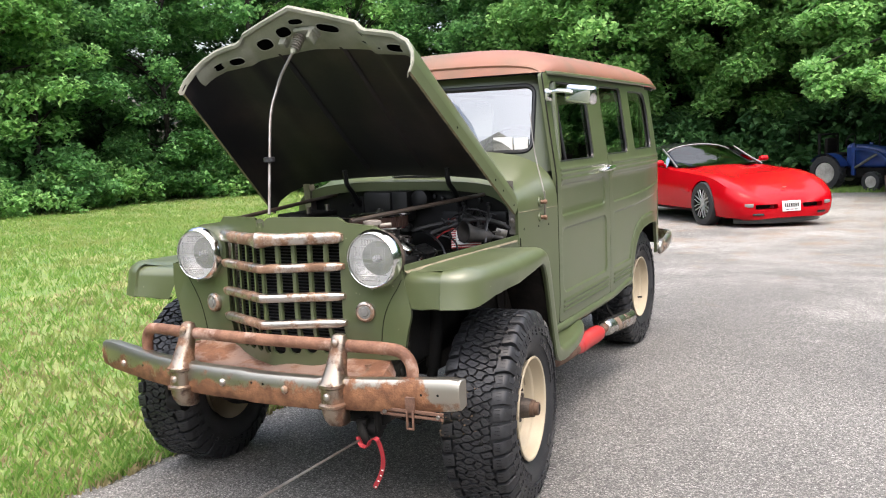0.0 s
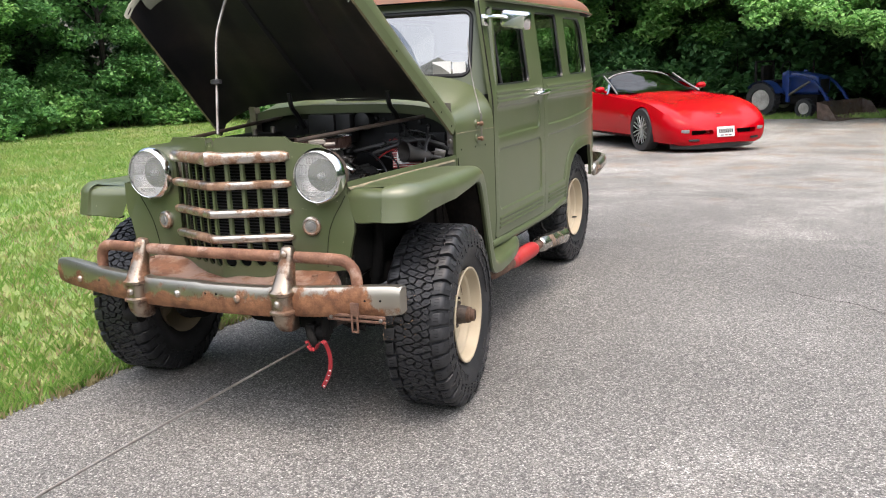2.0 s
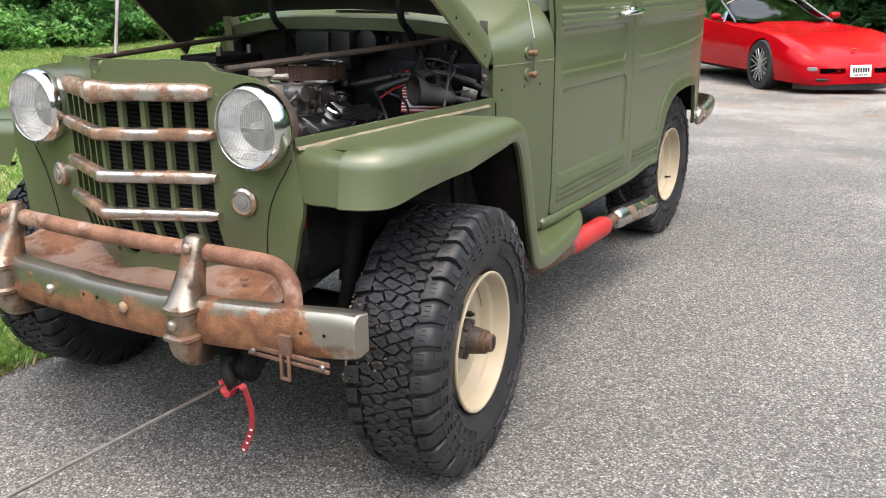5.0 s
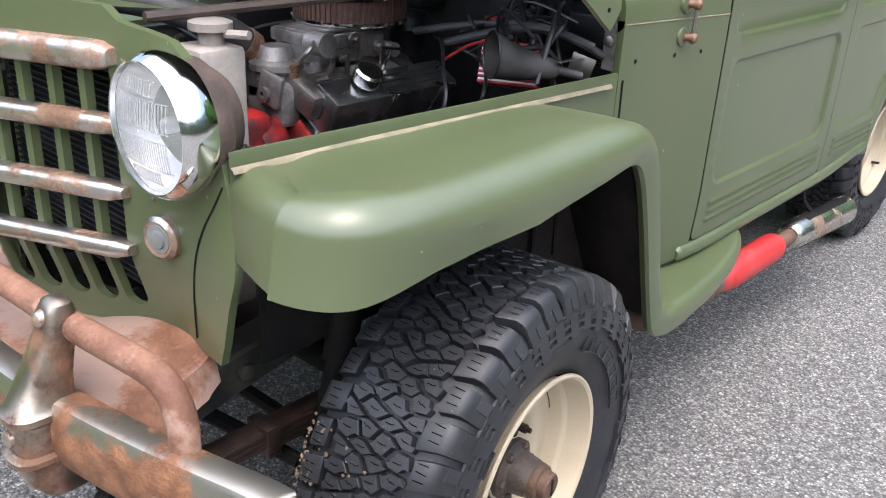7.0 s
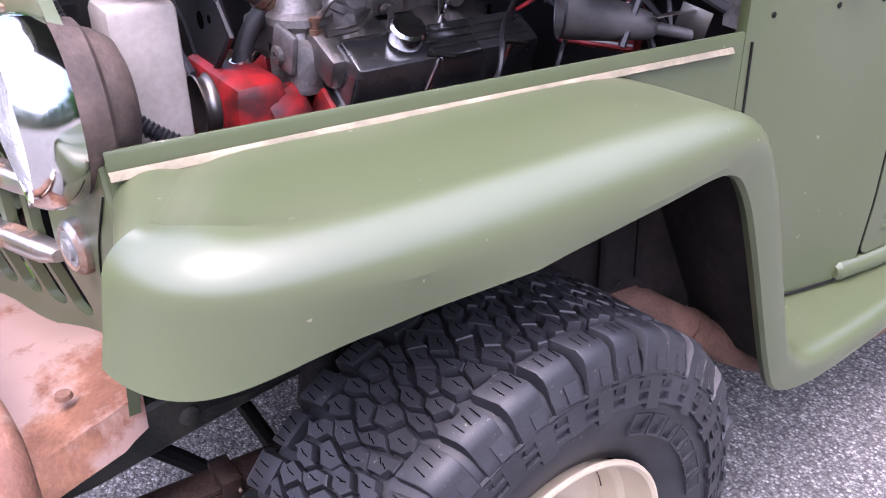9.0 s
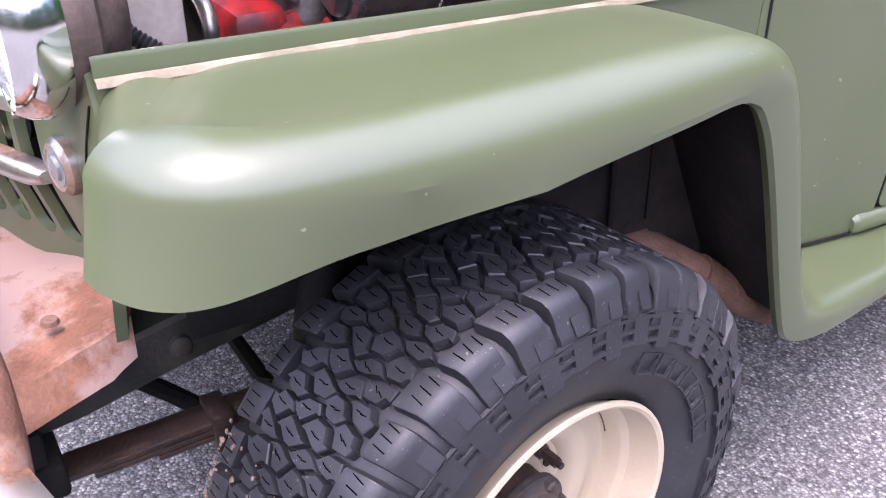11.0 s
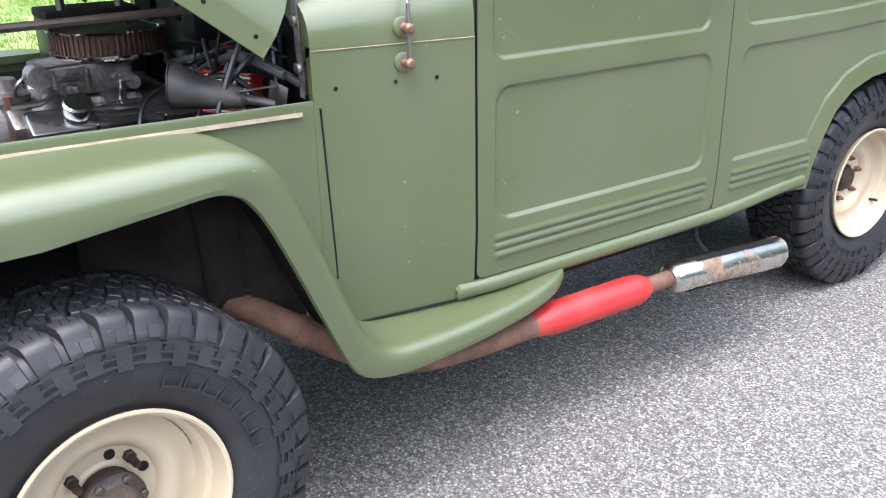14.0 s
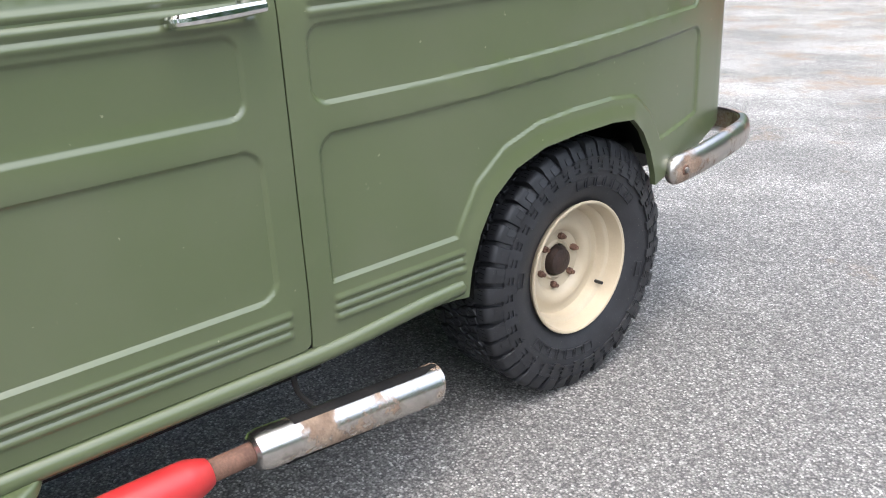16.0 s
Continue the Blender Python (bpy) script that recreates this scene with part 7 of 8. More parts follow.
for i in range(3):
    part("plate_bar", moved(box((0.05, 0.004, 0.014), (-0.07 + 0.07 * i, -0.008, -0.052)), pose(0, -1.0, 0.315, -6, 0, 0)), STRAP if i == 1 else BLACK, plate)
part("hood_badge", moved(box((0.07, 0.03, 0.006), (0, 0, 0), 0.002), pose(0, -0.80, 0.585, -20, 0, 0)), STEEL, body)
# cabin: screen, roof, side glass
def cabin_ring(y, z, w, base):
    return [(w * math.sin(a) if abs(a) < 1.5 else math.copysign(w, a), y, base + (z - base) * math.cos(a) ** 0.55) for a in (1.5 * k / 10 for k in range(-10, 11))]


CAB = [(1.00, 0.878, 0.80, 0.865), (1.28, 1.00, 0.755, 0.86), (1.52, 1.14, 0.72, 0.87), (1.76, 1.235, 0.69, 0.88), (2.05, 1.272, 0.665, 0.90), (2.45, 1.25, 0.65, 0.92), (2.9, 1.15, 0.63, 0.95), (3.2, 1.0, 0.62, 0.98), (3.3, 0.99, 0.60, 0.985)]
part("windscreen", loft([cabin_ring(*k) for k in CAB[:4]], False), CAR_GLASS, car, "dark reflecting windscreen")
part("roof_panel", loft([cabin_ring(*k) for k in CAB[3:6]], False), CAR_BLACK, car, "black roof panel")
part("rear_glass", loft([cabin_ring(*k) for k in CAB[5:]], False), CAR_BLACK, car)
part("screen_frame", tube([Vector(p) for p in cabin_ring(1.75, 1.236, 0.695, 0.88)[3:-3]], 0.011, 8, 0), ALU, car, "silver screen frame")
for s in (1, -1):
    part("screen_pillar", tube([(s * 0.80, 1.02, 0.872), (s * 0.74, 1.36, 1.01), (s * 0.695, 1.74, 1.17)], 0.016, 8, 3), ALU, car)
    part("side_glass", loft([[(s * 0.86, 1.25, 0.865), (s * 0.84, 1.9, 0.90), (s * 0.82, 2.5, 0.94)], [(s * 0.73, 1.40, 1.02), (s * 0.655, 1.85, 1.175), (s * 0.64, 2.4, 1.14)]], False), SIDE_GLASS, car)
    part("car_seat", join(box((0.46, 0.2, 0.55), (s * 0.36, 2.05, 0.78), 0.06), box((0.46, 0.5, 0.15), (s * 0.36, 1.75, 0.5), 0.05)), DARK, car)
part("cockpit", loft([[(s_ * 0.74, y, z) for s_ in (-1, -0.5, 0.5, 1)] for y, z in ((1.08, 0.905), (1.30, 0.93), (1.50, 0.935), (2.5, 0.965), (3.1, 0.995))], False), DARK, car, "dark cockpit")
part("steering_wheel", tube([(0.36 + 0.17 * math.cos(a), 1.42 + 0.06 * math.sin(a), 0.96 + 0.12 * math.sin(a)) for a in (2 * math.pi * i / 20 for i in range(21))], 0.012, 6, 0), CAR_BLACK, car)
v, f = lathe([(-0.10, 0.225), (-0.11, 0.265), (-0.10, 0.33), (-0.07, 0.345), (0.07, 0.345), (0.10, 0.33), (0.11, 0.265), (0.10, 0.232)], "x", 40)
CAR_TYRE = mesh_of("car_tyre", v, [q for q in f if len(q) == 4])
v, f = lathe([(0.102, 0.233), (0.106, 0.239), (0.10, 0.222), (0.03, 0.215), (-0.08, 0.215)], "x", 36)
CAR_RIM = mesh_of("car_rim", v, [q for q in f if len(q) == 4])
for s in (1, -1):
    for y in (0.0, 2.655):
        wh = part("car_wheel", CAR_RIM, CAR_BLACK, car, "grey many-spoked alloy wheel", pose(s * 0.82, y, 0.332, 0, 0, 0 if s > 0 else 180))
        part("car_tyre", CAR_TYRE, RUBBER, wh)
        part("wheel_hub", lathe([(0.03, 0.05), (0.085, 0.04), (0.09, 0.03), (0.092, 0.001)], "x", 18), ALLOY, wh)
        part("brake_disc", lathe([(0.0, 0.16), (0.01, 0.16)], "x", 24), STEEL, wh)
        for i in range(16):
            a = 2 * math.pi * (i // 2) / 8 + (0.16 if i % 2 else -0.16)
            part("spoke", tube([(0.075, 0.03 * math.cos(a), 0.03 * math.sin(a)), (0.095, 0.12 * math.cos(a), 0.12 * math.sin(a)), (0.098, 0.226 * math.cos(a * 1.0 + (0.10 if i % 2 else -0.10)), 0.226 * math.sin(a + (0.10 if i % 2 else -0.10)))], [0.012, 0.009, 0.010], 6, 3), ALLOY, wh)

# ---- blue tractor with a loader at the wood's edge ----
BLUE = mat("tractor_blue", (0.005, 0.022, 0.12), (0.008, 0.032, 0.15), 6, 0.4, 0, 0.02, 80, 0.1)
RIMPALE = mat("dusty_rim", (0.36, 0.35, 0.32), (0.22, 0.21, 0.19), 6, 0.6, 0, 0.1, 60, 0.3)
BUCKET = rusted("bucket_steel", (0.15, 0.13, 0.12), (0.05, 0.032, 0.024), (0.11, 0.078, 0.06), 0.6, 0.5, 3)
tractor = thing("tractor", "small blue tractor with a rusty front loader bucket", "tractor", m=Matrix.Translation((0.81, 20.57, land(0, 20.7))) @ Matrix.Rotation(radians(-31), 4, "Z"))


def tractor_wheel(x, y, r, w):
    v, f = lathe([(-w, r * 0.62), (-w, r * 0.92), (-w * 0.8, r * 0.96), (w * 0.8, r * 0.96), (w, r * 0.92), (w, r * 0.62)], "y", 32)
    wh = part("tractor_tyre", (v, [q for q in f if len(q) == 4]), RUBBER, tractor, "lugged tractor tyre on a pale rim", pose(x, y, r))
    for i in range(18):
        a = 2 * math.pi * i / 18
        for s in (1, -1):
            part("tyre_lug", moved(box((0.03, w * 0.95, r * 0.10), (0, s * w * 0.5, 0), 0.006), Matrix.Rotation(a + s * 0.09, 4, "Y") @ Matrix.Translation((0, 0, r * 0.96)) @ Matrix.Rotation(s * 0.5, 4, "Z")), RUBBER, wh)
    part("tractor_rim", lathe([(-w * 0.85, r * 0.58), (-w * 0.5, r * 0.52), (-w * 0.45, r * 0.2), (-w * 0.55, r * 0.12), (-w * 0.6, 0.002)], "y", 28), RIMPALE, wh, "dusty pale rim")


for s in (1, -1):
    tractor_wheel(0.0, s * 0.48, 0.43, 0.13)
    tractor_wheel(1.12, s * 0.42, 0.235, 0.09)
    guard = [[(0.47 * math.cos(a), s * y, 0.43 + 0.47 * math.sin(a)) for a in (0.35 + 2.2 * k / 10 for k in range(11))] for y in (0.30, 0.62)]
    part("tractor_fender", loft(guard, False), BLUE, tractor, "blue rear mudguard")
    arm = tube([(0.55, s * 0.36, 1.0), (0.95, s * 0.40, 0.98), (1.30, s * 0.40, 0.86), (1.58, s * 0.40, 0.58), (1.75, s * 0.40, 0.30)], 0.042, 4, 5)
    part("loader_arm", arm, BLUE, tractor, "bent blue loader arm")
    part("lift_cylinder", tube([(0.65, s * 0.38, 0.55), (1.25, s * 0.40, 0.90)], 0.03, 8, 0), STEEL, tractor)
    part("loader_post", box((0.09, 0.07, 0.75), (0.60, s * 0.36, 0.75), 0.01), BLUE, tractor)
part("tractor_hood", loft([[(x, y, z) for y, z in rounded(-0.24, 0.24, 0.55, top, 0.09, 4)] for x, top in ((0.35, 1.10), (0.75, 1.08), (1.15, 1.02), (1.32, 0.96))]), BLUE, tractor, "blue engine hood")
part("tractor_body", box((1.6, 0.30, 0.30), (0.45, 0, 0.45), 0.04), BLACK, tractor)
part("tractor_grille", box((0.03, 0.36, 0.34), (1.335, 0, 0.74), 0.02), BLACK, tractor)
part("tractor_seat", join(box((0.4, 0.42, 0.1), (-0.05, 0, 0.85), 0.04), box((0.1, 0.42, 0.42), (-0.25, 0, 1.05), 0.04)), BLACK, tractor)
part("roll_bar", tube([(-0.3, -0.36, 0.6), (-0.32, -0.36, 1.35), (-0.32, 0.36, 1.35), (-0.3, 0.36, 0.6)], 0.035, 8, 0), BLACK, tractor)
part("exhaust_stack", tube([(0.9, 0.2, 1.0), (0.9, 0.2, 1.35)], 0.025, 8, 0), BLACK, tractor)
part("tractor_wheel_rim", tube([(0.28 + 0.05 * math.sin(a), 0.17 * math.cos(a), 1.18 + 0.16 * math.sin(a)) for a in (2 * math.pi * i / 18 for i in range(19))], 0.014, 6, 0), BLACK, tractor)
sec = [(1.72, 0.42), (1.75, 0.05), (1.95, -0.01), (2.25, 0.0), (2.26, 0.02), (1.97, 0.02), (1.79, 0.08), (1.76, 0.42)]
bucket = part("bucket", loft([[(x, y, z) for x, z in sec] for y in (-0.92, 0.92)]), BUCKET, tractor, "rust-streaked steel loader bucket")
for y in (-0.92, 0.92):
    part("bucket_cheek", loft([[(1.73, y + d, 0.42), (1.76, y + d, 0.04), (1.95, y + d, 0.0), (2.25, y + d, 0.01), (2.0, y + d, 0.35)] for d in (-0.012, 0.012)]), BUCKET, bucket)

# ---- woods, bushes and grass ----
def leaf_mat(name, a, b, c, glow=0.35):
    m = bpy.data.materials.new(name)
    m.use_nodes = True
    n, k = m.node_tree.nodes, m.node_tree.links.new
    p = n["Principled BSDF"]
    geo, ramp = n.new("ShaderNodeNewGeometry"), n.new("ShaderNodeValToRGB")
    e = ramp.color_ramp.elements
    e[0].color, e[1].color = (*a, 1), (*c, 1)
    q = e.new(0.6)
    q.color = (*b, 1)
    k(geo.outputs["Random Per Island"], ramp.inputs[0])
    k(ramp.outputs[0], p.inputs["Base Color"])
    p.inputs["Roughness"].default_value, p.inputs["Specular IOR Level"].default_value = 0.5, 0.35
    tr, mix = n.new("ShaderNodeBsdfTranslucent"), n.new("ShaderNodeMixShader")
    k(ramp.outputs[0], tr.inputs[0])
    mix.inputs[0].default_value = glow
    k(p.outputs[0], mix.inputs[1])
    k(tr.outputs[0], mix.inputs[2])
    k(mix.outputs[0], n["Material Output"].inputs["Surface"])
    return m


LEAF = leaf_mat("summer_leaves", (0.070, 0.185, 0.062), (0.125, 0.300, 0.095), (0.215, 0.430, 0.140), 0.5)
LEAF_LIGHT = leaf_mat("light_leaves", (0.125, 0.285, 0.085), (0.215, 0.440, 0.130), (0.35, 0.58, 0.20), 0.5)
# darker copy of the leaves: the canopy's shade is put into their colour
LEAF_SHADE = leaf_mat("painted_shade_leaves", (0.038, 0.105, 0.040), (0.066, 0.165, 0.058), (0.11, 0.235, 0.080), 0.45)
BARK = mat("bark", (0.011, 0.009, 0.007), (0.024, 0.020, 0.016), 9, 0.9, 0, 1.0, 40, 0.4)
BLADE = leaf_mat("grass_blades", (0.115, 0.235, 0.042), (0.19, 0.335, 0.065), (0.32, 0.385, 0.13), 0.45)
bn_, bk_ = BLADE.node_tree.nodes, BLADE.node_tree.links.new
where, patch, much, blend = (bn_.new("ShaderNode" + q) for q in ("TexCoord", "TexNoise", "MapRange", "Mix"))
patch.inputs["Scale"].default_value, patch.inputs["Detail"].default_value = 0.9, 6
much.inputs[1].default_value, much.inputs[2].default_value, much.inputs[4].default_value = 0.48, 0.68, 0.55
blend.data_type = "RGBA"
blend.inputs[7].default_value = (0.36, 0.31, 0.135, 1)
bk_(where.outputs["Object"], patch.inputs["Vector"])
bk_(patch.outputs[0], much.inputs[0])
bk_(much.outputs[0], blend.inputs[0])
bk_(bn_["Principled BSDF"].inputs["Base Color"].links[0].from_socket, blend.inputs[6])
bk_(blend.outputs[2], bn_["Principled BSDF"].inputs["Base Color"])
STRAW = leaf_mat("dry_grass", (0.24, 0.21, 0.10), (0.30, 0.26, 0.13), (0.36, 0.30, 0.17), 0.3)


def leaves(rng, centres, per, spread, size, flat=0.6):
    """Folded leaves of four points round clump centres, hanging a little."""
    n = len(centres) * per
    c = np.repeat(np.array(centres), per, axis=0)
    off = rng.normal(size=(n, 3))
    off /= np.linalg.norm(off, axis=1, keepdims=True)
    off *= (rng.random((n, 1)) ** 0.45) * spread * np.array([1, 1, flat])
    pos = c + off
    yaw = rng.random(n) * 2 * np.pi
    pitch = rng.normal(-0.35, 0.35, n)
    s = size * (0.65 + 0.7 * rng.random(n))
    d = np.stack([np.cos(yaw) * np.cos(pitch), np.sin(yaw) * np.cos(pitch), np.sin(pitch)], 1)
    side = np.stack([-np.sin(yaw), np.cos(yaw), rng.normal(0, 0.35, n)], 1)
    up = np.cross(d, side)
    s1 = s[:, None]
    v = np.stack([pos - d * s1 * 0.5, pos + side * s1 * 0.32 + up * s1 * 0.08, pos + d * s1 * 0.55 - up * s1 * 0.06, pos - side * s1 * 0.32 + up * s1 * 0.08], 1).reshape(-1, 3)
    i = np.arange(n)[:, None] * 4
    return v, np.concatenate([i + [0, 1, 2], i + [0, 2, 3]], 1).reshape(-1, 3)


def fast_mesh(name, v, f, material):
    me = bpy.data.meshes.new(name)
    me.vertices.add(len(v))
    me.vertices.foreach_set("co", np.asarray(v, np.float32).ravel())
    k = f.shape[1]
    me.loops.add(f.size)
    me.loops.foreach_set("vertex_index", f.astype(np.int32).ravel())
    me.polygons.add(len(f))
    me.polygons.foreach_set("loop_start", np.arange(0, f.size, k, dtype=np.int32))
    me.update(calc_edges=True)
    me.materials.append(material)
    return me


def tree(seed, height, low, width, clumps, per, size, material, label):
    rng, rnd = np.random.default_rng(seed), random.Random(seed)
    t = thing("tree", label, "tree", "trees of the wood")
    lean = (rnd.uniform(-0.4, 0.4), rnd.uniform(-0.4, 0.4))
    trunk = [tube([(0, 0, -0.3), (lean[0] * 0.2, lean[1] * 0.2, height * 0.3), (lean[0], lean[1], height * 0.85)], [0.12, 0.10, 0.04], 9, 5)]
    centres = []
    for i in range(clumps):
        z = low + (height - low) * rnd.random() ** 0.9
        reach = width * (0.45 + 0.55 * math.sin(math.pi * min(1, (z - low) / (height - low) * 0.8 + 0.2))) * (0.35 + 0.65 * rnd.random() ** 0.5)
        a = rnd.uniform(0, 2 * math.pi)
        centres.append((lean[0] * z / height + reach * math.cos(a), lean[1] * z / height + reach * math.sin(a), z))
        if i % 9 == 0:
            trunk.append(tube([(lean[0] * z / height * 0.7, lean[1] * z / height * 0.7, z * 0.75), (reach * 0.5 * math.cos(a), reach * 0.5 * math.sin(a), z * 0.93), centres[-1]], [0.05, 0.03, 0.012], 5, 3))
    part("trunk", join(*trunk), BARK, t)
    v, f = leaves(rng, centres, per, 0.62, size)
    part("crown", fast_mesh("crown", v, f, material), material, t)
    return t


def bush(seed, height, width, n, per, size, material, label):
    rng, rnd = np.random.default_rng(seed), random.Random(seed)
    b = thing("bush", label, "bush", "bushes along the lawn")
    centres, stems = [], []
    for i in range(n):
        a, r = rnd.uniform(0, 2 * math.pi), width * rnd.random() ** 0.6
        z = height * (1 - 0.6 * (r / width) ** 2) * rnd.uniform(0.15, 1.0)
        centres.append((r * math.cos(a), r * math.sin(a), z))
        if i % 3 == 0:
            stems.append(tube([(0.2 * r * math.cos(a), 0.2 * r * math.sin(a), -0.05), (0.6 * r * math.cos(a), 0.6 * r * math.sin(a), z * 0.6), centres[-1]], 0.010, 4, 2))
    part("stem", join(*stems), BARK, b)
    v, f = leaves(rng, centres, per, 0.30, size, 0.8)
    v[:, 2] = np.maximum(v[:, 2], 0.0)
    part("foliage", fast_mesh("foliage", v, f, material), material, b)
    return b


def base(x, y):
    return Matrix.Translation((x, y, land(x, y)))


EDGE = [(-24, 3), (-20.5, 8), (-19.5, 12.5), (-19.5, 17), (-18, 21), (-14, 24), (-9, 25), (-4, 25), (0, 25), (4, 24.5), (8, 23), (13, 20)]


def edge_point(t):
    t = t * (len(EDGE) - 1)
    i = min(int(t), len(EDGE) - 2)
    (a, b), (c, d) = EDGE[i], EDGE[i + 1]
    return a + (c - a) * (t - i), b + (d - b) * (t - i), math.atan2(d - b, c - a)


kinds = [tree(11, 10.5, 0.5, 3.1, 135, 215, 0.165, LEAF, "leafy broadleaf tree at the edge of the wood"), tree(12, 9.0, 2.0, 3.6, 150, 215, 0.165, LEAF_LIGHT, "light green broadleaf tree over the yard"),
         tree(13, 12.5, 0.5, 3.3, 130, 80, 0.26, LEAF_SHADE, "broadleaf tree deeper in the wood with shade put into its leaf colour"), tree(14, 10.0, 0.7, 3.1, 130, 215, 0.16, LEAF, "leafy broadleaf tree at the edge of the wood")]
placed = [False] * 4
rnd = random.Random(21)


def plant(kind, x, y, scale=1.0):
    m = base(x, y) @ Matrix.Rotation(rnd.uniform(0, 6.28), 4, "Z") @ Matrix.Diagonal((scale, scale, scale, 1))
    if placed[kind]:
        o = copy_thing(kinds[kind], m)
        o.scale = (scale, scale, scale)
    else:
        kinds[kind].matrix_basis = m
        placed[kind] = True


for i in range(17):
    x, y, a = edge_point(i / 16)
    plant((0, 3, 0, 1)[i % 4], x - 1.6 * math.sin(a) * -1 * -1 + rnd.uniform(-0.6, 0.6), y + 1.6 * math.cos(a) + rnd.uniform(-0.5, 0.5), rnd.uniform(0.9, 1.1))
for i in range(15):
    x, y, a = edge_point((i + 0.5) / 15)
    plant(2, x - 5.0 * math.sin(a), y + 5.0 * math.cos(a), rnd.uniform(0.95, 1.2))
for i in range(20):
    x, y, a = edge_point((i + 0.3) / 20)
    plant((2, 0, 2)[i % 3], x - 8.5 * math.sin(a), y + 8.5 * math.cos(a), rnd.uniform(1.0, 1.3))
for x, y, sc in ((2.5, 22.9, 1.2), (0.6, 22.9, 1.05), (5.0, 22.4, 1.1), (-2.6, 22.7, 1.0), (-6.2, 21.2, 1.05), (-1.4, 22.6, 1.05), (7.5, 19.0, 1.05), (-4.2, 22.2, 1.1), (3.6, 22.0, 1.2), (0.2, 23.2, 1.2)):
    plant(1, x, y + 2.2, sc)

# a maple at the edge whose low limbs hang out over the yard, open to the sky
maple = thing("tree", "light green maple with low limbs hanging over the yard", "tree", "trees of the wood", base(4.6, 22.2))
mr = random.Random(77)
hang, limbs = [], [tube([(0, 0, -0.3), (0.1, -0.1, 2.5), (-0.2, -0.5, 5.0), (-0.3, -0.8, 7.0)], [0.16, 0.13, 0.10, 0.05], 9, 5)]
for i in range(250):
    u = mr.random()
    x = -4.4 + 5.6 * u
    z = 1.95 + 0.35 * math.sin(7 * u) - 0.25 * u + 5.4 * mr.random() ** 1.1 + max(0.0, 0.10 - u) * 6
    y = -4.9 + 0.45 * (z - 1.6) + 1.3 * mr.random()
    hang.append((x, y, z))
    if i % 8 == 0:
        limbs.append(tube([(-0.1, -0.3, 2.6 + 0.4 * z), (x * 0.5, y * 0.55, 2.2 + 0.55 * z), (x, y, z)], [0.06, 0.035, 0.010], 5, 4))
part("trunk", join(*limbs), BARK, maple)
v, f = leaves(np.random.default_rng(77), hang, 190, 0.42, 0.135, 0.55)
part("crown", fast_mesh("crown", v, f, LEAF_LIGHT), LEAF_LIGHT, maple)

shrubs = [bush(31, 1.5, 0.9, 40, 60, 0.15, LEAF_LIGHT, "light green leafy shrub at the lawn's edge"), bush(32, 1.1, 1.1, 42, 60, 0.13, LEAF_LIGHT, "green shrub at the lawn's edge"), bush(33, 2.0, 1.2, 55, 60, 0.16, LEAF, "tall green shrub at the lawn's edge"), bush(34, 2.0, 1.2, 55, 60, 0.16, LEAF_SHADE, "shrub under the trees with shade put into its leaf colour")]
first = [True] * 3
for i in range(44):
    x, y, a = edge_point(0.05 + 0.82 * i / 43)
    out = rnd.uniform(-0.9, 0.6)
    k = (0, 1, 2, 1, 2)[i % 5]
    if x > -3.5 and out < 0.1:
        out = 0.4
    sc = rnd.uniform(0.75, 1.2) * (0.8 if x > -3.5 else 1.0)
    m = base(x + out * -math.sin(a), y + out * math.cos(a)) @ Matrix.Rotation(rnd.uniform(0, 6.28), 4, "Z")
    if first[k]:
        shrubs[k].matrix_basis, first[k] = m, False
    else:
        copy_thing(shrubs[k], m).scale = (sc, sc, sc)

# shrubs under the trees, their leaf colour darkened to stand for shade
shrubs[3].matrix_basis = base(-6.6, 23.6)
for x, y, sc in ((-5.0, 23.4, 1.3), (-3.4, 23.0, 1.15), (-1.9, 23.6, 1.35), (-0.3, 23.3, 1.25), (1.2, 23.9, 1.4), (3.2, 23.8, 1.35), (4.4, 23.7, 1.3), (6.2, 22.9, 1.3)):
    copy_thing(shrubs[3], base(x, y) @ Matrix.Rotation(rnd.uniform(0, 6.28), 4, "Z")).scale = (sc, sc, sc)

# deep wood behind, too far in to count
rng = np.random.default_rng(5)
cs = []
for i in range(7000):
    x, y, a = edge_point(rng.random())
    d = 9 + 7 * rng.random()
    cs.append((x - d * math.sin(a), y + d * math.cos(a), 0.2 + 14.5 * rng.random() - 0.5))
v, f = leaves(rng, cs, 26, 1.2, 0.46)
tagged(part("far_wood", fast_mesh("far_wood", v, f, LEAF_SHADE), LEAF_SHADE), "dense dark wood behind the first trees", "woodland", kind="stuff")

RING = [(13, 20), (21, 12), (25, 2), (25, -9), (19, -20), (6, -27), (-10, -26), (-22, -18), (-27, -6), (-24, 3)]
cs = []
for i in range(3200):
    t = rng.random() * (len(RING) - 1)
    (a, b), (c, d) = RING[int(t)], RING[int(t) + 1]
    t -= int(t)
    x, y = a + (c - a) * t, b + (d - b) * t
    k = 1 + (0.5 + 6 * rng.random()) / math.hypot(x, y)
    cs.append((x * k, y * k, 9.5 * rng.random() ** 0.9))
v, f = leaves(rng, cs, 24, 1.3, 0.55)
tagged(part("far_wood", fast_mesh("far_wood", v, f, LEAF_SHADE), LEAF_SHADE), "wood closing the yard on its other sides", "woodland", kind="stuff")


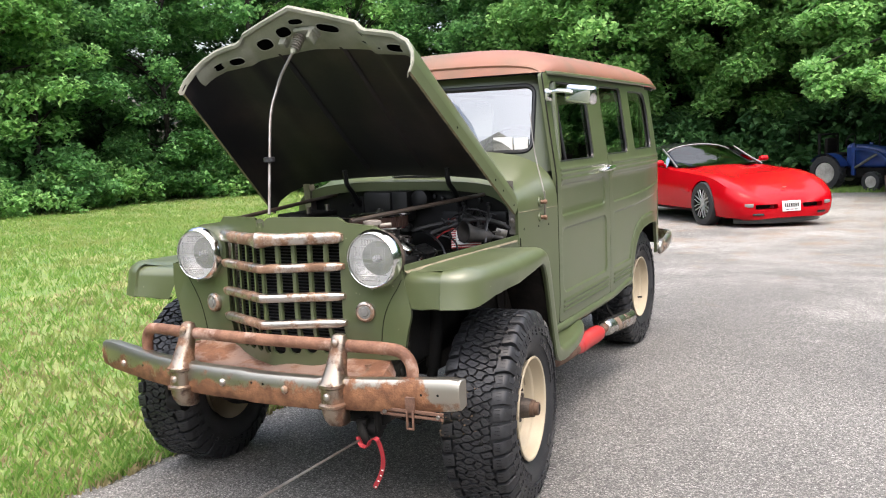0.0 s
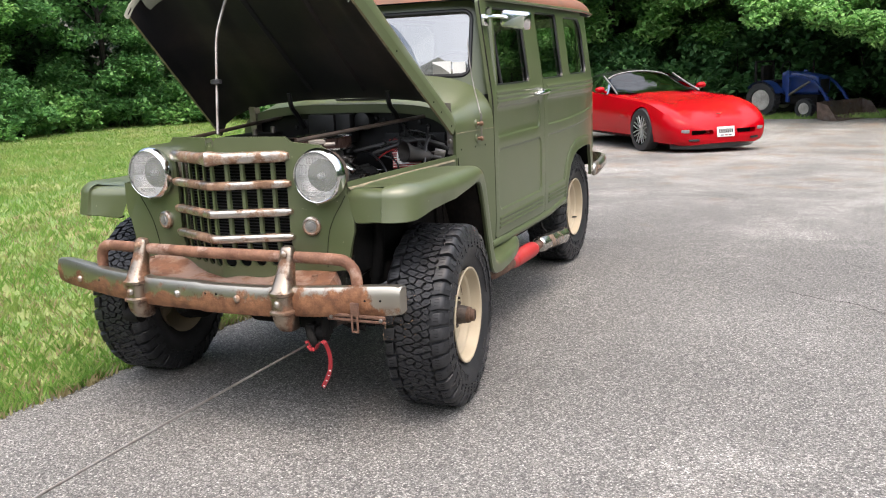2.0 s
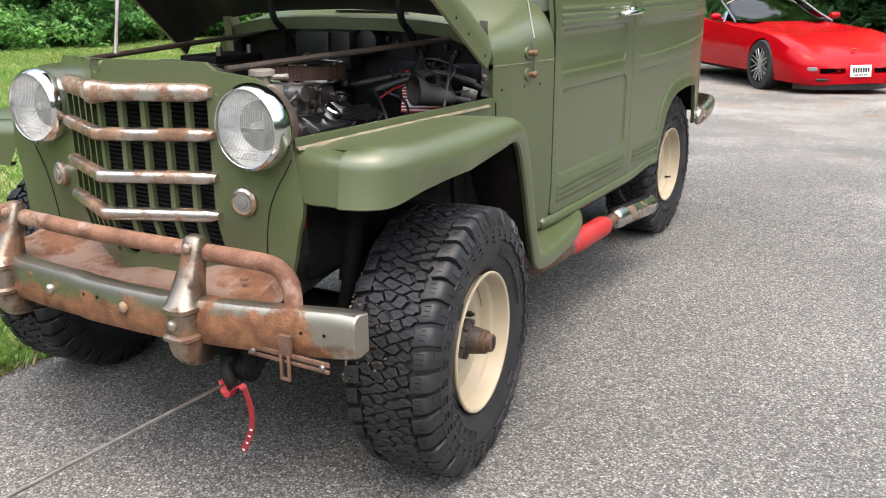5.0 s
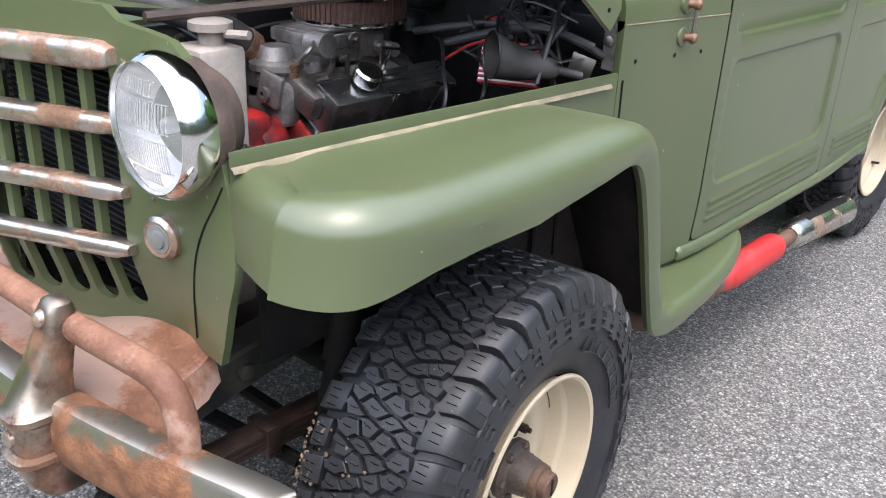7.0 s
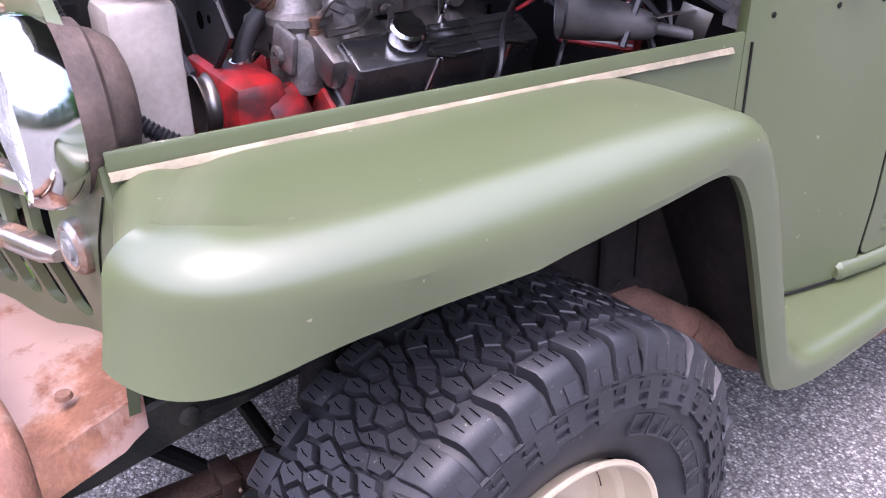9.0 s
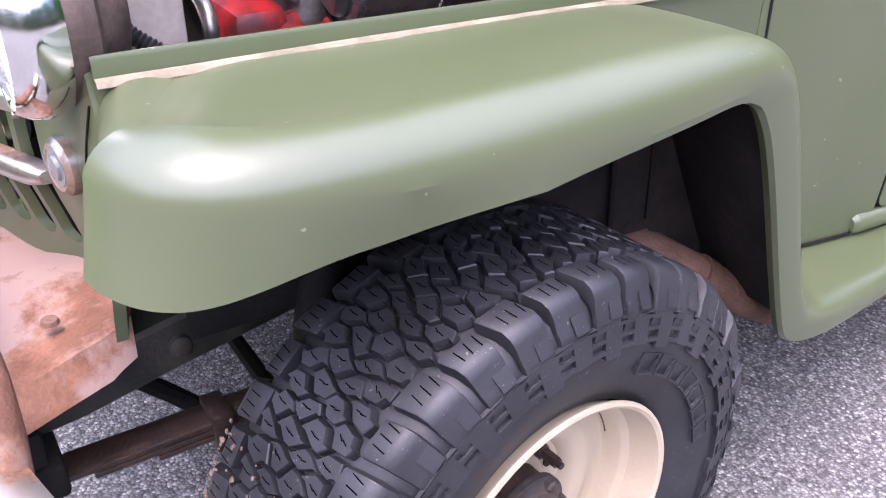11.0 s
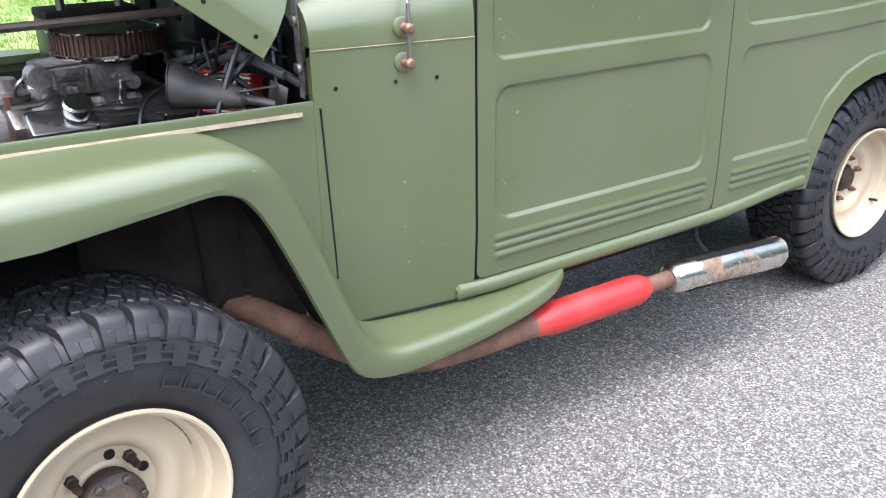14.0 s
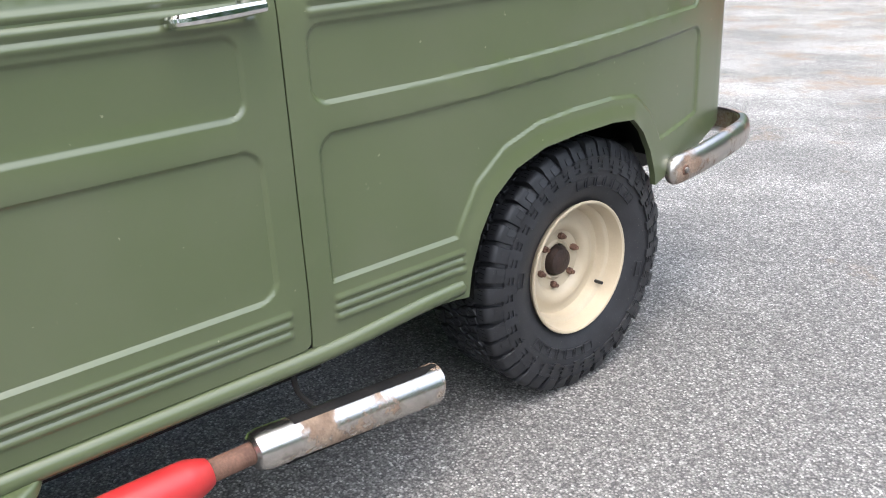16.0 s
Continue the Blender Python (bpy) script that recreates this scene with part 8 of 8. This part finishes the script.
# grass: blades near the drive, thinner farther off
def grass(name, material, n, area, tall, seed, label, inset=0.0, fade=1.0):
    rng = np.random.default_rng(seed)
    x0, x1, y0, y1 = area
    y = y0 + (y1 - y0) * rng.random(n) ** fade - 4.5 * rng.random(n) ** 5
    edge = np.array([lawn_edge(q) for q in y])
    x = edge + inset - (x1 - x0) * rng.random(n) ** 1.6
    # most blades stand in tufts
    tufts = rng.integers(0, n, n // 22)
    home = tufts[rng.integers(0, len(tufts), n)]
    gather = rng.random(n) < 0.42
    x = np.where(gather, x[home] + rng.normal(0, 0.022, n), x)
    y = np.where(gather, y[home] + rng.normal(0, 0.022, n), y)
    x = np.minimum(x, np.array([lawn_edge(q) for q in y]) + inset)
    thin = 0.5 + 0.5 * np.sin(1.9 * x + 1.3 * np.sin(1.1 * y)) * np.sin(1.4 * y + 0.7)
    z = np.array([land(0, q) for q in y])
    h = tall * (0.5 + 0.8 * rng.random(n)) * (0.9 + 0.2 * thin)
    a = rng.random(n) * 2 * np.pi
    w = 0.0035 + 0.003 * rng.random(n)
    bend = h * (0.3 + 0.5 * rng.random(n))
    b = rng.random(n) * 2 * np.pi
    v = np.stack([np.stack([x - w * np.cos(a), y - w * np.sin(a), z], 1), np.stack([x + w * np.cos(a), y + w * np.sin(a), z], 1),
                  np.stack([x + 0.35 * bend * np.cos(b) + 0.7 * w * np.cos(a), y + 0.35 * bend * np.sin(b) + 0.7 * w * np.sin(a), z + h * 0.6], 1), np.stack([x + bend * np.cos(b), y + bend * np.sin(b), z + h], 1)], 1).reshape(-1, 3)
    i = np.arange(n)[:, None] * 4
    f = np.concatenate([i + [0, 1, 2], i + [0, 2, 3]], 1).reshape(-1, 3)
    tagged(part(name, fast_mesh(name, v, f, material), material), label, "grass", kind="stuff")


grass("grass", BLADE, 170000, (0, 12.0, -4.5, 16.0), 0.055, 1, "green mown grass blades beside the driveway", 0.02, 1.7)
grass("grass", BLADE, 130000, (0, 19.0, -9.0, 22.0), 0.07, 2, "mown lawn reaching to the wood")
grass("dry_grass", STRAW, 36000, (0, 4.5, -6.0, 5.0), 0.045, 3, "straw-coloured dry grass at the asphalt edge", 0.04, 1.3)
rng = np.random.default_rng(9)
n = 9000
x, y = rng.uniform(-2.5, 6, n), rng.uniform(19.4, 21.3, n)
h = 0.05 + 0.08 * rng.random(n)
z = np.array([land(0, q) for q in y])
a = rng.random(n) * 6.28
v = np.stack([np.stack([x - 0.008, y, z], 1), np.stack([x + 0.008, y, z], 1), np.stack([x + 0.05 * np.cos(a), y + 0.05 * np.sin(a), z + h], 1)], 1).reshape(-1, 3)
tagged(part("grass_verge", fast_mesh("grass_verge", v, np.arange(3 * n).reshape(-1, 3), BLADE), BLADE), "rough grass verge in front of the tractor", "grass", kind="stuff")
